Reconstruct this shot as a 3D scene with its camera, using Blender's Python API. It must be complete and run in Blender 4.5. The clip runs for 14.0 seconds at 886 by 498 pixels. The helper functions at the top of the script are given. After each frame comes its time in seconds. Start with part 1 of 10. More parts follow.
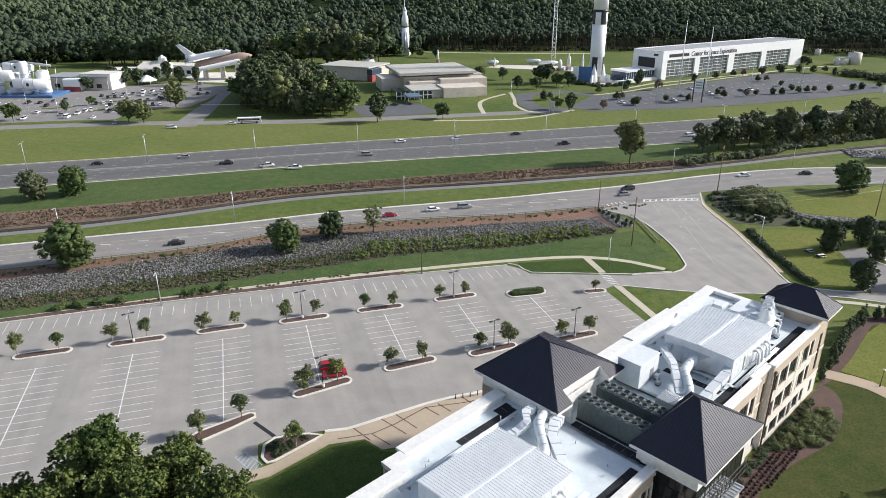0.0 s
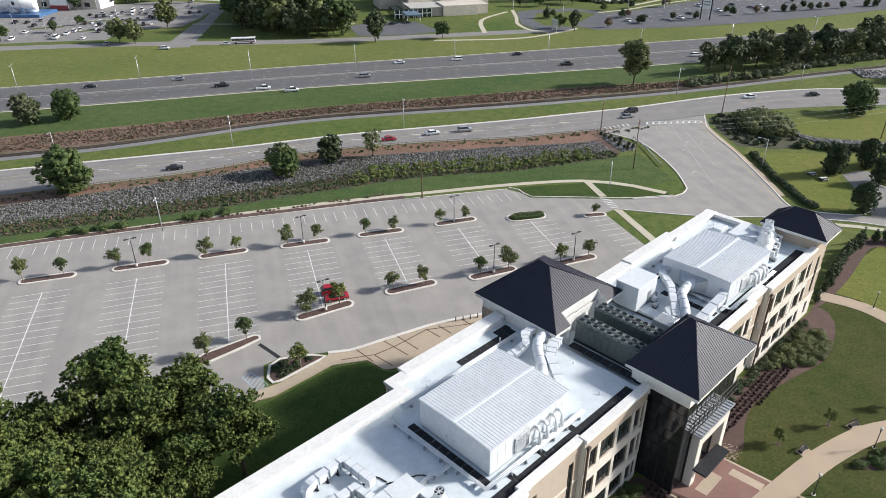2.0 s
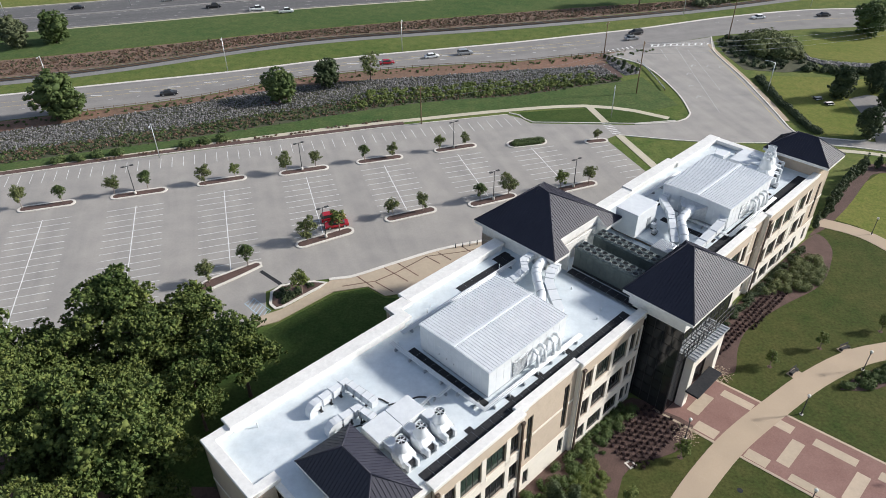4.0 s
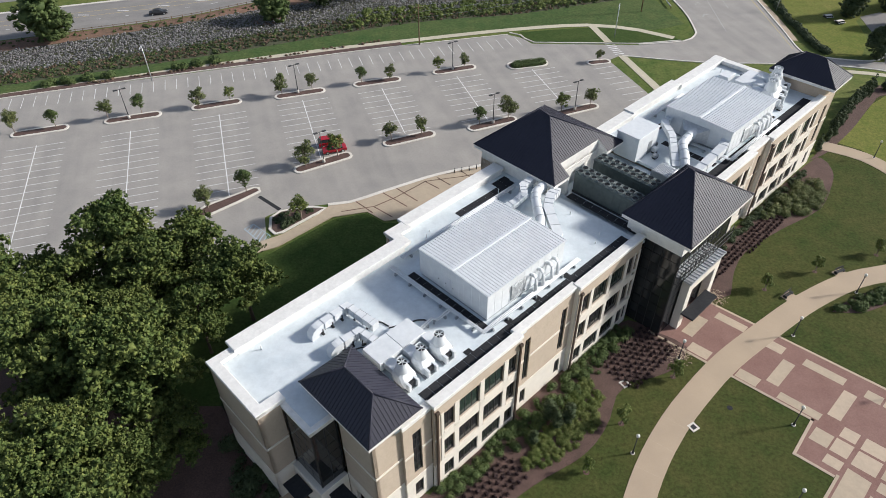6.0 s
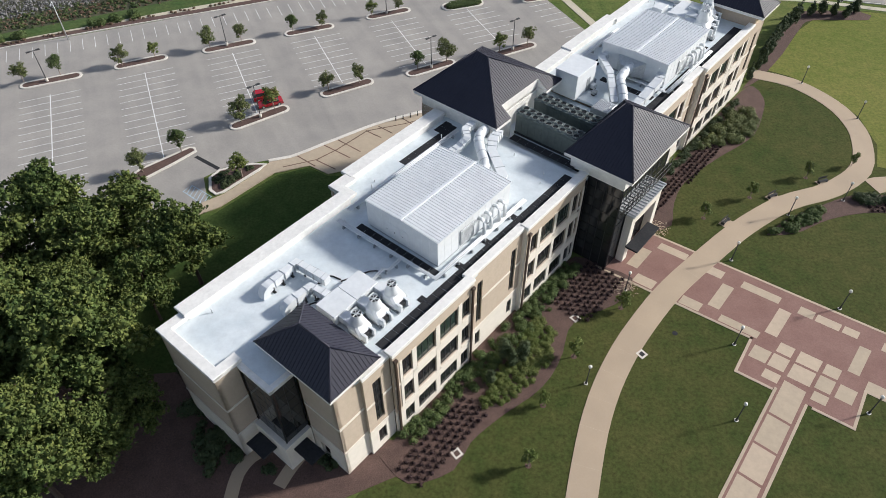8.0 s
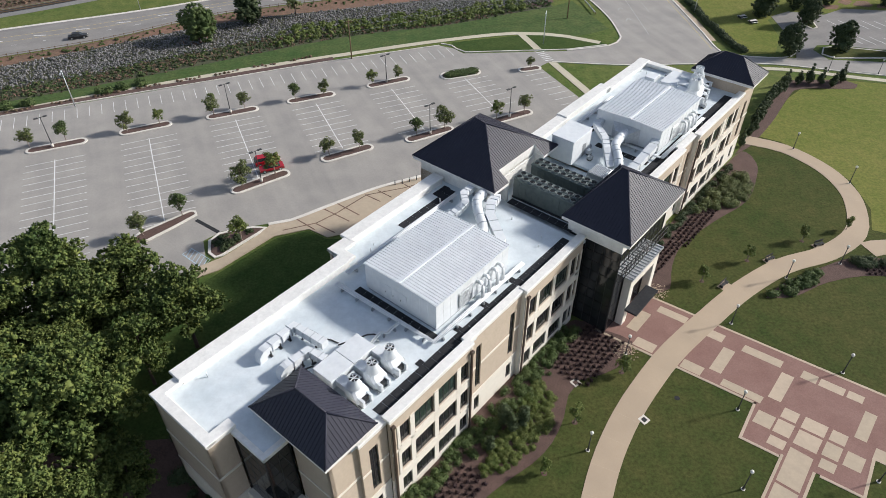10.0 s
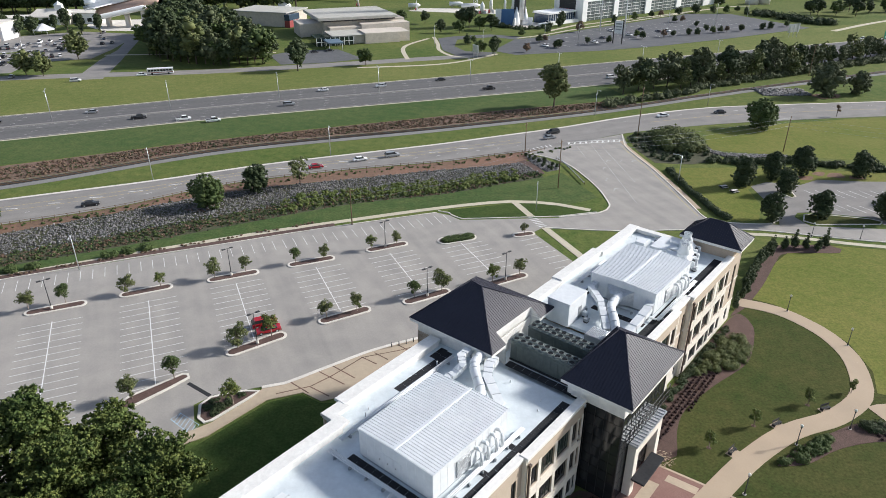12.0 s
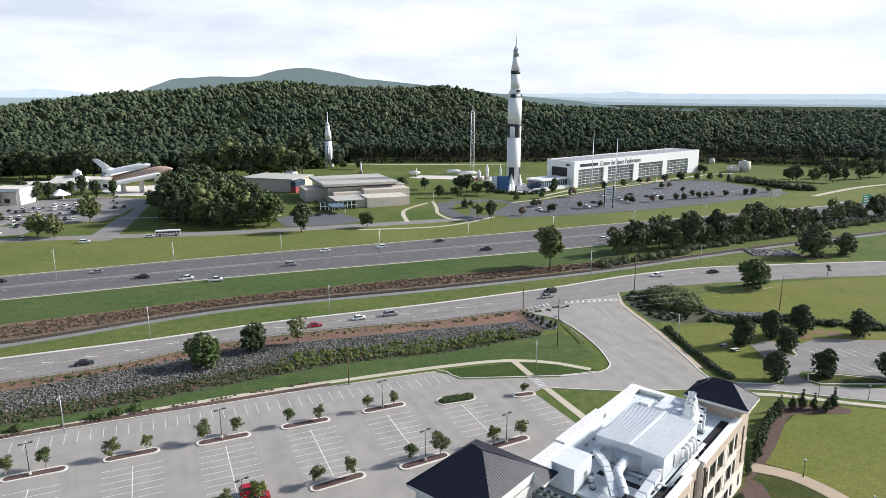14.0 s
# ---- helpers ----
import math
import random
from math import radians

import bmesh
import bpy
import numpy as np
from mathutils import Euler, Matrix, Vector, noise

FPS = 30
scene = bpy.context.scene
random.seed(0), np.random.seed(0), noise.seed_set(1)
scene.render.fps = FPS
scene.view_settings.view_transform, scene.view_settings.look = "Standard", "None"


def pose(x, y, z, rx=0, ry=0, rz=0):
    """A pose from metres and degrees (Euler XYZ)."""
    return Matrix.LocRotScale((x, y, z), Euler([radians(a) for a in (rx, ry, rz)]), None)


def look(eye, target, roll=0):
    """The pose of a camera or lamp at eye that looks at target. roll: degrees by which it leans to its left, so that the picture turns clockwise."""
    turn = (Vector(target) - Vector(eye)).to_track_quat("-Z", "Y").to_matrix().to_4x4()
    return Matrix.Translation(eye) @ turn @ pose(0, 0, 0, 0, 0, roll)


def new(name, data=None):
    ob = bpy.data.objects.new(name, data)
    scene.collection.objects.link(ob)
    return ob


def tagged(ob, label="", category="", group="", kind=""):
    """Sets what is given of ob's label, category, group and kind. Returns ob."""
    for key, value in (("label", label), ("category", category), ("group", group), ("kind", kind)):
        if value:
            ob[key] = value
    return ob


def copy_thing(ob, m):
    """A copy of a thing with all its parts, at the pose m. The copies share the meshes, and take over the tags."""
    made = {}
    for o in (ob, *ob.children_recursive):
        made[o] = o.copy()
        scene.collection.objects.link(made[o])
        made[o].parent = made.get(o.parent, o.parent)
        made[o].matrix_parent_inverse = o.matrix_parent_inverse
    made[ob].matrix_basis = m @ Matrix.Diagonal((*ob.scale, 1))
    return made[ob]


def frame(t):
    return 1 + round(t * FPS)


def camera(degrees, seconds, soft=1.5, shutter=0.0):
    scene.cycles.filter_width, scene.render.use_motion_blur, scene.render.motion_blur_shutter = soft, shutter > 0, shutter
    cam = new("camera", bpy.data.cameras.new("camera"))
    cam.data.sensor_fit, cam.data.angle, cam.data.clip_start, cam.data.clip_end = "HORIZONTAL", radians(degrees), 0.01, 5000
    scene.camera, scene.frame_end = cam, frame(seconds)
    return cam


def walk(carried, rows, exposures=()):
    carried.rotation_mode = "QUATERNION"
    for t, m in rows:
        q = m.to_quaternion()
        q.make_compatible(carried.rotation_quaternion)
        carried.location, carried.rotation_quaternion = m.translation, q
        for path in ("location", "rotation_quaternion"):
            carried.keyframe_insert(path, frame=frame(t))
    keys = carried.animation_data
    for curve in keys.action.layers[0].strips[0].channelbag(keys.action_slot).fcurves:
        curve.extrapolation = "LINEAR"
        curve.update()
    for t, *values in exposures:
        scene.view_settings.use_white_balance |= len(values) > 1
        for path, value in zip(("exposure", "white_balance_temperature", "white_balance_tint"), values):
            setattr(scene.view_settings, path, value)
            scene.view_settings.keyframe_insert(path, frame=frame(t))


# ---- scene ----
# camera: a hovering drone that tilts and turns on the spot
EYE = (0.0, 0.0, 71.0)
cam = camera(66.9, 14.0, soft=0.7)
ROWS = [
    (0.0, 67.80, 0.19, 6.53), (0.5, 66.21, 0.27, 6.54), (1.0, 64.59, 0.26, 6.52), (1.5, 62.96, 0.35, 6.49),
    (2.0, 61.35, 0.35, 6.48), (2.5, 59.74, 0.36, 6.47), (3.0, 58.24, 0.39, 6.45), (5.5, 50.30, 0.46, 6.30),
    (6.0, 48.73, 0.50, 6.25), (6.5, 47.15, 0.46, 6.17), (6.6, 46.83, 0.42, 5.80), (6.7, 46.50, 0.38, 5.45),
    (6.8, 46.17, 0.32, 4.55), (6.9, 45.83, 0.26, 3.30), (7.0, 45.49, 0.20, 2.00), (7.1, 45.17, 0.20, 1.10),
    (7.2, 44.85, 0.20, 0.66), (7.5, 44.40, 0.22, 0.46), (8.0, 44.25, 0.25, 0.42), (8.6, 44.45, 0.25, 0.42),
    (9.0, 45.00, 0.24, 0.44), (9.3, 45.84, 0.23, 0.46), (9.5, 46.46, 0.21, 0.46), (10.0, 49.63, 0.16, 0.33),
    (10.5, 53.18, 0.13, 0.27), (11.0, 56.63, 0.04, 0.24), (11.5, 60.05, 0.03, 0.16), (12.0, 63.41, 0.02, 0.12),
    (12.5, 66.81, 0.00, 0.10), (13.0, 70.18, 0.00, 0.06), (13.5, 73.55, 0.00, 0.04), (14.0, 76.90, 0.00, 0.00),
]
# the clip's camera brightens as it tilts up, and its white balance is a little cool
EXPOSURES = [(0.0, 0.39, 6150, 10), (3.0, 0.32, 6150, 10), (6.0, 0.18, 6200, 10), (9.5, 0.18, 6200, 10), (11.5, 0.28, 6150, 10), (14.0, 0.42, 6100, 10)]
walk(cam, [(t, pose(*EYE, rx, ry, rz)) for t, rx, ry, rz in ROWS], EXPOSURES)

# world: bright broken cloud near the horizon over a clear sky, and one sun
SUN_AZ, SUN_EL = 15.5, 28.0  # degrees from +x, above the horizon
world = bpy.data.worlds.new("world")
scene.world = world
world.use_nodes = True
wn, wl = world.node_tree.nodes, world.node_tree.links
wn.clear()
w_out, w_bg = wn.new("ShaderNodeOutputWorld"), wn.new("ShaderNodeBackground")
w_sky = wn.new("ShaderNodeTexSky")
w_sky.sky_type, w_sky.sun_disc = "NISHITA", False
w_sky.sun_elevation, w_sky.sun_rotation = radians(SUN_EL), radians(90 - SUN_AZ)
w_sky.dust_density, w_sky.altitude = 2.0, 200
w_scale = wn.new("ShaderNodeVectorMath")
w_scale.operation = "SCALE"
w_scale.inputs["Scale"].default_value = 0.108
wl.new(w_sky.outputs[0], w_scale.inputs[0])
w_co = wn.new("ShaderNodeTexCoord")
w_map = wn.new("ShaderNodeMapping")
w_map.inputs["Scale"].default_value = (2.2, 2.2, 9.0)
wl.new(w_co.outputs["Generated"], w_map.inputs[0])
w_noise = wn.new("ShaderNodeTexNoise")
w_noise.inputs["Scale"].default_value, w_noise.inputs["Detail"].default_value, w_noise.inputs["Roughness"].default_value = 1.6, 6, 0.55
wl.new(w_map.outputs[0], w_noise.inputs["Vector"])
w_ramp = wn.new("ShaderNodeValToRGB")
w_ramp.color_ramp.elements[0].position, w_ramp.color_ramp.elements[0].color = 0.34, (0.64, 0.68, 0.74, 1)
w_ramp.color_ramp.elements[1].position, w_ramp.color_ramp.elements[1].color = 0.58, (0.90, 0.91, 0.94, 1)
wl.new(w_noise.outputs["Fac"], w_ramp.inputs[0])
w_sep = wn.new("ShaderNodeSeparateXYZ")
wl.new(w_co.outputs["Generated"], w_sep.inputs[0])
w_cover = wn.new("ShaderNodeMapRange")  # cloud cover thins with height
w_cover.inputs["From Min"].default_value, w_cover.inputs["From Max"].default_value = 0.11, 0.28
w_cover.inputs["To Min"].default_value, w_cover.inputs["To Max"].default_value = 1.0, 0.10
wl.new(w_sep.outputs["Z"], w_cover.inputs[0])
w_mix = wn.new("ShaderNodeMix")
w_mix.data_type = "RGBA"
wl.new(w_cover.outputs[0], w_mix.inputs["Factor"])
wl.new(w_scale.outputs[0], w_mix.inputs["A"])
wl.new(w_ramp.outputs[0], w_mix.inputs["B"])
wl.new(w_mix.outputs["Result"], w_bg.inputs["Color"])
w_bg.inputs["Strength"].default_value = 0.87
wl.new(w_bg.outputs[0], w_out.inputs[0])
sun = new("sun", bpy.data.lights.new("sun", "SUN"))
sun.data.energy, sun.data.angle, sun.data.color = 4.6, radians(5.0), (1.0, 0.94, 0.86)
sun_way = Vector((math.cos(radians(SUN_EL)) * math.cos(radians(SUN_AZ)), math.cos(radians(SUN_EL)) * math.sin(radians(SUN_AZ)), math.sin(radians(SUN_EL))))
sun.matrix_world = look(sun_way * 300, (0, 0, 0))
# ---- materials ----
def surf(name, base, other=None, fine=6.0, coarse=0.35, rough=0.8, metal=0.0, bump=0.0, spread=0.0, island=False, amount=0.5, glass=0.0, spec=0.5, coat=0.0, streak=None, grain=None):
    """A node material whose colour wanders between base and other at a fine and a coarse scale (per metre)."""
    m = bpy.data.materials.new(name)
    m.use_nodes = True
    nt = m.node_tree
    n, l = nt.nodes, nt.links
    p = n["Principled BSDF"]
    other = other or tuple(c * 0.8 for c in base)
    pos = n.new("ShaderNodeNewGeometry")
    a, b = n.new("ShaderNodeTexNoise"), n.new("ShaderNodeTexNoise")
    for t, s in ((a, fine), (b, coarse)):
        t.inputs["Scale"].default_value, t.inputs["Detail"].default_value = s, 5
        l.new(pos.outputs["Position"], t.inputs["Vector"])
    if streak:  # coarse variation drawn out along a direction: degrees, across, along
        mp = n.new("ShaderNodeMapping")
        mp.vector_type = "TEXTURE"
        mp.inputs["Rotation"].default_value = (0, 0, radians(streak[0]))
        mp.inputs["Scale"].default_value = (1 / streak[1], 1 / streak[2], 1)
        l.new(pos.outputs["Position"], mp.inputs["Vector"])
        l.new(mp.outputs[0], b.inputs["Vector"])
        b.inputs["Scale"].default_value = 1.0
    add = n.new("ShaderNodeMath")
    add.operation = "ADD"
    l.new(a.outputs["Fac"], add.inputs[0])
    l.new(b.outputs["Fac"], add.inputs[1])
    rng = n.new("ShaderNodeMapRange")
    rng.inputs["From Min"].default_value, rng.inputs["From Max"].default_value = 1.0 - amount * 0.6, 1.0 + amount * 0.6
    l.new(add.outputs[0], rng.inputs[0])
    mix = n.new("ShaderNodeMix")
    mix.data_type = "RGBA"
    mix.inputs["A"].default_value, mix.inputs["B"].default_value = (*base, 1), (*other, 1)
    l.new(rng.outputs[0], mix.inputs["Factor"])
    out = mix.outputs["Result"]
    if spread:
        if island:
            rnd = pos.outputs["Random Per Island"]
        else:
            rnd = n.new("ShaderNodeObjectInfo").outputs["Random"]
        val = n.new("ShaderNodeMapRange")
        val.inputs["To Min"].default_value, val.inputs["To Max"].default_value = 1 - spread, 1 + spread
        l.new(rnd, val.inputs[0])
        hsv = n.new("ShaderNodeHueSaturation")
        l.new(out, hsv.inputs["Color"])
        l.new(val.outputs[0], hsv.inputs["Value"])
        hue = n.new("ShaderNodeMapRange")
        hue.inputs["To Min"].default_value, hue.inputs["To Max"].default_value = 0.5 + spread * 0.05, 0.5 - spread * 0.05
        l.new(rnd, hue.inputs[0])
        l.new(hue.outputs[0], hsv.inputs["Hue"])
        out = hsv.outputs[0]
    if grain:  # fine light and dark speckle: scale per metre, strength
        g = n.new("ShaderNodeTexNoise")
        g.inputs["Scale"].default_value, g.inputs["Detail"].default_value, g.inputs["Roughness"].default_value = grain[0], 4, 0.7
        l.new(pos.outputs["Position"], g.inputs["Vector"])
        gr_ = n.new("ShaderNodeMapRange")
        gr_.inputs["From Min"].default_value, gr_.inputs["From Max"].default_value = 0.25, 0.75
        gr_.inputs["To Min"].default_value, gr_.inputs["To Max"].default_value = 1 - grain[1], 1 + grain[1]
        l.new(g.outputs["Fac"], gr_.inputs[0])
        hv = n.new("ShaderNodeHueSaturation")
        l.new(out, hv.inputs["Color"])
        l.new(gr_.outputs[0], hv.inputs["Value"])
        out = hv.outputs[0]
    l.new(out, p.inputs["Base Color"])
    p.inputs["Roughness"].default_value, p.inputs["Metallic"].default_value = rough, metal
    p.inputs["Specular IOR Level"].default_value = spec
    if glass:
        p.inputs["Transmission Weight"].default_value = glass
    if coat:
        p.inputs["Coat Weight"].default_value = coat
    if bump:
        bp = n.new("ShaderNodeBump")
        bp.inputs["Strength"].default_value, bp.inputs["Distance"].default_value = 0.8, bump
        l.new(a.outputs["Fac"], bp.inputs["Height"])
        l.new(bp.outputs[0], p.inputs["Normal"])
    return m


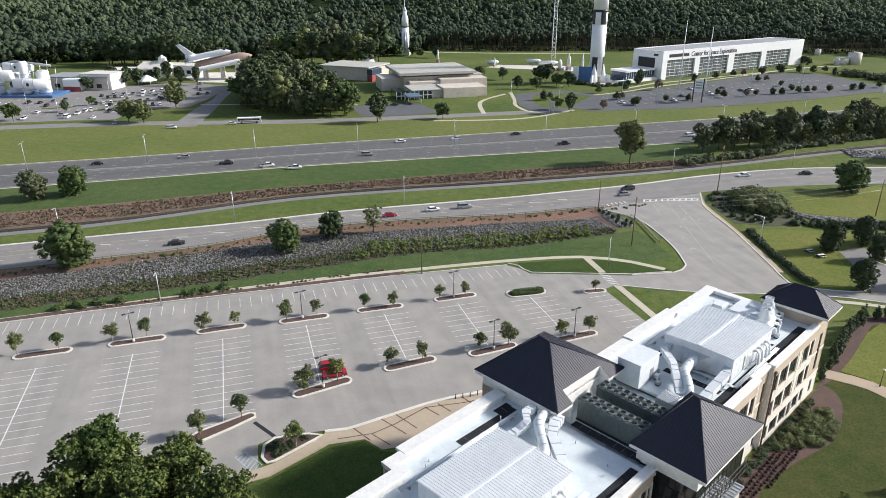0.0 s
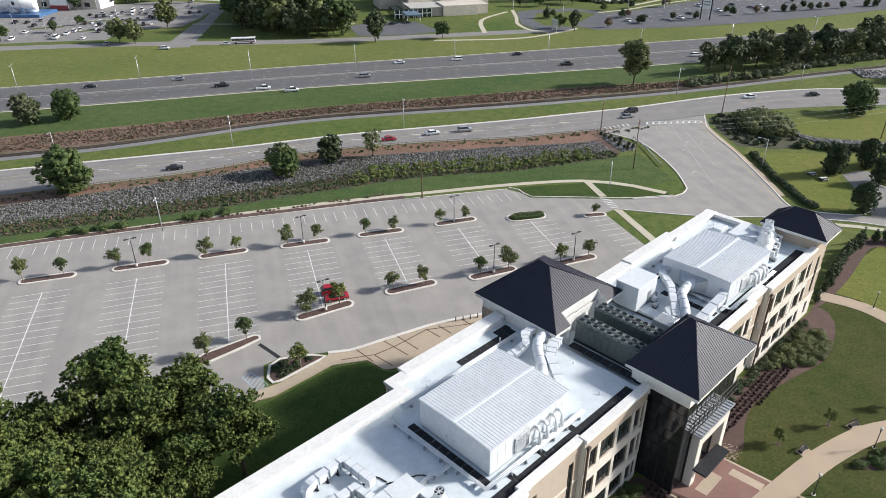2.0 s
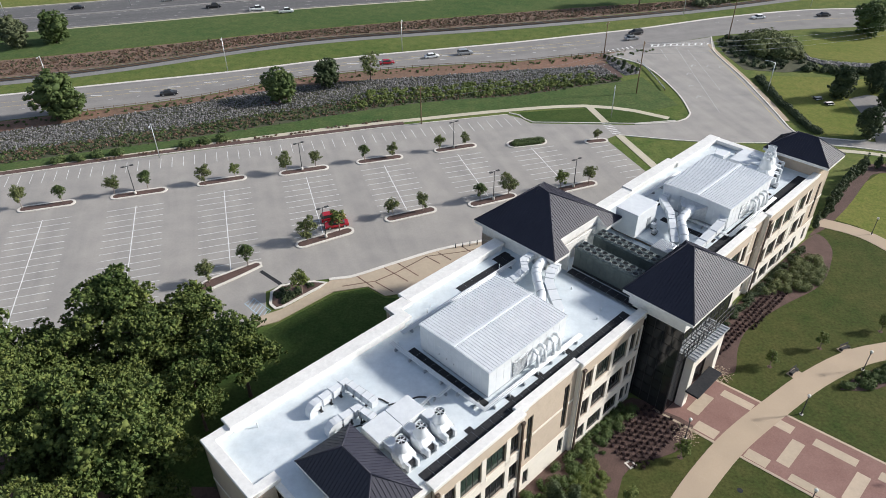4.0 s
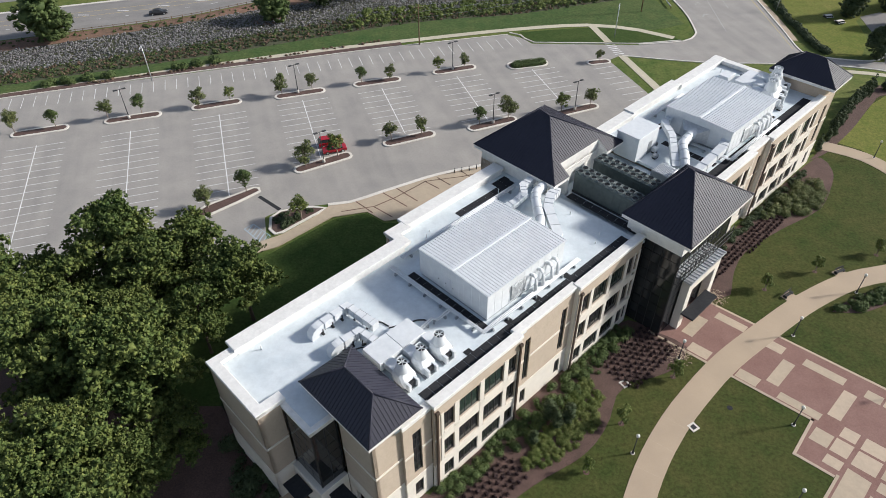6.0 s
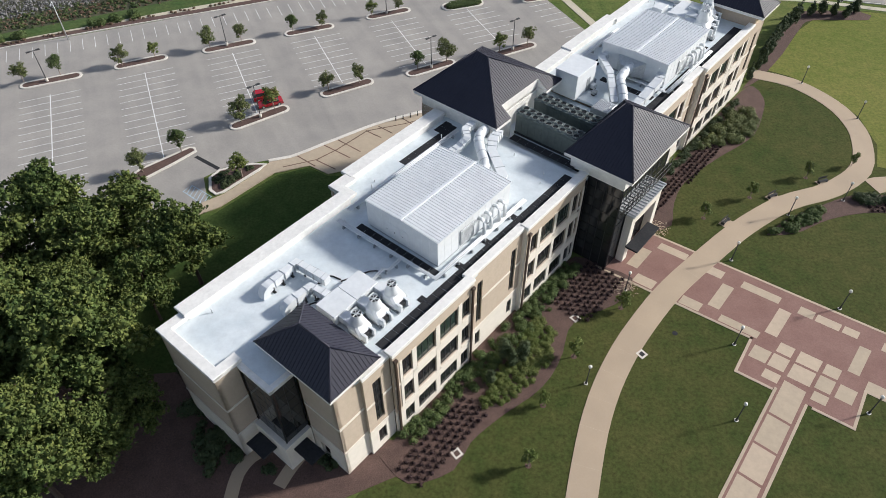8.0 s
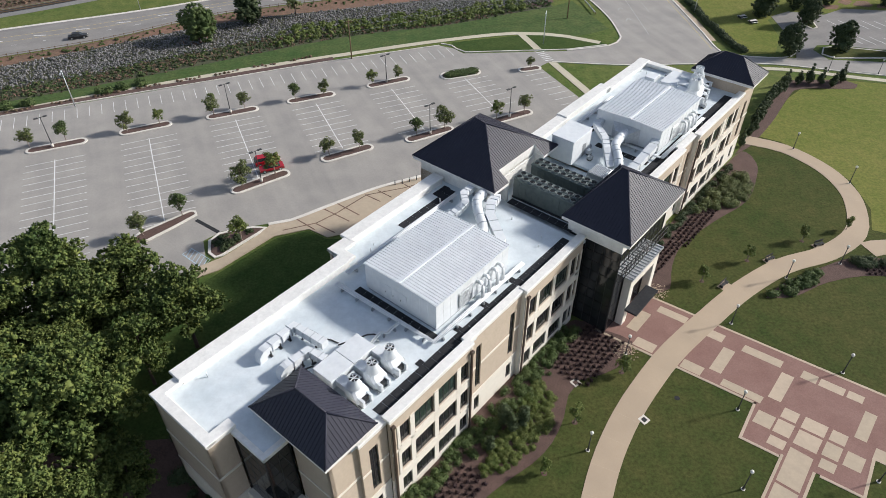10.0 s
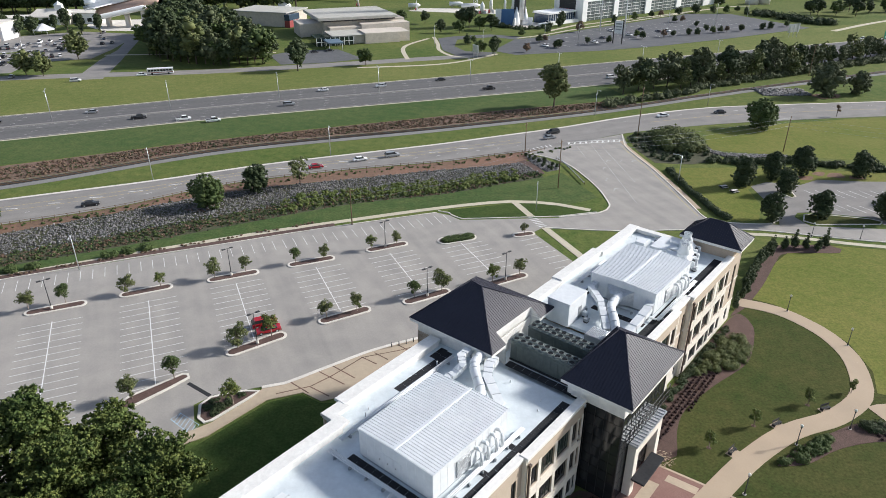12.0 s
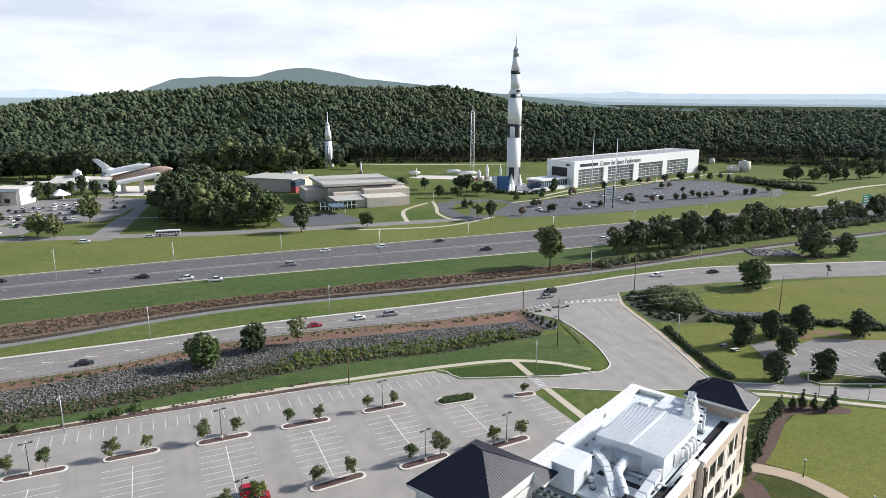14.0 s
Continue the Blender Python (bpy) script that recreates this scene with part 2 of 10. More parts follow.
M = dict(
    grass=surf("grass", (0.070, 0.112, 0.027), (0.155, 0.168, 0.054), 0.35, 0.022, 0.95, bump=0.03, spec=0.1, grain=(1.6, 0.38)),
    # front lawn: mottled olive, darkened so that cloud shade is in the colour
    lawn=surf("lawn", (0.036, 0.060, 0.015), (0.090, 0.086, 0.029), 0.45, 0.06, 0.95, bump=0.02, spec=0.1, amount=0.75, grain=(2.2, 0.42)),
    lawn_deep=surf("lawn_deep", (0.036, 0.068, 0.017), (0.066, 0.092, 0.026), 0.5, 0.07, 0.95, bump=0.02, spec=0.1, grain=(2.2, 0.4)),
    asphalt=surf("asphalt", (0.380, 0.354, 0.322), (0.272, 0.258, 0.240), 0.22, 0.035, 0.92, spec=0.3, streak=(23.7, 0.34, 0.022), amount=0.62, grain=(3.5, 0.1)),
    road=surf("road", (0.285, 0.268, 0.250), (0.205, 0.195, 0.186), 0.2, 0.04, 0.92, spec=0.3, streak=(23, 0.02, 0.30), amount=0.6, grain=(1.6, 0.12)),
    highway=surf("highway", (0.108, 0.106, 0.107), (0.150, 0.146, 0.142), 0.9, 0.02, 0.9, spec=0.3, streak=(22, 0.008, 0.28), amount=0.6, grain=(0.7, 0.15)),
    concrete=surf("concrete", (0.48, 0.375, 0.265), (0.395, 0.312, 0.225), 3.0, 0.15, 0.9, bump=0.003, grain=(3.0, 0.12)),
    kerb=surf("kerb", (0.74, 0.70, 0.63), (0.58, 0.54, 0.48), 4.0, 0.3, 0.9),
    paint=surf("paint", (0.80, 0.80, 0.78), (0.60, 0.60, 0.58), 5.0, 0.4, 0.8),
    paint_faint=surf("paint_faint", (0.56, 0.55, 0.53), (0.30, 0.285, 0.27), 1.2, 0.3, 0.85),
    paint_worn=surf("paint_worn", (0.34, 0.34, 0.33), (0.22, 0.22, 0.22), 3.0, 0.3, 0.85),
    paint_yellow=surf("paint_yellow", (0.62, 0.48, 0.18), (0.45, 0.36, 0.16), 5.0, 0.4, 0.8),
    ditch_floor=surf("ditch_floor", (0.082, 0.078, 0.042), (0.048, 0.058, 0.028), 0.9, 0.08, 0.97, bump=0.05, grain=(1.6, 0.4)),
    lawn_green=surf("lawn_green", (0.052, 0.094, 0.030), (0.100, 0.126, 0.046), 0.3, 0.03, 0.95, spec=0.1, grain=(1.4, 0.38)),
    lot_dark=surf("lot_dark", (0.098, 0.101, 0.108), (0.138, 0.140, 0.145), 0.2, 0.03, 0.9, spec=0.3, grain=(0.8, 0.15)),
    walk=surf("walk", (0.56, 0.51, 0.39), (0.47, 0.425, 0.325), 3.0, 0.15, 0.9, grain=(2.5, 0.1)),
    # front woods: a darker green, blued so that distance haze is in the colour
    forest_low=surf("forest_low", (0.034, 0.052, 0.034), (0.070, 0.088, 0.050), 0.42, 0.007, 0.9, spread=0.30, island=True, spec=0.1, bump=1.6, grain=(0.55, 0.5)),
    # verge: yellow-green raised further, sun and haze put into the base colour
    verge=surf("verge", (0.110, 0.142, 0.038), (0.178, 0.186, 0.062), 0.3, 0.02, 0.95, spec=0.1, grain=(1.2, 0.36)),
    cowl=surf("cowl", (0.23, 0.255, 0.245), (0.16, 0.185, 0.18), 3.0, 0.4, 0.5),
    # north and corner lawns: yellow-green, brightened with sunlight put into the colour
    lawn_north=surf("lawn_north", (0.122, 0.152, 0.032), (0.192, 0.188, 0.054), 0.5, 0.05, 0.95, bump=0.02, spec=0.1, grain=(1.8, 0.34)),
    trunk_pale=surf("trunk_pale", (0.34, 0.27, 0.22), (0.24, 0.19, 0.155), 2.0, 0.3, 0.95),
    paint_blue=surf("paint_blue", (0.46, 0.62, 0.74), (0.36, 0.52, 0.64), 5.0, 0.4, 0.8),
    mulch=surf("mulch", (0.078, 0.047, 0.039), (0.128, 0.079, 0.064), 9.0, 0.5, 0.97, bump=0.04, grain=(7.0, 0.45)),
    soil=surf("soil", (0.240, 0.130, 0.088), (0.135, 0.090, 0.058), 0.8, 0.06, 0.97, bump=0.05, grain=(1.5, 0.35)),
    scrub=surf("scrub", (0.200, 0.120, 0.090), (0.110, 0.080, 0.052), 0.8, 0.05, 0.97, bump=0.15, grain=(1.0, 0.45)),
    gravel=surf("gravel", (0.24, 0.235, 0.225), (0.17, 0.165, 0.16), 4.0, 0.1, 0.95, bump=0.03, grain=(2.0, 0.25)),
    rock=surf("rock", (0.230, 0.222, 0.215), (0.115, 0.112, 0.108), 3.0, 0.4, 0.95, bump=0.05, spread=0.5, island=True),
    tan=surf("tan", (0.530, 0.440, 0.345), (0.470, 0.385, 0.295), 5.0, 0.2, 0.9, bump=0.002, grain=(1.2, 0.07)),
    cream=surf("cream", (0.78, 0.73, 0.64), (0.69, 0.64, 0.55), 4.0, 0.25, 0.85, grain=(1.0, 0.08)),
    coping=surf("coping", (0.82, 0.805, 0.765), (0.73, 0.715, 0.675), 2.0, 0.2, 0.55, grain=(1.4, 0.1)),
    membrane=surf("membrane", (0.69, 0.735, 0.755), (0.57, 0.63, 0.66), 0.5, 0.06, 0.6, grain=(0.9, 0.1)),
    walkpad=surf("walkpad", (0.024, 0.025, 0.028), (0.042, 0.043, 0.046), 3.0, 0.3, 0.9, spec=0.15),
    standing_seam=surf("standing_seam", (0.034, 0.034, 0.050), (0.027, 0.027, 0.041), 2.0, 0.2, 0.52, spec=0.35, grain=(0.8, 0.1)),
    white_metal=surf("white_metal", (0.75, 0.77, 0.775), (0.66, 0.685, 0.70), 1.5, 0.25, 0.5, grain=(1.0, 0.06)),
    grey_metal=surf("grey_metal", (0.42, 0.44, 0.45), (0.32, 0.34, 0.35), 2.0, 0.3, 0.45, metal=0.5),
    green_metal=surf("green_metal", (0.150, 0.180, 0.170), (0.105, 0.128, 0.122), 2.0, 0.3, 0.5, metal=0.3),
    galv=surf("galv", (0.70, 0.72, 0.73), (0.52, 0.54, 0.56), 3.0, 0.4, 0.35, metal=0.6),
    dark_metal=surf("dark_metal", (0.022, 0.022, 0.024), (0.035, 0.034, 0.034), 3.0, 0.3, 0.5),
    # hall glazing: the bright sky's reflection is painted in as a pale base
    glass_pale=surf("glass_pale", (0.20, 0.225, 0.225), (0.10, 0.12, 0.12), 0.12, 0.03, 0.10, spec=0.6),
    bronze=surf("bronze", (0.075, 0.050, 0.036), (0.052, 0.036, 0.028), 2.0, 0.3, 0.5),
    glass=surf("glass", (0.018, 0.020, 0.022), (0.026, 0.028, 0.030), 0.6, 0.1, 0.06, spec=0.5),
    glass_green=surf("glass_green", (0.040, 0.060, 0.052), (0.022, 0.034, 0.030), 0.5, 0.1, 0.06, spec=0.5),
    brick_red=surf("brick_red", (0.212, 0.112, 0.090), (0.268, 0.156, 0.130), 7.0, 0.3, 0.9, bump=0.003, grain=(4.0, 0.12)),
    paver=surf("paver", (0.51, 0.41, 0.30), (0.44, 0.355, 0.262), 1.2, 0.25, 0.9, spread=0.07, grain=(3.0, 0.05)),
    bark=surf("bark", (0.095, 0.070, 0.052), (0.055, 0.040, 0.030), 9.0, 1.0, 0.95, bump=0.03),
    leaf=surf("leaf", (0.060, 0.093, 0.029), (0.096, 0.126, 0.042), 1.5, 0.25, 0.7, spread=0.22, island=True, spec=0.2),
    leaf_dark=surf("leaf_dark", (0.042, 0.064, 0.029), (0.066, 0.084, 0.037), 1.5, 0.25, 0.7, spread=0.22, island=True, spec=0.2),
    leaf_bright=surf("leaf_bright", (0.090, 0.130, 0.026), (0.150, 0.170, 0.050), 1.5, 0.25, 0.7, spread=0.30, island=True, spec=0.25),
    needle=surf("needle", (0.052, 0.089, 0.024), (0.136, 0.162, 0.043), 0.9, 0.10, 0.72, spread=0.36, island=True, spec=0.2),
    leaf_olive=surf("leaf_olive", (0.098, 0.124, 0.042), (0.146, 0.160, 0.066), 1.5, 0.25, 0.7, spread=0.30, island=True, spec=0.2),
    leaf_belt=surf("leaf_belt", (0.082, 0.102, 0.050), (0.122, 0.136, 0.074), 1.5, 0.25, 0.75, spread=0.25, island=True, spec=0.15),
    leaf_plum=surf("leaf_plum", (0.034, 0.022, 0.024), (0.052, 0.034, 0.032), 2.0, 0.3, 0.85, spread=0.3, island=True, spec=0.1),
    leaf_rust=surf("leaf_rust", (0.215, 0.140, 0.105), (0.140, 0.112, 0.070), 1.5, 0.25, 0.8, spread=0.35, island=True, spec=0.1),
    # hill woods: raised and blued, distance haze put into the leaf colour
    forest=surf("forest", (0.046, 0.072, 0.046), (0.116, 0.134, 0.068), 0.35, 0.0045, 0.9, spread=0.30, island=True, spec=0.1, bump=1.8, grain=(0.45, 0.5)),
    forest_floor=surf("forest_floor", (0.020, 0.032, 0.013), (0.034, 0.046, 0.018), 0.12, 0.01, 0.95, bump=0.8, spec=0.05, grain=(0.3, 0.3)),
    red_paint=surf("red_paint", (0.42, 0.010, 0.020), (0.36, 0.008, 0.016), 1.0, 0.3, 0.25, coat=0.6),
    white_paint=surf("white_paint", (0.88, 0.88, 0.87), (0.80, 0.80, 0.79), 0.6, 0.05, 0.5),
    black_paint=surf("black_paint", (0.018, 0.018, 0.020), (0.028, 0.028, 0.030), 0.6, 0.05, 0.5),
    orange_foam=surf("orange_foam", (0.50, 0.36, 0.29), (0.42, 0.29, 0.23), 0.8, 0.08, 0.8),
    blue_panel=surf("blue_panel", (0.07, 0.17, 0.36), (0.05, 0.13, 0.28), 0.5, 0.06, 0.4),
    glass_blue=surf("glass_blue", (0.055, 0.085, 0.135), (0.035, 0.055, 0.090), 0.5, 0.1, 0.08),
    blue_slate=surf("blue_slate", (0.13, 0.19, 0.25), (0.10, 0.15, 0.20), 0.5, 0.1, 0.5),
    red_panel=surf("red_panel", (0.34, 0.06, 0.06), (0.27, 0.05, 0.05), 0.5, 0.06, 0.6),
    museum_stone=surf("museum_stone", (0.64, 0.575, 0.49), (0.55, 0.49, 0.415), 1.0, 0.06, 0.9, grain=(0.4, 0.12)),
    museum_roof=surf("museum_roof", (0.50, 0.485, 0.43), (0.41, 0.40, 0.36), 0.8, 0.05, 0.9, grain=(0.3, 0.14)),
    grey_roof=surf("grey_roof", (0.33, 0.34, 0.35), (0.26, 0.27, 0.28), 0.8, 0.05, 0.85, grain=(0.3, 0.14)),
    tyre=surf("tyre", (0.020, 0.020, 0.020), (0.030, 0.030, 0.030), 8.0, 1.0, 0.9),
    timber=surf("timber", (0.20, 0.13, 0.075), (0.14, 0.095, 0.055), 6.0, 0.6, 0.9),
    sign_green=surf("sign_green", (0.02, 0.30, 0.17), (0.02, 0.26, 0.15), 1.0, 0.2, 0.5),
    lamp_globe=surf("lamp_globe", (0.80, 0.78, 0.70), (0.72, 0.70, 0.62), 4.0, 0.5, 0.3),
)


# ---- mesh building ----
class Mesh:
    """Vertices and faces gathered by hand, then linked as one mesh."""

    def __init__(self):
        self.v, self.f, self.s = [], [], []

    def face(self, pts, smooth=False):
        k = len(self.v)
        self.v += [tuple(p) for p in pts]
        self.f.append(tuple(range(k, k + len(pts))))
        self.s.append(smooth)
        return self

    def box(self, x0, y0, z0, x1, y1, z1, bevel=0.0, m=None):
        c = bevel
        if c:
            rings = [(x0 + c, y0 + c, x1 - c, y1 - c, z0), (x0, y0, x1, y1, z0 + c), (x0, y0, x1, y1, z1 - c), (x0 + c, y0 + c, x1 - c, y1 - c, z1)]
        else:
            rings = [(x0, y0, x1, y1, z0), (x0, y0, x1, y1, z1)]
        k = len(self.v)
        for a, b, d, e, z in rings:
            self.v += [(a, b, z), (d, b, z), (d, e, z), (a, e, z)]
        self.f += [(k + 3, k + 2, k + 1, k), tuple(k + 4 * (len(rings) - 1) + i for i in range(4))]
        for r in range(len(rings) - 1):
            q = k + 4 * r
            for i in range(4):
                j = (i + 1) % 4
                self.f.append((q + i, q + j, q + 4 + j, q + 4 + i))
        self.s += [False] * (2 + 4 * (len(rings) - 1))
        if m:
            self.v[k:] = [tuple(m @ Vector(p)) for p in self.v[k:]]
        return self

    def prism(self, poly, z0, z1, bottom=True):
        if sum(a[0] * b[1] - b[0] * a[1] for a, b in zip(poly, poly[1:] + poly[:1])) < 0:
            poly = poly[::-1]
        k, n = len(self.v), len(poly)
        self.v += [(x, y, z0) for x, y in poly] + [(x, y, z1) for x, y in poly]
        self.f.append(tuple(k + n + i for i in range(n)))
        self.s.append(False)
        if bottom:
            self.f.append(tuple(k + i for i in reversed(range(n))))
            self.s.append(False)
        for i in range(n):
            j = (i + 1) % n
            self.f.append((k + i, k + j, k + n + j, k + n + i))
            self.s.append(False)
        return self

    def tube(self, path, radii, n=8, caps=True, smooth=True):
        path = [Vector(p) for p in path]
        if not hasattr(radii, "__len__"):
            radii = [radii] * len(path)
        k = len(self.v)
        for i, p in enumerate(path):
            d = (path[min(i + 1, len(path) - 1)] - path[max(i - 1, 0)]).normalized()
            s = d.orthogonal() if abs(d.z) > 0.9 else d.cross(Vector((0, 0, 1)))
            if abs(d.z) > 0.9:
                s = Vector((1, 0, 0)) - d * d.x
            s.normalize()
            t = d.cross(s)
            for j in range(n):
                a = 2 * math.pi * j / n
                self.v.append(tuple(p + (s * math.cos(a) + t * math.sin(a)) * radii[i]))
        for i in range(len(path) - 1):
            for j in range(n):
                q, r = k + i * n + j, k + i * n + (j + 1) % n
                self.f.append((q, r, r + n, q + n))
                self.s.append(smooth)
        if caps:
            self.f += [tuple(k + j for j in reversed(range(n))), tuple(k + (len(path) - 1) * n + j for j in range(n))]
            self.s += [False, False]
        return self

    def strip(self, left, right, z=0.0):
        for i in range(len(left) - 1):
            self.face([(*left[i], z), (*right[i], z), (*right[i + 1], z), (*left[i + 1], z)])
        return self

    def join(self, other, m=Matrix()):
        k = len(self.v)
        self.v += [tuple(m @ Vector(p)) for p in other.v]
        self.f += [tuple(k + i for i in f) for f in other.f]
        self.s += other.s
        return self

    def data(self, name, mats):
        me = bpy.data.meshes.new(name)
        me.from_pydata(self.v, [], self.f)
        for m in mats:
            me.materials.append(m)
        if any(self.s):
            me.polygons.foreach_set("use_smooth", self.s)
        me.update()
        return me


def solid(name, mesh, material, m=Matrix(), parent=None, label="", category="", group="", kind=""):
    """One mesh object; material: a name in M."""
    ob = new(name, mesh if isinstance(mesh, bpy.types.Mesh) else mesh.data(name, [M[material]]))
    if parent:
        ob.parent = parent
    ob.matrix_basis = m
    return tagged(ob, label, category, group, kind)


def part(name, mesh, material, parent, label="", m=Matrix()):
    return solid(name, mesh, material, m, parent, label)


def thing(name, m, label, category, group="", kind=""):
    return tagged(new_at(name, m), label, category, group, kind)


def new_at(name, m):
    ob = new(name)
    ob.empty_display_size = 0.3
    ob.matrix_basis = m
    return ob


def soup(name, v, quads, materials, index=None, smooth=False):
    """A mesh straight from arrays of corners and quads."""
    me = bpy.data.meshes.new(name)
    k = quads.shape[1]
    me.vertices.add(len(v))
    me.vertices.foreach_set("co", np.asarray(v, dtype=np.float32).ravel())
    me.loops.add(quads.size)
    me.loops.foreach_set("vertex_index", quads.astype(np.int32).ravel())
    me.polygons.add(len(quads))
    me.polygons.foreach_set("loop_start", np.arange(0, quads.size, k, dtype=np.int32))
    for m in materials:
        me.materials.append(m)
    if index is not None:
        me.polygons.foreach_set("material_index", index.astype(np.int32))
    if smooth:
        me.polygons.foreach_set("use_smooth", np.ones(len(quads), dtype=bool))
    me.update(calc_edges=True)
    return me


RNG = np.random.default_rng(7)


def leaves(centres, radii, count, size, flat=0.85, up=0.35):
    """Small leaf quads on and in ellipsoid clumps: corner array and quads."""
    centres, radii = np.asarray(centres, float), np.asarray(radii, float)
    if radii.ndim == 1:
        radii = np.repeat(radii[:, None], 3, 1)
    w = (radii ** 2).sum(1)
    pick = RNG.choice(len(centres), count, p=w / w.sum())
    d = RNG.normal(size=(count, 3))
    d /= np.linalg.norm(d, axis=1, keepdims=True)
    r = RNG.uniform(0.72, 1.06, (count, 1))
    p = centres[pick] + d * r * radii[pick]
    nrm = d + RNG.normal(size=(count, 3)) * 0.45 + [0, 0, up]
    nrm /= np.linalg.norm(nrm, axis=1, keepdims=True)
    t = np.cross(nrm, RNG.normal(size=(count, 3)))
    t /= np.linalg.norm(t, axis=1, keepdims=True)
    b = np.cross(nrm, t)
    s = size * RNG.uniform(0.6, 1.3, (count, 1))
    q = np.stack([p - t * s, p - b * s * flat * 0.55, p + t * s, p + b * s * flat * 0.55], 1)
    return q.reshape(-1, 3), np.arange(4 * count).reshape(-1, 4)


# a lumpy unit ball for crowns seen from far away
_ball = bmesh.new()
bmesh.ops.create_icosphere(_ball, subdivisions=2, radius=1)
BALL_V = np.array([v.co for v in _ball.verts])
BALL_F = np.array([[v.index for v in f.verts] for f in _ball.faces])
_ball.free()
_ball = bmesh.new()
bmesh.ops.create_icosphere(_ball, subdivisions=1, radius=1)
BALL1_V = np.array([v.co for v in _ball.verts])
BALL1_F = np.array([[v.index for v in f.verts] for f in _ball.faces])
_ball.free()


_t = (1 + 5 ** 0.5) / 2
BALL0_V = np.array([(-1, _t, 0), (1, _t, 0), (-1, -_t, 0), (1, -_t, 0), (0, -1, _t), (0, 1, _t), (0, -1, -_t), (0, 1, -_t), (_t, 0, -1), (_t, 0, 1), (-_t, 0, -1), (-_t, 0, 1)]) / (1 + _t * _t) ** 0.5
BALL0_F = np.array([(0, 11, 5), (0, 5, 1), (0, 1, 7), (0, 7, 10), (0, 10, 11), (1, 5, 9), (5, 11, 4), (11, 10, 2), (10, 7, 6), (7, 1, 8), (3, 9, 4), (3, 4, 2), (3, 2, 6), (3, 6, 8), (3, 8, 9), (4, 9, 5), (2, 4, 11), (6, 2, 10), (8, 6, 7), (9, 8, 1)])


def lumps(centres, radii, rough=0.28, fine=1):
    """Uneven balls, one island each: corner array and triangles."""
    centres, radii = np.asarray(centres, float), np.asarray(radii, float)
    if radii.ndim == 1:
        radii = np.repeat(radii[:, None], 3, 1)
    bv, bf = ((BALL0_V, BALL0_F), (BALL1_V, BALL1_F), (BALL_V, BALL_F))[fine]
    n, k = len(centres), len(bv)
    jit = 1 + RNG.uniform(-rough, rough, (n, k, 1))
    ang = RNG.uniform(0, 6.28, n)
    c, s = np.cos(ang)[:, None], np.sin(ang)[:, None]
    base = np.stack([bv[None, :, 0] * c - bv[None, :, 1] * s, bv[None, :, 0] * s + bv[None, :, 1] * c, np.repeat(bv[None, :, 2], n, 0)], 2)
    v = base * jit * radii[:, None, :] + centres[:, None, :]
    f = bf[None] + (np.arange(n) * k)[:, None, None]
    return v.reshape(-1, 3), f.reshape(-1, 3)


def offset(line, d):
    """A polyline moved sideways by d metres (to its left)."""
    out = []
    for i, p in enumerate(line):
        a, b = line[max(i - 1, 0)], line[min(i + 1, len(line) - 1)]
        n = Vector((-(b[1] - a[1]), b[0] - a[0])).normalized()
        out.append((p[0] + n.x * d, p[1] + n.y * d))
    return out


def smooth_line(pts, step=3.0):
    """A polyline rounded through its points."""
    out = []
    for i in range(len(pts) - 1):
        p0, p1, p2, p3 = (Vector(pts[min(max(j, 0), len(pts) - 1)]) for j in (i - 1, i, i + 1, i + 2))
        n = max(1, int((p2 - p1).length / step))
        for j in range(n):
            t = j / n
            out.append(tuple(0.5 * (2 * p1 + (p2 - p0) * t + (2 * p0 - 5 * p1 + 4 * p2 - p3) * t * t + (3 * p1 - p0 - 3 * p2 + p3) * t ** 3)))
    return out + [tuple(pts[-1])]
# ---- trees and shrubs ----
def tri(q):
    return np.concatenate([q[:, [0, 1, 2]], q[:, [0, 2, 3]]])


def foliage(name, centres, radii, leaf_count, leaf_size, material, core=0.6, rough=0.3, fine=0, up=0.35, flat=0.85):
    """Clumps: a lumpy core in each, with small leaves all over it."""
    radii = np.asarray(radii, float)
    v1, f1 = lumps(centres, radii * core, rough, fine)
    v2, q2 = leaves(centres, radii, leaf_count, leaf_size, flat, up)
    return soup(name, np.concatenate([v1, v2]), np.concatenate([f1, tri(q2) + len(v1)]), [M[material]])


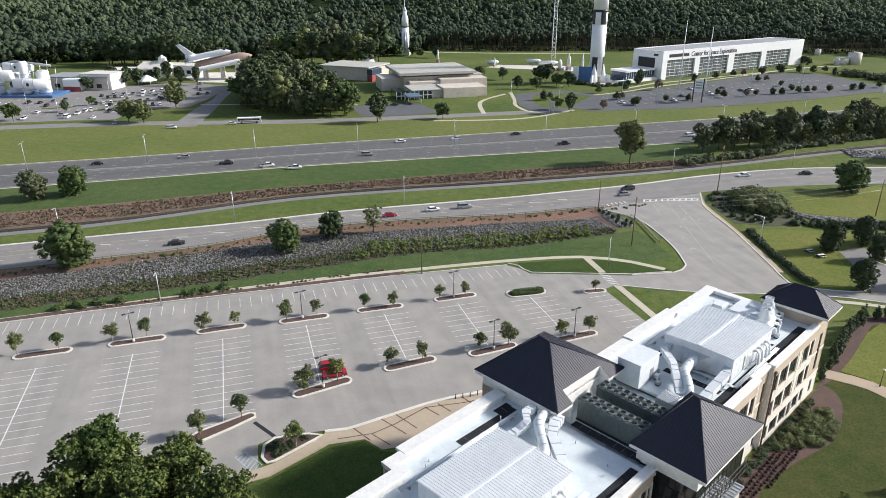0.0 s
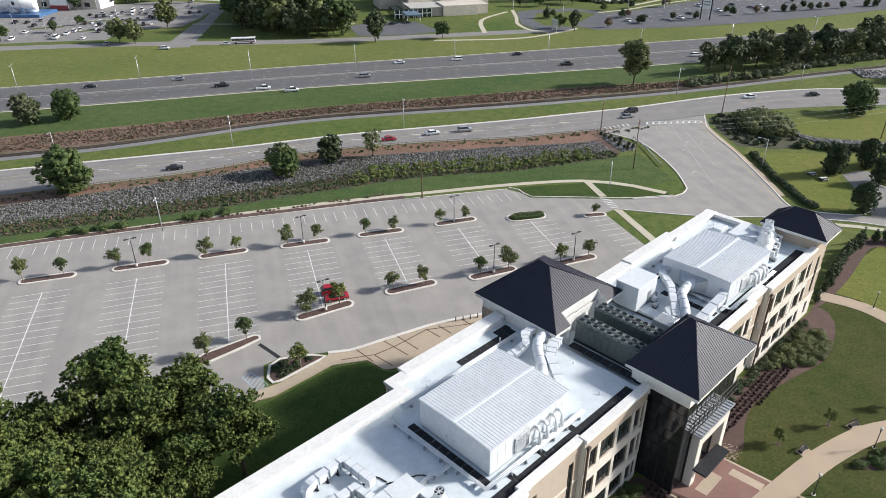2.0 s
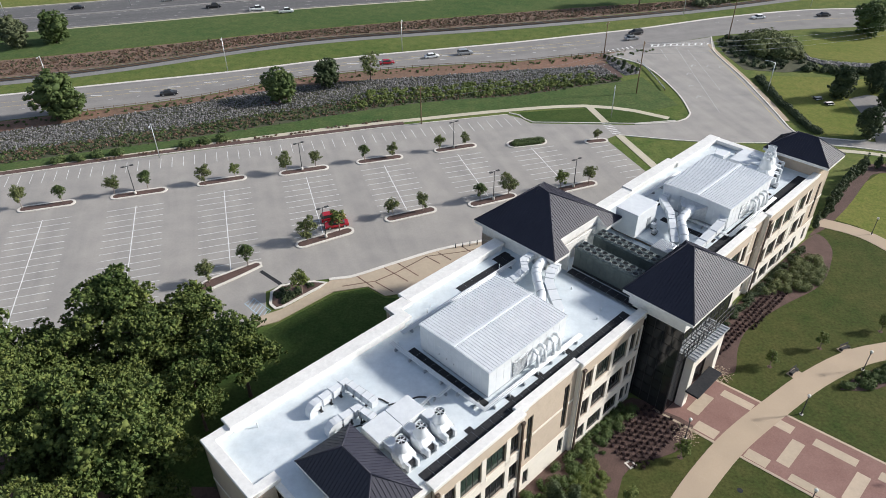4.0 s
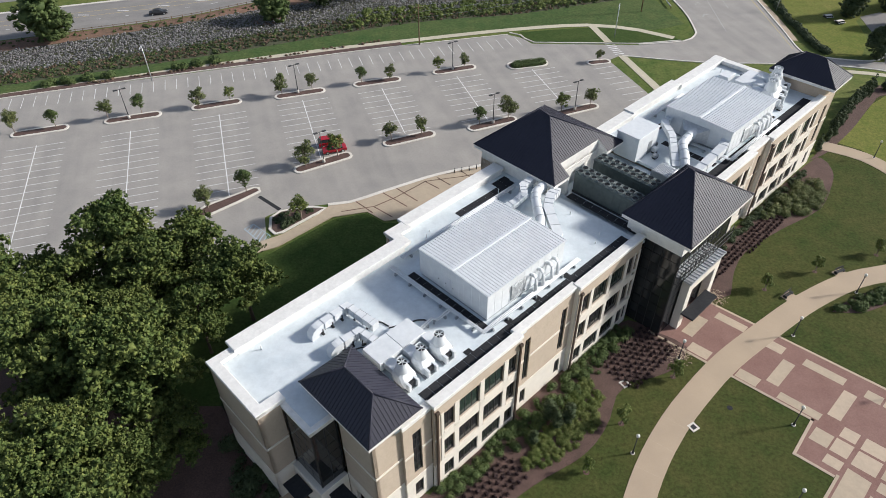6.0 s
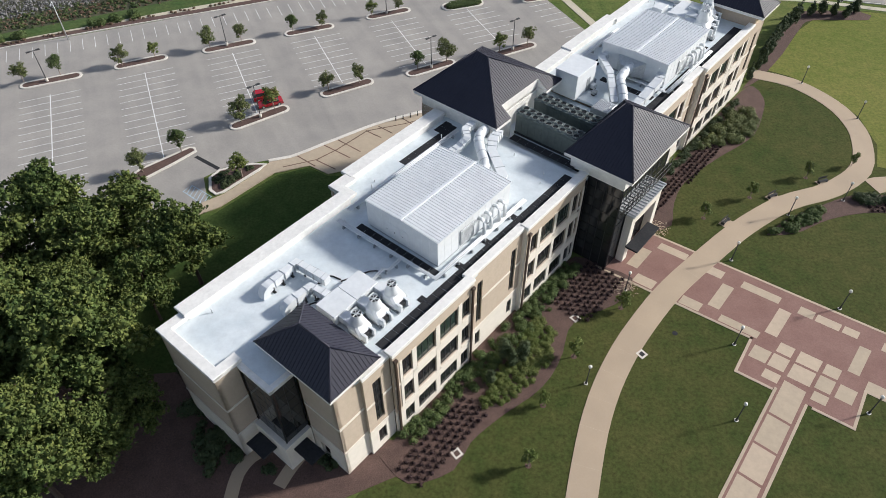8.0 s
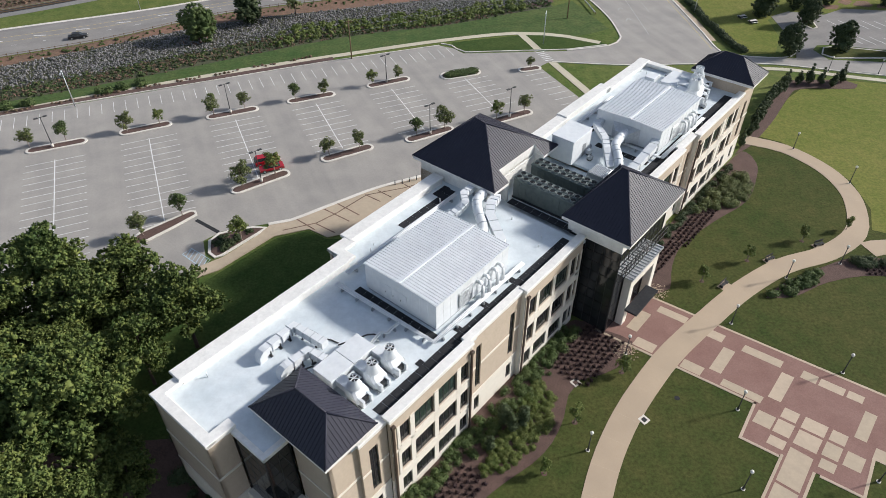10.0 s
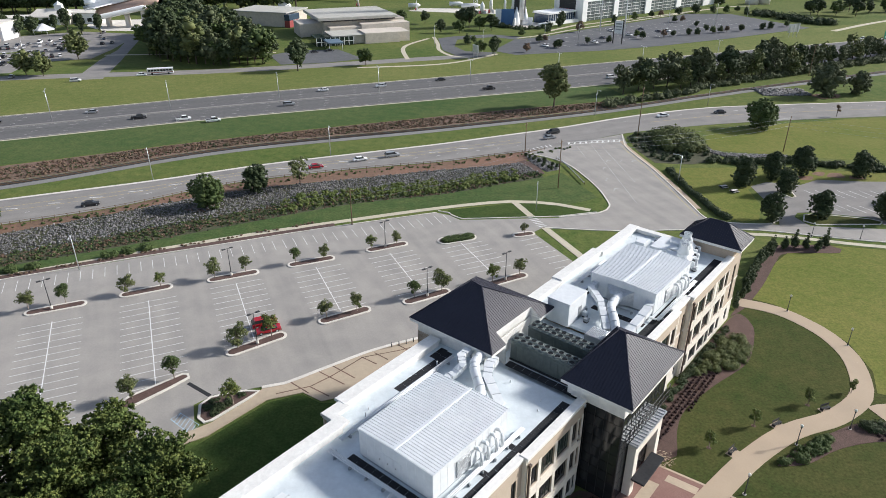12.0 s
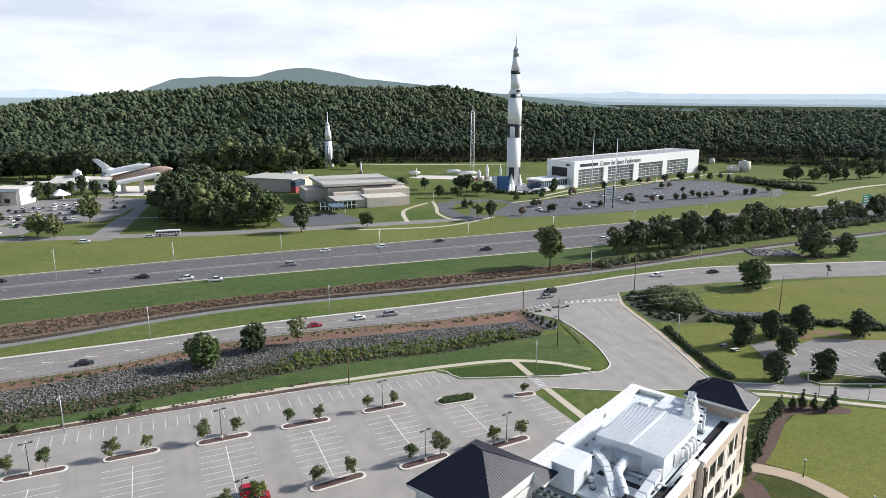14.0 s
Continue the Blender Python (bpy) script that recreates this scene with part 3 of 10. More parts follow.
def make_tree(name, label, height, crown_r, crown_h, clear, clumps, leaf_count, leaf_size, material, seed=0, group="", pointed=0.0, clump_r=0.36, lean=0.0, bark="bark", tufts=0, tuft_r=0.5, airy=False, flat=0.85):
    """A tree at the origin: tapered trunk, limbs to its clumps, leafy crown."""
    rnd = random.Random(seed)
    t = thing(name, Matrix(), label, "tree", group)
    cz = clear + crown_h / 2
    cs, rs = [], []
    for i in range(clumps):
        for _ in range(40):
            d = Vector((rnd.gauss(0, 1), rnd.gauss(0, 1), rnd.gauss(0, 1))).normalized() * (rnd.random() ** 0.45)
            k = 1 - pointed * (d.z * 0.5 + 0.5)
            p = Vector((d.x * crown_r * 0.74 * k, d.y * crown_r * 0.74 * k, cz + d.z * crown_h * 0.40))
            if all((p - q).length > crown_r * clump_r * 0.75 for q in cs):
                break
        cs.append(p)
        rs.append(crown_r * clump_r * rnd.uniform(0.75, 1.25) * (1 - 0.4 * pointed * (d.z * 0.5 + 0.5)))
    r0 = max(0.05, height * 0.018)
    trunk = Mesh()
    top = Vector((rnd.uniform(-lean, lean), rnd.uniform(-lean, lean), clear + crown_h * 0.75))
    trunk.tube([(0, 0, -0.05), (0, 0, 0.25), top * 0.4, top * 0.75, top], [r0 * 1.5, r0, r0 * 0.85, r0 * 0.55, r0 * 0.2], 8)
    for c in cs[: min(14, clumps)]:
        f = min(0.8, max(0.3, (c.z - crown_h * 0.3) / max(0.1, top.z)))
        trunk.tube([top * f, top * f * 0.4 + c * 0.6, c], [r0 * 0.5, r0 * 0.28, r0 * 0.1], 5)
    part("trunk", trunk, bark, t)
    if not tufts:
        solid("crown", foliage("crown", [tuple(c) for c in cs], [(r, r, r * 0.85) for r in rs], leaf_count, leaf_size, material), None, parent=t)
        return t
    # small tufts over the lobes' skins, on the outside of the crown only
    tc, tr = [], []
    for _ in range(tufts * 12):
        i = rnd.randrange(clumps)
        d = Vector((rnd.gauss(0, 1), rnd.gauss(0, 1), rnd.gauss(0.25, 1))).normalized()
        p = cs[i] + d * rs[i] * rnd.uniform(0.8, 1.12)
        if all((p - q).length > r * 0.86 for j, (q, r) in enumerate(zip(cs, rs)) if j != i):
            tc.append(tuple(p))
            k = tuft_r * rnd.uniform(0.6, 1.35)
            tr.append((k, k, k * 0.72))
        if len(tc) >= tufts:
            break
    v1, f1 = lumps(tc, np.array(tr) * (0.35 if airy else 0.70), 0.45, 0)
    v2, q2 = leaves(tc, tr, leaf_count, leaf_size, flat, 0.5)
    v3, f3 = lumps([tuple(c) for c in cs], np.array(rs) * (0.42 if airy else 0.70), 0.30, 0 if airy else 1)
    solid("crown", soup("crown", np.concatenate([v1, v2, v3]), np.concatenate([f1, tri(q2) + len(v1), f3 + len(v1) + len(v2)]), [M[material]]), None, parent=t)
    return t


def plant(templates, spots, rnd, lo=0.85, hi=1.15, z=0.0):
    """Templates, placed and copied to plan spots (x, y[, scale])."""
    for i, s in enumerate(spots):
        k = (s[2] if len(s) > 2 else 1.0) * rnd.uniform(lo, hi)
        m = pose(s[0], s[1], z, 0, 0, rnd.uniform(0, 360)) @ Matrix.Diagonal((k * rnd.uniform(0.93, 1.07), k, k * rnd.uniform(0.93, 1.07), 1))
        t = templates[i % len(templates)]
        if i < len(templates):
            t.matrix_basis = m
        else:
            copy_bare(t, m)


def copy_bare(t, m):
    keep = t.matrix_basis.copy()
    t.matrix_basis = Matrix()
    c = copy_thing(t, m)
    t.matrix_basis = keep
    return c
# ---- ground, roads, lot ----
BL = pose(-5.0, 38.3, 0, 0, 0, 50.34)  # frame of the office building
CREST = [(-0.75, 20), (-0.60, 24), (-0.50, 40), (-0.44, 60), (-0.36, 68), (-0.22, 76), (-0.10, 74), (0.0, 66), (0.08, 46), (0.15, 30), (0.26, 15), (0.34, 9), (0.5, 4), (0.8, 2)]


def terrain(x, y):
    """Height of the ground: flat, with a wooded hill behind the far museum grounds."""
    r = math.hypot(x, y)
    if y <= 0 or r < 740:
        return 0.0
    az = math.atan2(x, y)
    h = float(np.interp(az, [c[0] for c in CREST], [c[1] for c in CREST]))
    h += 6 * math.sin(az * 23 + 1.0) * math.sin(r / 190)
    t = min(1.0, max(0.0, (r - 740) / 820))
    up = t * t * (3 - 2 * t)
    down = min(1.0, max(0.0, (r - 1600) / 900))
    return h * up * (1 - 0.8 * down)


def add_ground():
    xs = [-4600, -3000, -2000] + list(range(-1500, 1801, 60)) + [2400, 3200, 4600]
    ys = [-1500, -600, 0, 400] + list(range(700, 2700, 60)) + [3000, 3600, 4300, 4850]
    m = Mesh()
    m.v = [(x, y, terrain(x, y)) for y in ys for x in xs]
    n = len(xs)
    for j in range(len(ys) - 1):
        for i in range(n - 1):
            m.f.append((j * n + i, j * n + i + 1, (j + 1) * n + i + 1, (j + 1) * n + i))
            m.s.append(True)
    me = m.data("ground", [M["grass"], M["forest_floor"]])
    for p in me.polygons:
        c = p.center
        if c.y > 735 or c.x < -1000 or c.x > 1400:
            p.material_index = 1
    tagged(new("ground", me), "mown grass plain rising to a wooded hill", "ground", kind="structure")


add_ground()


def band(name, left, right, z, material, label, category="road", kind="structure", step=6.0):
    l, r = smooth_line(left, step), smooth_line(right, step)
    k = max(len(l), len(r))
    pick = lambda s: [s[round(i * (len(s) - 1) / (k - 1))] for i in range(k)]
    l, r = pick(l), pick(r)
    m = Mesh()
    for i in range(k - 1):
        a, b, c, d = l[i], r[i], r[i + 1], l[i + 1]
        m.face([(*b, z), (*c, z), (*d, z), (*a, z)])
        for p, q in ((b, c), (d, a)):
            m.face([(*p, -0.1), (*q, -0.1), (*q, z), (*p, z)])
    return solid(name, m, material, label=label, category=category, kind=kind)


def line(name, pts, width, z, material, parent=None, label="", category="", kind=""):
    """A painted or laid line of constant width along a polyline."""
    m = Mesh()
    l, r = offset(pts, width / 2), offset(pts, -width / 2)
    for i in range(len(pts) - 1):
        m.face([(*r[i], z), (*r[i + 1], z), (*l[i + 1], z), (*l[i], z)])
    return solid(name, m, material, parent=parent, label=label, category=category, kind=kind)


HW_S = [(-480, 96), (-300, 168), (-156, 226), (-84, 256), (-1, 285), (73, 312), (173, 352), (275, 396), (460, 482), (700, 600)]
HW_N = [(-496, 130), (-318, 200), (-174, 257), (-95, 291), (-2, 327), (102, 369), (202, 409), (278, 440), (450, 515), (690, 630)]
highway = band("highway", HW_N, HW_S, 0.10, "highway", "dark grey asphalt highway with many lanes")
ROAD_S = [(-330, 60), (-200, 118), (-114, 155), (-89, 167), (-64, 184), (-32, 196), (-1, 204), (12, 209), (40, 220), (65, 235), (99, 246), (130, 252), (172, 258), (260, 268), (400, 280)]
ROAD_N = [(-338, 78), (-208, 135), (-121, 172), (-87, 186), (-56, 201), (-22, 214), (-1, 222), (15, 229), (42, 241), (75, 258), (108, 270), (135, 274), (158, 277), (260, 288), (396, 300)]
main_road = band("road", ROAD_N, ROAD_S, 0.06, "road", "pale grey asphalt road with turn lanes")
RAIL = [(-340, 92), (-205, 152), (-131, 183), (-73, 217), (-1, 242), (61, 266), (110, 290), (158, 313), (220, 340), (340, 395), (520, 480)]
rail_bed = band("rail_bed", offset(RAIL, 2.0), offset(RAIL, -4.5), 0.05, "gravel", "grey gravel railway bed", "track bed")
BROWN_N = [(-345, 112), (-215, 168), (-139, 200), (-76, 229), (-1, 258), (40, 272), (80, 285)]
scrub_band = band("scrub_ground", BROWN_N, offset(RAIL, 2.4)[:6] + [(80, 276)], 0.03, "scrub", "brown cut-back scrub slope", "scrub")
SERV_S = [(-480, 238), (-330, 285), (-210, 320), (-107, 338), (-2, 371), (26, 380)]
SERV_N = [(-486, 247), (-336, 295), (-212, 330), (-110, 348), (-4, 381), (24, 390)]
service_road = band("service_road", SERV_N, SERV_S, 0.05, "road", "grey service road beside the museum")
band("verge_north", SERV_S, HW_N[:5] + [(28, 339)], 0.035, "verge", "yellow-green mown verge above the highway, sunlight put into its colour", "verge")
band("verge_hall", [(26.05, 380), (40, 383), (60, 389), (90, 396), (130, 412), (180, 438), (255, 482), (330, 520)], [(28.05, 339), (102, 370), (202, 410), (278, 441), (350, 472)], 0.034, "verge", "yellow-green mown verge before the hall lot", "verge")
WALK = [(-160, 99), (-96, 128.5), (-52, 148), (-24, 158.5), (-1, 166.5), (18, 171), (31, 169), (39, 165)]
foot_walk = band("sidewalk", offset(smooth_line(WALK, 6), 0.9), offset(smooth_line(WALK, 6), -0.9), 0.07, "walk", "pale concrete sidewalk across the lawn", "sidewalk")
CHAN_N = [(-200, 104), (-110, 150), (-61, 178), (-30, 188), (-1, 196.5), (14, 200), (24, 203)]
CHAN_S = [(-192, 90), (-105, 130), (-73, 145), (-28, 168), (-1, 176), (14, 183), (30, 190)]
ditch = band("ditch_ground", CHAN_N, CHAN_S, 0.03, "ditch_floor", "earth ditch lined with loose stone", "ditch")
berm = band("soil_bank", [(x, y + 0) for x, y in offset(ROAD_S[:9], -0.6)], CHAN_N[:1] + CHAN_N[1:] , 0.04, "soil", "reddish bare earth bank below the road", "bank")

band("verge_lot", CHAN_S + [(36, 194)], [(-184, 84), (-96, 127.5), (-52, 147), (-24, 157.5), (-1, 165.5), (18, 170), (31, 168), (43, 174)], 0.031, "lawn_green", "deep green mown verge beside the sidewalk", "verge")
band("verge_south", [(-352, 146), (-300, 167), (-156, 225), (-84, 255), (-1, 284), (73, 311)], [(-345, 113), (-215, 169), (-139, 201), (-76, 230), (-1, 259), (40, 273), (80, 286)], 0.031, "lawn_green", "deep green mown verge below the highway", "verge")

# parking lot and its access road, one asphalt sheet
LOT = [(-190, 84), (-95, 127), (-51, 145), (-30, 153.4), (-2, 163.2), (1.5, 161.5), (4, 158.5), (30, 160), (41, 163), (44.5, 167), (45, 171), (44, 183), (40, 199),
       (36, 206), (28, 213.6), (45, 224), (64, 234), (62, 216), (65, 196), (67, 174), (68, 158), (82, 156), (111, 153), (150, 148), (146, 141), (106, 146), (79, 152.6), (62, 153), (44, 152), (25, 154), (22, 151),
       (30, 134), (33, 127), (12, 112), (-10, 102.6), (-19, 97), (-27, 91.3), (-31, 90), (-38, 88), (-40.5, 85.5), (-38.5, 80), (-40, 77), (-62, 66), (-120, 44), (-200, 20)]
solid("parking_lot", Mesh().prism(LOT, -0.1, 0.05), "asphalt", label="worn grey asphalt parking lot and access road", category="parking lot", kind="structure")
parking_lot = bpy.data.objects["parking_lot"]
P_DIR, D_DIR = Vector((0.916, 0.402)), Vector((0.402, -0.916))
LOT0 = Vector((-45, 126))


def lot(p, d):
    return tuple(LOT0 + P_DIR * p + D_DIR * d)


bar = Mesh().box(-0.5, -0.055, 0, 0.5, 0.055, 0.004).data("stall_line", [M["paint"]])
LOT_ANG = math.degrees(math.atan2(0.402, 0.916))


def stall_line(x, y, length, deg, w=1.0, mat=None):
    ob = new("stall_line", bar)
    ob.matrix_basis = pose(x, y, 0.052, 0, 0, deg) @ Matrix.Diagonal((length, w, 1, 1))
    ob.parent = parking_lot
    return ob


COLUMNS = [(-4, 2, 44), (-3, 2, 44), (-2, 2, 42), (-1, 1, 31.5), (0, 0.5, 24.5), (1, 0.5, 20.5), (2, 0.5, 20.5), (3, 2.5, 18)]
for k, s0, s1 in COLUMNS:
    x, y = lot(17.5 * k, (s0 + s1) / 2)
    stall_line(x, y, s1 - s0, LOT_ANG - 90, 1.5)
    n = int((s1 - s0) / 2.29)
    for i in range(n + 1):
        x, y = lot(17.5 * k, s0 + (s1 - s0 - n * 2.29) / 2 + i * 2.29)
        stall_line(x, y, 10.9, LOT_ANG)
heads = Vector((-95, 125.2)), Vector((-2, 161.0))
hd = (heads[1] - heads[0]).normalized()
for i in range(-16, 42):
    p = heads[0] + hd * (2.46 * i + 0.6) + D_DIR * 2.4
    stall_line(p.x, p.y, 4.9, LOT_ANG - 90)
for i in range(7):
    p = Vector((23.2, 148.2)) + Vector((0.42, -0.9)) * 2.6 * i
    stall_line(p.x - 2.6, p.y - 1.1, 5.2, LOT_ANG)

# ---- parking islands, kerbs, lot furniture ----
rs_ = random.Random(11)


def bw(a, b):
    """Plan place of a point in the office building's frame."""
    p = BL @ Vector((a, b, 0))
    return (p.x, p.y)


def stadium(p, q, w, n=8):
    p, q = Vector(p), Vector(q)
    d = (q - p).normalized()
    a0 = math.atan2(d.y, d.x)
    r = w / 2
    out = []
    for c, s in ((q - d * r, -90), (p + d * r, 90)):
        for i in range(n + 1):
            a = a0 + radians(s + 180 * i / n)
            out.append((c.x + r * math.cos(a), c.y + r * math.sin(a)))
    return out


def shrink(poly, d):
    c = Vector((sum(p[0] for p in poly) / len(poly), sum(p[1] for p in poly) / len(poly)))
    n = len(poly)
    area = sum(a[0] * b[1] - b[0] * a[1] for a, b in zip(poly, poly[1:] + poly[:1]))
    s = 1 if area > 0 else -1
    out = []
    for i in range(n):
        a, b = Vector(poly[i - 1]), Vector(poly[(i + 1) % n])
        t = (b - a).normalized()
        out.append((poly[i][0] - s * t.y * d, poly[i][1] + s * t.x * d))
    return out


def ring(outer, inner, z0, z1):
    m = Mesh()
    n = len(outer)
    for i in range(n):
        j = (i + 1) % n
        o0, o1, i0, i1 = outer[i], outer[j], inner[i], inner[j]
        m.face([(*o0, z1), (*o1, z1), (*i1, z1), (*i0, z1)])
        m.face([(*o0, z0), (*o1, z0), (*o1, z1), (*o0, z1)])
        m.face([(*i1, z0), (*i0, z0), (*i0, z1), (*i1, z1)])
    return m


def strip(line_, lo, hi, z0, z1):
    """A kerb: a raised strip between two offsets of a line, with upright sides."""
    m = Mesh()
    a, b = offset(line_, hi), offset(line_, lo)
    for i in range(len(line_) - 1):
        m.face([(*b[i], z1), (*b[i + 1], z1), (*a[i + 1], z1), (*a[i], z1)])
        m.face([(*b[i], z0), (*b[i + 1], z0), (*b[i + 1], z1), (*b[i], z1)])
        m.face([(*a[i + 1], z0), (*a[i], z0), (*a[i], z1), (*a[i + 1], z1)])
    for i in (0, -1):
        m.face([(*b[i], z0), (*a[i], z0), (*a[i], z1), (*b[i], z1)])
    return m


def island(poly, fill="mulch", label="kerbed parking island with brown mulch"):
    if sum(a[0] * b[1] - b[0] * a[1] for a, b in zip(poly, poly[1:] + poly[:1])) < 0:
        poly = poly[::-1]
    c = Vector((sum(p[0] for p in poly) / len(poly), sum(p[1] for p in poly) / len(poly)))
    loc = [(x - c.x, y - c.y) for x, y in poly]
    t = thing("parking_island", pose(c.x, c.y, 0.05), label, "parking island", "kerbed islands of the parking lot")
    inner = shrink(loc, 0.48)
    part("kerb", ring(loc, inner, -0.02, 0.16), "kerb", t, "pale concrete kerb")
    part("bed", Mesh().prism(inner, -0.02, 0.13), fill, t)
    return t


ISL1 = [((-83.3, 112.8), (-72.8, 117.3)), ((-67.4, 119.8), (-57.8, 124.2)), ((-51.2, 126.2), (-41, 130.6)), ((-35.3, 133.2), (-25.2, 137.4)), ((-18.4, 140.6), (-8.8, 145.0)), ((-99.6, 106.0), (-89.5, 110.4)), ((-116, 99), (-106, 103.4))]
ISL2 = [((-39.3, 99.2), (-29.8, 106.0)), ((-24.4, 109.8), (-14.8, 115.2)), ((-8.4, 117.0), (1.2, 122.4)), ((8.6, 124.2), (18.2, 129.4))]
for p, q in ISL1 + ISL2:
    island(stadium(p, q, 2.7))
island(stadium((-1.6, 145.4), (7.8, 148.8), 4.0), label="kerbed parking island planted with a low hedge")
island(stadium((16.8, 148.8), (22.4, 150.6), 2.6))
island([(-53.6, 84.0), (-51.8, 87.6), (-45.2, 93.6), (-44.0, 93.6), (-43.4, 92.4), (-46.0, 89.2), (-50.2, 84.6), (-52.6, 82.6)])
island([(-39.6, 85.4), (-38.4, 87.4), (-36.6, 88.2), (-33.0, 89.2), (-30.6, 89.0), (-31.6, 87.2), (-36.2, 81.6), (-37.4, 81.0), (-38.8, 82.2)])

crape = [make_tree("parking_tree", "young leafy tree with a thin trunk on a parking island", 4.6, 1.85, 3.5, 1.1, (13, 12, 14, 10, 12)[k], (1900, 1700, 2000, 1300, 1600)[k], 0.15, ("leaf_olive", "leaf", "leaf_olive", "leaf_bright", "leaf_olive")[k], 20 + k, "young trees of the parking lot", (0.1, 0.35, 0.15, 0.45, 0.0)[k], 0.32, 0.2, bark="trunk_pale", tufts=(150, 130, 160, 100, 120)[k], tuft_r=0.30, airy=True) for k in range(5)]
LOT_TREES = [(-83.0, 114.2), (-77.0, 117.0), (-66.0, 120.7), (-60.3, 123.9), (-49.9, 127.6), (-44.0, 130.6), (-33.6, 134.3), (-27.7, 136.9, 0.8), (-17.2, 141.5, 0.95), (-11.5, 144.4, 0.7), (-51.0, 86.9, 1.15), (-46.0, 92.3, 1.0), (-37.6, 101.2, 1.1), (-32.3, 105.0, 1.1),
             (-23.0, 111.4, 1.1), (-17.4, 114.0, 1.05), (-6.2, 119.1, 1.1), (-0.5, 121.9, 1.1), (10.4, 125.9, 1.15), (16.4, 128.4, 1.2), (-99, 106.8), (-92, 109.8), (-114, 100.4), (-34.0, 85.4, 1.15), (19.8, 149.8, 0.8)]
plant(crape, LOT_TREES, rs_, 0.82, 1.06, 0.17)


def lamp_post(x, y, h=6.6, deg=0):
    t = thing("parking_lamp", pose(x, y, 0.15, 0, 0, deg), "bronze parking lot lamp with two square heads on a concrete footing", "lamp post", "parking lot lamps")
    part("footing", Mesh().tube([(0, 0, -0.1), (0, 0, 0.7)], 0.28, 12), "kerb", t, "round concrete footing")
    part("pole", Mesh().tube([(0, 0, 0.7), (0, 0, h)], [0.09, 0.06], 8), "dark_metal", t)
    part("arm", Mesh().box(-0.7, -0.035, h - 0.12, 0.7, 0.035, h - 0.04), "dark_metal", t)
    for s in (-1, 1):
        hd_ = part("lamp_head", Mesh().box(s * 0.85 - 0.38, -0.22, h - 0.14, s * 0.85 + 0.38, 0.22, h + 0.03, 0.03), "dark_metal", t)
        part("lens", Mesh().box(s * 0.85 - 0.3, -0.16, h - 0.155, s * 0.85 + 0.3, 0.16, h - 0.141), "lamp_globe", hd_)


for x, y in ((-78.7, 114.7), (-46.6, 128.6), (-14.0, 142.8), (-34.4, 102.6), (-3.5, 119.8), (13.2, 126.8), (-110.5, 101.4)):
    lamp_post(x, y, deg=LOT_ANG + 15)

# kerb and mulch along the lot's north side
NK = smooth_line([(-190, 84), (-95, 127), (-51, 145), (-30, 153.4), (-2, 163.2)], 8)
solid("kerb_north", strip(NK, 0.0, 0.30, -0.02, 0.17), "kerb", label="low concrete kerb at the head of the stalls", category="kerb", kind="structure")
mul = smooth_line([(-190, 85.6), (-95, 128.4), (-51, 146.4), (-28, 155.6)], 8)
band("mulch_strip", offset(mul, 0.9), offset(mul, -0.75), 0.10, "mulch", "dark mulch strip along the lot", "mulch bed")
# lawn wedge north of the building and its diagonal walk
band("sidewalk", [(18.3, 170.5), (21.8, 160.8)], [(20.0, 171), (23.6, 161.2)], 0.09, "walk", "pale concrete walk across the lawn wedge", "sidewalk")
band("sidewalk", [(24.4, 153.6), (31.9, 134.6), (34.6, 128.4)], [(26.2, 154.0), (33.7, 135.4), (36.2, 129.2)], 0.09, "walk", "pale concrete walk beside the lot", "sidewalk")
for i in range(7):
    solid("crossing_bar", Mesh().box(-1.1, -0.14, 0, 1.1, 0.14, 0.004), "paint", pose(22.8 + 0.34 * i, 160.2 - 0.92 * i, 0.055, 0, 0, 20), label="white painted crossing bar on the asphalt", category="road marking", group="pedestrian crossing bars", kind="structure")
LAWN_ISL = [(4.6, 159.4), (30, 161.0), (40.4, 163.8), (39.2, 165.6), (31, 168.2), (20, 169.8), (10, 167.4), (1.0, 165.0), (2.2, 162.6)]
solid("lawn_wedge", Mesh().prism(LAWN_ISL, -0.05, 0.062), "lawn_deep", label="mown lawn wedge between walk and access road", category="lawn", kind="structure")
WEDGE = [(-1.6, 164.6), (1.2, 163.4), (2.4, 161.4), (4.6, 159.4), (30, 161.0), (40.4, 163.8)]
solid("kerb_lawn", strip(WEDGE, -0.32, 0.0, -0.02, 0.17), "kerb", label="concrete kerb round the lawn wedge", category="kerb", kind="structure")
BELL_W = smooth_line([(30, 160.2), (41, 163.0), (44.6, 167), (45.2, 171), (44.2, 183), (40.2, 199), (36, 206.3), (27, 213.4)], 2)
solid("kerb_west", strip(BELL_W, 0.0, 0.40, -0.02, 0.17), "kerb", label="concrete kerb round the road mouth", category="kerb", kind="structure")
BELL_E = smooth_line([(64, 234), (62.3, 224), (62, 216), (65, 196), (67, 174), (68.2, 160), (72, 157.3), (82, 156.2), (86, 158.5), (88.4, 163.4)], 2)
solid("kerb_east", strip(BELL_E, -0.36, 0.0, -0.02, 0.17), "kerb", label="concrete kerb round the road mouth", category="kerb", kind="structure")
ACC_S = smooth_line([(25.4, 153.9), (44, 152), (62, 152.8), (79, 152.4), (106, 145.8), (150, 140.6)], 4)
solid("kerb_access", strip(ACC_S, -0.32, 0.0, -0.02, 0.17), "kerb", label="concrete kerb along the access road", category="kerb", kind="structure")
w2 = smooth_line([(60, 150.2), (80, 149.6), (106, 142.8), (150, 137.4)], 4)
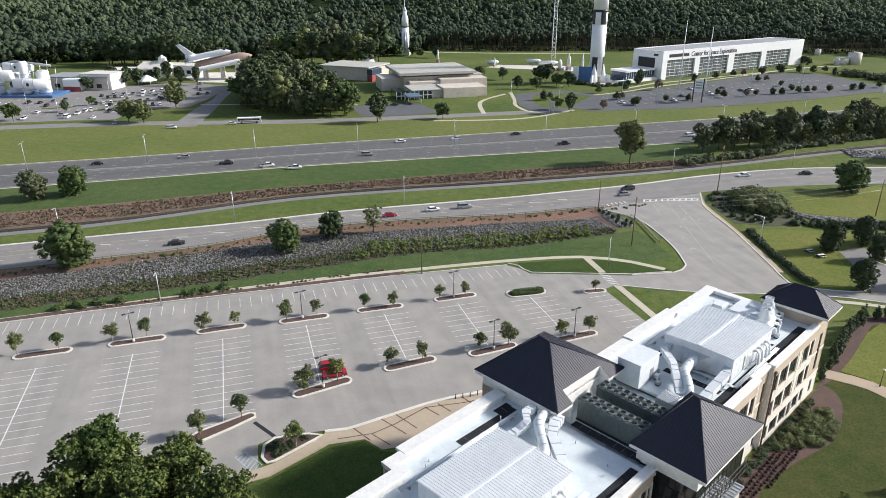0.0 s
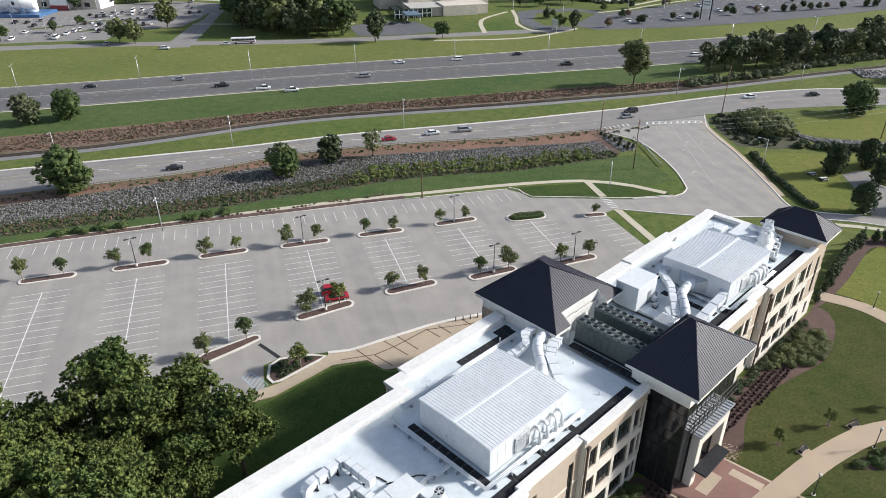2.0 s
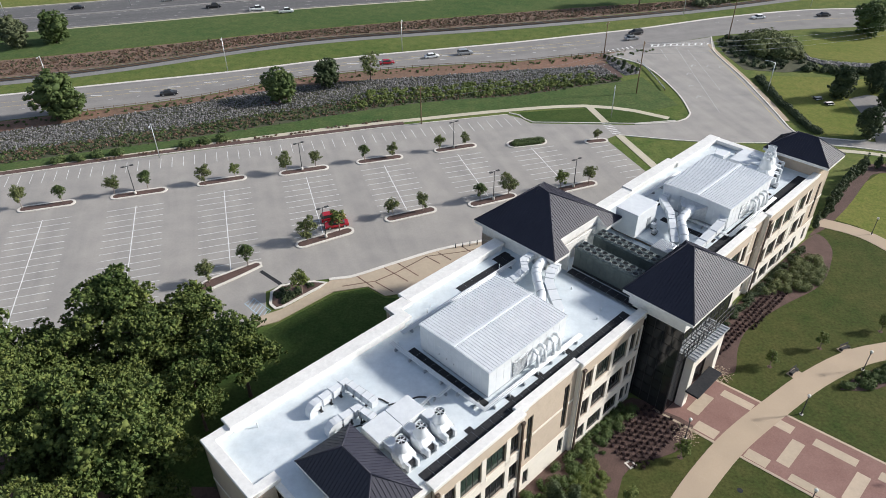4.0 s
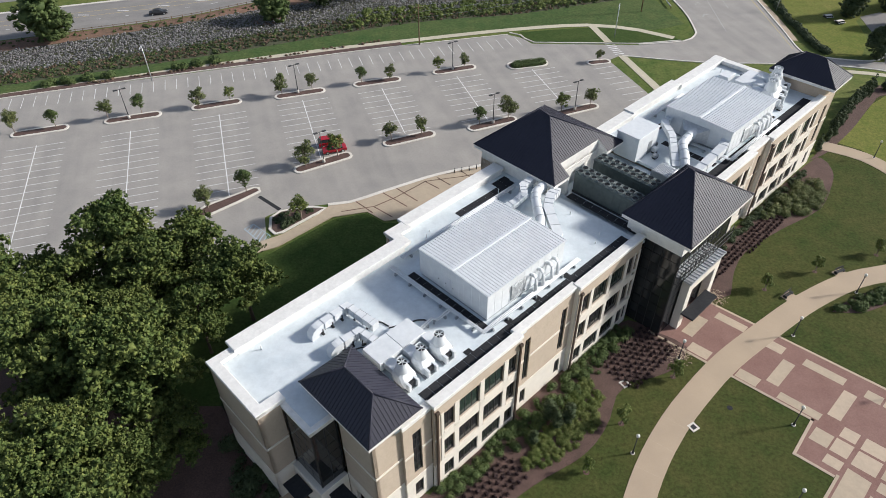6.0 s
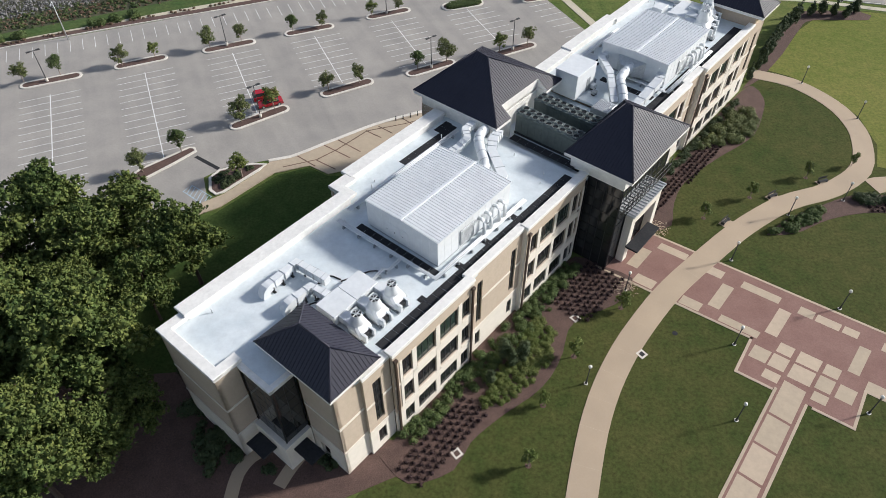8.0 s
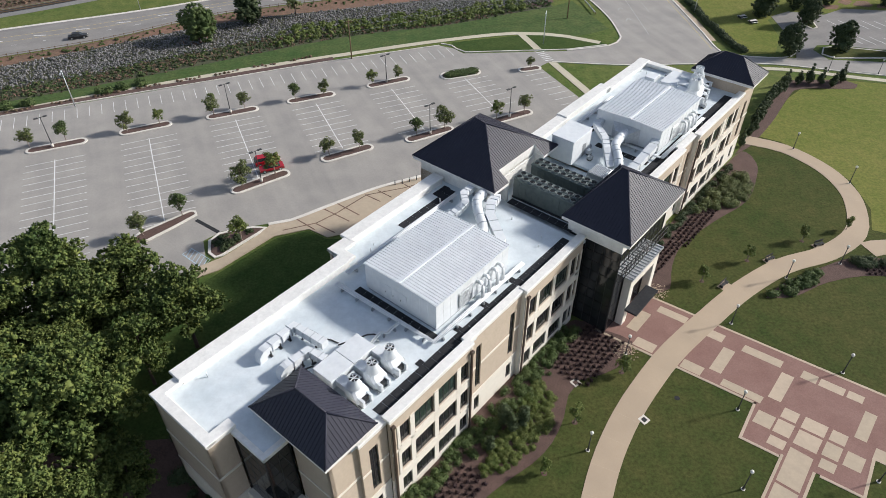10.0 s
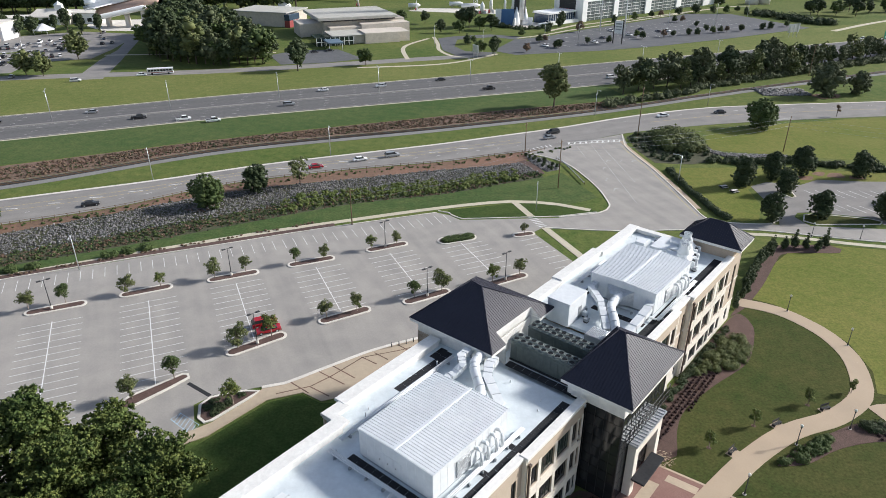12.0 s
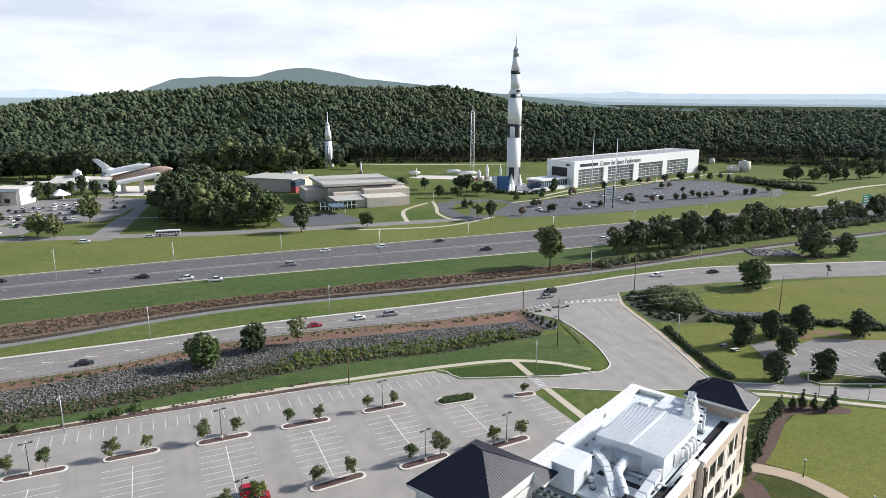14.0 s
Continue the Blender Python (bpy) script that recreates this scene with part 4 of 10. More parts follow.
band("sidewalk", offset(w2, 0.8), offset(w2, -0.8), 0.07, "walk", "pale concrete walk along the access road", "sidewalk")

# drop-off pavement behind the building
DROP = [(-40.0, 78.6), (-36.2, 81.3), (-31.6, 87.0), (-30.3, 89.6), (-26.8, 91.0), (-19, 96.6), (-10, 102.2), (12, 111.6), (14.6, 106), (2, 97.6), (-8, 94.4), (-16, 87.8), (-20, 86.4), (-23.4, 88.6), (-29, 86.6), (-36, 78.2), (-39, 76.4)]
solid("drop_off_walk", Mesh().prism(DROP, -0.05, 0.11), "paver", label="tan concrete drop-off walk with dark brick joints", category="walkway", kind="structure")
drop = bpy.data.objects["drop_off_walk"]
for pts in ([(-27.8, 88.2), (-22.4, 90.2), (-19.3, 93.0), (-14.6, 98.4), (-8.0, 100.6), (6, 107)], [(-26.0, 91.3), (-22.4, 88.4)], [(-21.8, 94.3), (-16.8, 90.7)], [(-19.5, 95.8), (-15.2, 92.4)], [(-14.8, 98.5), (-11.9, 96.4)], [(-12.6, 99.8), (-10.0, 97.7)], [(-22.4, 90.0), (-18.9, 87.6)], [(-8.6, 102.4), (-5.6, 99.6)], [(-3, 105.0), (1, 101.4)]):
    line("brick_joint", pts, 0.24, 0.114, "scrub", drop)
DROP_K = smooth_line([(-30.6, 90.1), (-27.0, 91.2), (-19, 96.8), (-10, 102.4), (12, 111.8)], 2)
solid("kerb_drop", strip(DROP_K, -0.55, 0.15, -0.02, 0.15), "kerb", label="pale concrete kerb along the drop-off", category="kerb", kind="structure")
for x, y in ((-9.6, 101.6), (-8.3, 102.1), (-7.0, 102.6), (-5.7, 103.2)):
    bo = thing("bollard", pose(x, y, 0.11), "short black bollard beside the drop-off kerb", "bollard", "bollards of the drop-off")
    part("post", Mesh().tube([(0, 0, 0), (0, 0, 0.9), (0, 0, 0.98)], [0.09, 0.09, 0.04], 10), "dark_metal", bo)
    part("band", Mesh().tube([(0, 0, 0.70), (0, 0, 0.78)], 0.095, 10), "galv", bo)
LAWN_E = [bw(-9, -0.5), bw(95.6, -0.5), (62, 119), (66.5, 127.5), (73, 137.2), (78, 144), (92, 144.2), (108, 140.6), (150, 135.6), (220, 110), (200, -10), (-10, -20), (-20, 15)]
solid("lawn_east", Mesh().prism(LAWN_E, -0.05, 0.04), "lawn", label="olive mown lawn before the office building, cloud shade put into its colour", category="lawn", kind="structure")
LAWN_B = [(-38, 75), (-28.6, 86.0), (-23.4, 88.2), (-20.2, 86.0), (-17, 86), (-12, 70), (-28, 48), (-60, 45), (-60, 62)]
solid("lawn_back", Mesh().prism(LAWN_B, -0.05, 0.06), "lawn_deep", label="mown lawn behind the office building", category="lawn", kind="structure")
# accessible bay hatching
for i in range(6):
    solid("bay_stripe", Mesh().box(-1.0, -0.05, 0, 1.0, 0.05, 0.004), "paint_blue", pose(-42.0 + i * 0.66, 82.4 - 0.52 * i, 0.055, 0, 0, 82), label="blue painted stripe of the accessible bay", category="road marking", group="accessible bay stripes", kind="structure")
line("bay_edge", [(-42.9, 82.0), (-41.9, 83.5), (-38.0, 80.7), (-38.9, 78.8), (-42.9, 82.0)], 0.10, 0.055, "paint_blue", label="blue outline of the accessible bay", category="road marking", kind="structure")

solid("trench_drain", Mesh().box(-2.9, -0.35, 0, 2.9, 0.35, 0.006), "walkpad", pose(-40.9, 89.4, 0.052, 0, 0, -35), label="dark trench drain strip across the lot's mouth", category="drain", kind="structure")
LAWN_N = [(62.2, 119.6), (66.8, 116.8), (71.6, 110.6), (74.6, 103), (74.2, 94.4), (71.6, 88.6), (76, 86.6), (84, 83.6), (102, 75.4), (200, 60), (220, 110), (150, 135.4), (108, 140.4), (92.4, 143.8), (92.4, 139.8), (80, 139.6), (75.4, 135.2), (69, 126)]
solid("lawn_north", Mesh().prism(LAWN_N, -0.05, 0.047), "lawn_north", label="yellow-green mown lawn north of the path", category="lawn", kind="structure")
# ---- east lawns: ring path, plaza, beds ----
RING = smooth_line([(9.0, 5), (11.6, 20), (15.5, 35), (18.6, 43.6), (22.6, 50.8), (27.2, 57), (31.4, 61.8), (37.6, 67.6), (45, 74.0), (53.2, 79.4), (61.5, 82.6), (68.5, 87.8), (71.8, 95), (72.6, 101), (71.2, 107.5), (66.6, 114.2), (60, 117.6)], 2.0)
band("ring_path", offset(RING, 1.7), offset(RING, -1.7), 0.108, "concrete", "broad tan concrete path curving round the lawn", "path", step=50)
ring_path = bpy.data.objects["ring_path"]
for i in range(2, len(RING) - 1, 2):
    a, b = offset(RING, 1.66)[i], offset(RING, -1.66)[i]
    line("path_joint", [a, b], 0.025, 0.112, "paver", ring_path)
B2 = smooth_line([(68.4, 83.4), (73, 84.2), (82, 82.0), (100, 74)], 2.0)
band("branch_path", offset(B2, 1.8), offset(B2, -1.8), 0.112, "concrete", "broad tan concrete path leaving the ring", "path", step=50)
PQ, PE, PF = Vector((27, 69)), Vector((0.82, -0.572)), Vector((0.572, 0.82))


def plaza_box(e0, f0, e1, f1, z0, z1):
    return Mesh().prism([tuple(PQ + PE * e + PF * f) for e, f in ((e0, f0), (e1, f0), (e1, f1), (e0, f1))], z0, z1)


plaza = solid("plaza", plaza_box(-3.0, -5.8, 75, 4.7, -0.05, 0.085), "brick_red", label="red brick plaza with pale concrete panels", category="plaza", kind="structure")
part("brick_field", plaza_box(19.6, -12.0, 33.2, -5.8, -0.05, 0.0851), "brick_red", plaza)
for e0, f0, e1, f1 in ((-3.0, 4.7, 75, 5.05), (-3.0, -6.15, 19.6, -5.8), (19.25, -12.35, 19.6, -5.8), (33.2, -12.35, 33.55, -5.8), (33.55, -6.15, 75, -5.8), (19.6, -12.35, 24.0, -12.0), (28.6, -12.35, 33.2, -12.0)):
    part("edging", plaza_box(e0, f0, e1, f1, -0.05, 0.10), "paver", plaza, "pale concrete edging")
PANELS = [(42.47, -5.8, 46.9, -7.45), (48.0, -7.7, 49.4, -12.0), (39.95, -8.0, 41.7, -10.9), (47.5, -15.2, 49.1, -17.5), (41.9, -18.05, 46.9, -19.65), (47.6, -20.2, 49.0, -25.4), (39.93, -14.8, 41.6, -17.6), (40.05, -20.25, 41.33, -25.45), (41.77, -25.8, 47.0, -27.4), (47.5, -27.95, 49.0, -29.9), (47.5, -30.2, 48.9, -33.25), (47.6, -33.6, 48.95, -35.5), (41.7, -36.1, 46.7, -37.5),
          (36.75, -25.65, 39.0, -27.8), (39.5, -28.1, 41.3, -29.95), (36.77, -28.05, 39.08, -30.05), (39.32, -30.6, 41.35, -33.3), (36.45, -30.6, 38.95, -33.3), (39.5, -33.8, 41.33, -35.6), (36.77, -33.75, 39.1, -35.6), (34.6, -28.1, 36.1, -30.05), (34.8, -33.95, 36.3, -35.7), (36.75, -36.1, 39.15, -38.1),
          (39.65, -38.6, 41.6, -43.6), (47.5, -38.4, 49.0, -43.4), (41.7, -44.2, 46.7, -45.8), (39.75, -46.5, 41.6, -49.3), (47.5, -46.5, 49.0, -49.4), (41.7, -52.2, 46.7, -53.8), (39.7, -54.6, 41.4, -59.8), (47.4, -54.6, 48.9, -59.8)]


def askew(a, b):
    """Plaza point: the plaza's long sides lie a little askew to the building."""
    return bw(a - 0.072 * (b + 25.0), b)


for a0, b0, a1, b1 in PANELS:
    part("panel", Mesh().prism([askew(a0, b0), askew(a0, b1), askew(a1, b1), askew(a1, b0)], 0.0855, 0.094), "paver", plaza)


def strip(l, r, a0, a1, z0, z1):
    """A stretch of the south walk between two offsets from its west edge."""
    p = lambda a, d: bw(a, -30.02 - 0.034 * (34.4 - a) - d)
    return Mesh().prism([p(a0, r), p(a1, r), p(a1, l), p(a0, l)], z0, z1)


walk3 = solid("south_walk", strip(0.0, 4.05, -14.0, 34.4, -0.05, 0.08), "brick_red", label="concrete panel walk with brick bands leading off the plaza", category="walkway", kind="structure")
part("panel", strip(0.62, 3.30, 30.55, 36.1, 0.0855, 0.094), "paver", walk3)
for i in range(9):
    part("panel", strip(0.62, 3.30, 25.8 - 4.75 * i, 30.2 - 4.75 * i, 0.081, 0.089), "paver", walk3)
for d in (0.0, 3.72):
    part("edging", strip(d, d + 0.33, -14.0, 34.4, -0.05, 0.095), "paver", walk3)
MANHOLE = bw(34.1, -16.9)
solid("manhole_cover", Mesh().tube([(0, 0, -0.03), (0, 0, 0.052)], 0.36, 16), "walkpad", pose(*MANHOLE, 0), label="dark round manhole cover in the lawn", category="manhole cover", kind="structure")


def bed(name, pts, material="mulch", label="dark mulch planting bed along the building", z=0.09):
    solid(name, Mesh().prism(smooth_line(pts + [pts[0]], 1.5)[:-1] if len(pts) < 60 else pts, -0.05, z), material, label=label, category="planting bed", kind="structure")


bed("bed_south", [bw(-3.4, 0.8), bw(8, 1.5), bw(14, 2.1), bw(24, 2.1), bw(30, 1.4), bw(37.6, 0.6), (22.5, 65.6), (26.0, 63.4), (24.4, 59.9), (20.8, 57.6), (17.6, 56.6), (15.8, 54.2), (14.7, 50.6), (12.8, 47.0), (10.2, 44.2), (6.6, 41.6), (2.6, 38.0), (0.6, 34.6), (-4.4, 33.0)])
bed("bed_north", [bw(51.8, -0.1), bw(60, -0.1), bw(75, 0.0), bw(94.6, -0.2), (58.6, 113.0), (59.3, 109.1), (57.8, 104.5), (53.4, 96.9), (45.3, 90.5), (38.6, 84.5), (35.6, 79.3), (34.0, 74.2), (31.8, 73.0)])
bed("bed_ring", [(47.8, 72.2), (52.0, 75.6), (58.5, 78.8), (65.4, 81.4), (74, 80.4), (84, 77), (84, 73.5), (74, 76.2), (66, 77.2), (58.5, 75.6), (52.4, 72.6)])
bed("bed_conifer", label="dark needle bed under the conifers", pts=[bw(95.6, 0), (61.8, 119.6), (66.0, 127.0), (72.6, 136.6), (78, 143.4), (92, 143.6), (92.4, 139.8), (80, 139.6), (75.4, 135.2), (69, 126), (64.0, 119.6), (60, 115)])
for x, y in ((24.6, 61.8), (31.6, 73.6)):
    rk = np.random.default_rng(int(x))
    m = Mesh()
    for i in range(170):
        px_, py_ = rk.uniform(-1.5, 1.5), rk.uniform(-1.5, 1.5)
        s = rk.uniform(0.06, 0.15)
        s *= 0.6
        m.box(px_ - s, py_ - s, 0, px_ + s, py_ + s, s * 0.9, s * 0.3, pose(0, 0, 0, 0, 0, rk.uniform(0, 90)))
    tagged(solid("stone_mulch", m, "concrete", pose(x, y, 0.09)), "tan loose river stones beside the entrance walk", "stones", kind="stuff")


def lawn_lamp(x, y):
    t = thing("lawn_lamp", pose(x, y, 0), "black post lamp with a white globe on a round footing", "lamp post", "post lamps of the lawns")
    part("footing", Mesh().tube([(0, 0, -0.05), (0, 0, 0.12)], 0.26, 14), "kerb", t, "pale concrete footing")
    part("pole", Mesh().tube([(0, 0, 0.1), (0, 0, 0.5), (0, 0, 0.6), (0, 0, 3.3)], [0.16, 0.12, 0.07, 0.055], 8), "dark_metal", t)
    part("collar", Mesh().tube([(0, 0, 3.2), (0, 0, 3.35), (0, 0, 3.45)], [0.06, 0.14, 0.12], 10), "dark_metal", t)
    part("globe", Mesh().tube([(0, 0, 3.4), (0, 0, 3.5), (0, 0, 3.65), (0, 0, 3.8), (0, 0, 3.88)], [0.1, 0.2, 0.24, 0.18, 0.03], 12), "lamp_globe", t, "white globe")


for x, y in ((41, 67), (53, 58), (37, 52), (34, 41), (17, 46), (24.6, 61.2), (50, 42), (68.3, 114.1), (74, 102.3), (52.6, 76.6), (62.4, 80.0), (62, 49), (90, 148.6), (101, 147), (112, 144.6)):
    lawn_lamp(x, y)


def bench(x, y, deg):
    solid("bench_pad", Mesh().box(-1.0, -1.2, -0.03, 1.0, 0.75, 0.082), "concrete", pose(x, y, 0, 0, 0, deg), label="small concrete bench pad", category="pad", kind="structure")
    t = thing("bench", pose(x, y, 0.08, 0, 0, deg), "black metal garden bench on a concrete pad", "bench", "benches along the ring path")
    for i in range(4):
        part("slat", Mesh().box(-0.85, -0.1 + i * 0.13, 0.42, 0.85, 0.0 + i * 0.13, 0.46), "dark_metal", t)
    for i in range(3):
        part("slat", Mesh().box(-0.85, 0.46, 0.55 + i * 0.15, 0.85, 0.5, 0.66 + i * 0.15), "dark_metal", t)
    for s in (-0.75, 0.75):
        part("leg", Mesh().box(s - 0.04, -0.08, 0, s + 0.04, 0.48, 0.42), "dark_metal", t)


for x, y, d in ((42.5, 74.8, 42), (51.6, 80.7, 30), (60.9, 84.3, 20)):
    bench(x, y, d)
for x, y in ((1.0, 36.6), (17.0, 56.2), (24.75, 50.4), (92, 106)):
    t = thing("drain_cover", pose(x, y, 0, 0, 0, 38), "square concrete drain surround with a dark grate", "drain", "lawn drains")
    part("surround", ring([(-0.55, -0.55), (0.55, -0.55), (0.55, 0.55), (-0.55, 0.55)], [(-0.32, -0.32), (0.32, -0.32), (0.32, 0.32), (-0.32, 0.32)], -0.03, 0.13), "kerb", t)
    part("grate", Mesh().box(-0.32, -0.32, -0.02, 0.32, 0.32, 0.07), "dark_metal", t)

# shrubs: beds and hedges
def shrub_stuff(name, spots, size, leaf_n, leaf, material, label, seed=1, category="shrubs", flat=0.85, core=0.6):
    r = np.random.default_rng(seed)
    c = np.array([(x, y, s * size * 0.55) for x, y, s in spots])
    rad = np.array([(s * size, s * size, s * size * 0.8) for x, y, s in spots])
    tagged(new(name, foliage(name, c, rad, leaf_n, leaf, material, core=core, flat=flat)), label, category, kind="stuff")


def scatter_poly(poly, n, rnd, lo=0.7, hi=1.3):
    xs, ys = [p[0] for p in poly], [p[1] for p in poly]
    out = []
    while len(out) < n:
        x, y = rnd.uniform(min(xs), max(xs)), rnd.uniform(min(ys), max(ys))
        inside = False
        for (x0, y0), (x1, y1) in zip(poly, poly[1:] + poly[:1]):
            if (y0 > y) != (y1 > y) and x < (x1 - x0) * (y - y0) / (y1 - y0) + x0:
                inside = not inside
        if inside:
            out.append((x, y, rnd.uniform(lo, hi)))
    return out


rb = random.Random(4)
near_front = [bw(rb.uniform(0, 36), rb.uniform(-1.3, 0.9)) + (rb.uniform(0.6, 1.05),) for i in range(150)] + [bw(rb.uniform(10, 27), rb.uniform(-2.4, -0.4)) + (rb.uniform(0.5, 0.9),) for i in range(60)]
shrub_stuff("foundation_shrubs", near_front, 0.75, 42000, 0.10, "leaf", "dark evergreen shrubs along the building's front wall", 2)
shrub_stuff("tall_grass", scatter_poly([(12.2, 56.8), (14.0, 53.6), (12.9, 49.2), (10.2, 45.9), (6.6, 43.1), (4.0, 42.6), (4.4, 45.4), (7.4, 49.0), (9.8, 53.6)], 240, rb, 0.5, 1.0), 0.55, 40000, 0.28, "leaf_bright", "dense green ornamental grass in the bed", 3, "plants", 0.13, 0.45)
shrub_stuff("front_shrubs", [bw(rb.uniform(52, 92), rb.uniform(-1.4, -0.3)) + (rb.uniform(0.6, 1.2),) for i in range(130)], 0.6, 20000, 0.11, "leaf_dark", "dark evergreen shrubs along the building's front wall", 4)
shrub_stuff("bed_shrubs", scatter_poly([bw(72, -1.8), bw(80, -1.5), bw(88, -2), (57.4, 104), (54.4, 98.6), (52, 96)], 85, rb), 0.8, 22000, 0.13, "leaf_olive", "rounded green shrubs in the curved bed", 5)
shrub_stuff("ring_shrubs", scatter_poly([(47.8, 72.6), (52.0, 75.4), (58.5, 78.6), (57.5, 76), (52.4, 73)], 45, rb), 0.6, 9000, 0.14, "leaf", "low rounded shrubs beside the ring path", 6)
shrub_stuff("ring_hedge", scatter_poly([(64, 80.6), (74, 80), (83, 76.6), (82, 75.4), (73, 78.2), (65, 79.4)], 50, rb), 0.8, 9000, 0.16, "leaf_dark", "low hedge beside the branch path", 7)
def dots(name, spots, label, seed):
    r = np.random.default_rng(seed)
    c = np.array([(x + r.uniform(-.1, .1), y + r.uniform(-.1, .1), 0.2) for x, y in spots])
    tagged(new(name, foliage(name, c, np.full((len(c), 3), 0.36), len(c) * 46, 0.11, "leaf_plum")), label, "plants", kind="stuff")


dots("bed_perennials", [bw(28 + 0.95 * i + 0.48 * (j % 2), -1.6 - 0.75 * j) for i in range(11) for j in range(8)], "small purple-brown plants set in rows in the mulch", 8)
dots("bed_perennials", [bw(52.5 + 0.95 * i + 0.48 * (j % 2), -2.2 - 0.8 * j) for i in range(26) for j in range(3 + (i > 10))], "small purple-brown plants set in rows in the mulch", 9)
dots("bed_perennials", [bw(-3 + 0.95 * i + 0.48 * (j % 2), -1.9 - 0.8 * j) for i in range(13) for j in range(5)], "small purple-brown plants set in rows in the mulch", 10)
dots("bed_perennials", [(66 + 0.9 * i, 79.2 - 0.3 * i * 0.35 - 0.8 * j) for i in range(16) for j in range(3)], "small purple-brown plants set in rows in the mulch", 12)
columnar = [make_tree("columnar_shrub", "narrow upright evergreen shrub in the planting bed", 4.2, 0.85, 3.9, 0.15, 12, 1500, 0.13, "leaf_dark", 40 + k, "upright evergreens", 0.55, 0.6) for k in range(2)]
plant(columnar, [(9.4, 49.4), (8.0, 48.6), (7.0, 49.6), (5.2, 46.0, 0.8)], rb)
conifer = [make_tree("conifer", "dense dark conical conifer beside the lawn", 4.9, 1.25, 4.8, 0.05, 16, 1500, 0.15, "leaf_dark", 50 + k, "conifers round the north lawn", 1.0, 0.5) for k in range(2)]
plant(conifer, [(77.4, 141.6), (80.2, 141.9), (85.3, 142), (87.6, 140.9), (90.4, 143), (71.5, 134.5), (69.9, 132.2), (68.4, 130.0), (66.8, 127.6), (65.2, 125.3), (63.4, 122.7), (74.9, 138), (73.2, 136.2), (61.4, 119.4, 0.8), (82.8, 142.4), (62.8, 120.8, 0.8), (59.2, 117.2, 0.7), (58.2, 115.0, 0.7)], rb)
young = [make_tree("young_tree", "staked young tree in a mulch ring on the lawn", 3.5, 1.05, 2.9, 0.5, 9, 900, 0.13, "leaf_bright", 60 + k, "young trees on the lawns", 0.5, 0.34, 0.2, bark="trunk_pale", tufts=60, tuft_r=0.22, airy=True) for k in range(2)]
YOUNG = [(39.3, 75.9), (47.9, 80.7), (58.6, 85.6), (67.2, 88.6), (23.4, 58.0), (16.0, 50.0), (11.4, 42.9), (9.0, 35.2)]
plant(young, YOUNG, rb, z=0.05)
for x, y in YOUNG:
    solid("mulch_ring", Mesh().tube([(0, 0, -0.03), (0, 0, 0.055)], 0.38, 14), "mulch", pose(x, y, 0, 0, 0, 10 * x), label="round mulch patch under a young tree", category="mulch", kind="structure")
hedge_spots = [(-0.6 + 0.62 * i + 0.1, 146.1 + 0.22 * i + dy, 1.0) for i in range(12) for dy in (-1.1, -0.5, 0.1, 0.7) if 0 < i < 11 or -0.8 < dy < 0.5]
shrub_stuff("island_hedge", [(x + 0.4, y, s) for x, y, s in hedge_spots], 0.72, 6500, 0.16, "leaf", "low clipped hedge on the parking island", 13, "hedge")
shrub_stuff("drop_off_shrubs", scatter_poly([(-39, 85.2), (-37.4, 87.4), (-32.4, 88.4), (-36.6, 82.2)], 60, rb, 0.6, 1.1), 0.5, 7000, 0.12, "leaf_dark", "small dark shrubs in the mulch by the drop-off", 14)
shrub_stuff("verge_shrubs", [(x + rb.uniform(-1.2, 1.2), y + rb.uniform(-0.8, 0.8), rb.uniform(0.7, 1.2)) for x, y in ((-100.0, 128.8), (-96.1, 130.6), (-92.2, 132.4), (-77.4, 137.6), (-73.7, 139.6), (-70.0, 141.4), (-104, 127)) for i in range(6)], 1.0, 7000, 0.22, "leaf", "rounded shrubs on the verge beside the sidewalk", 15)
shrub_stuff("verge_low_shrubs", [(-95 + 0.9 * i, 128.6 + 0.405 * i + rb.uniform(-.4, .4), rb.uniform(0.6, 1.1)) for i in range(70) if i % 9 < 6], 0.38, 6000, 0.14, "leaf_rust", "low reddish shrubs in the mulch strip", 16)

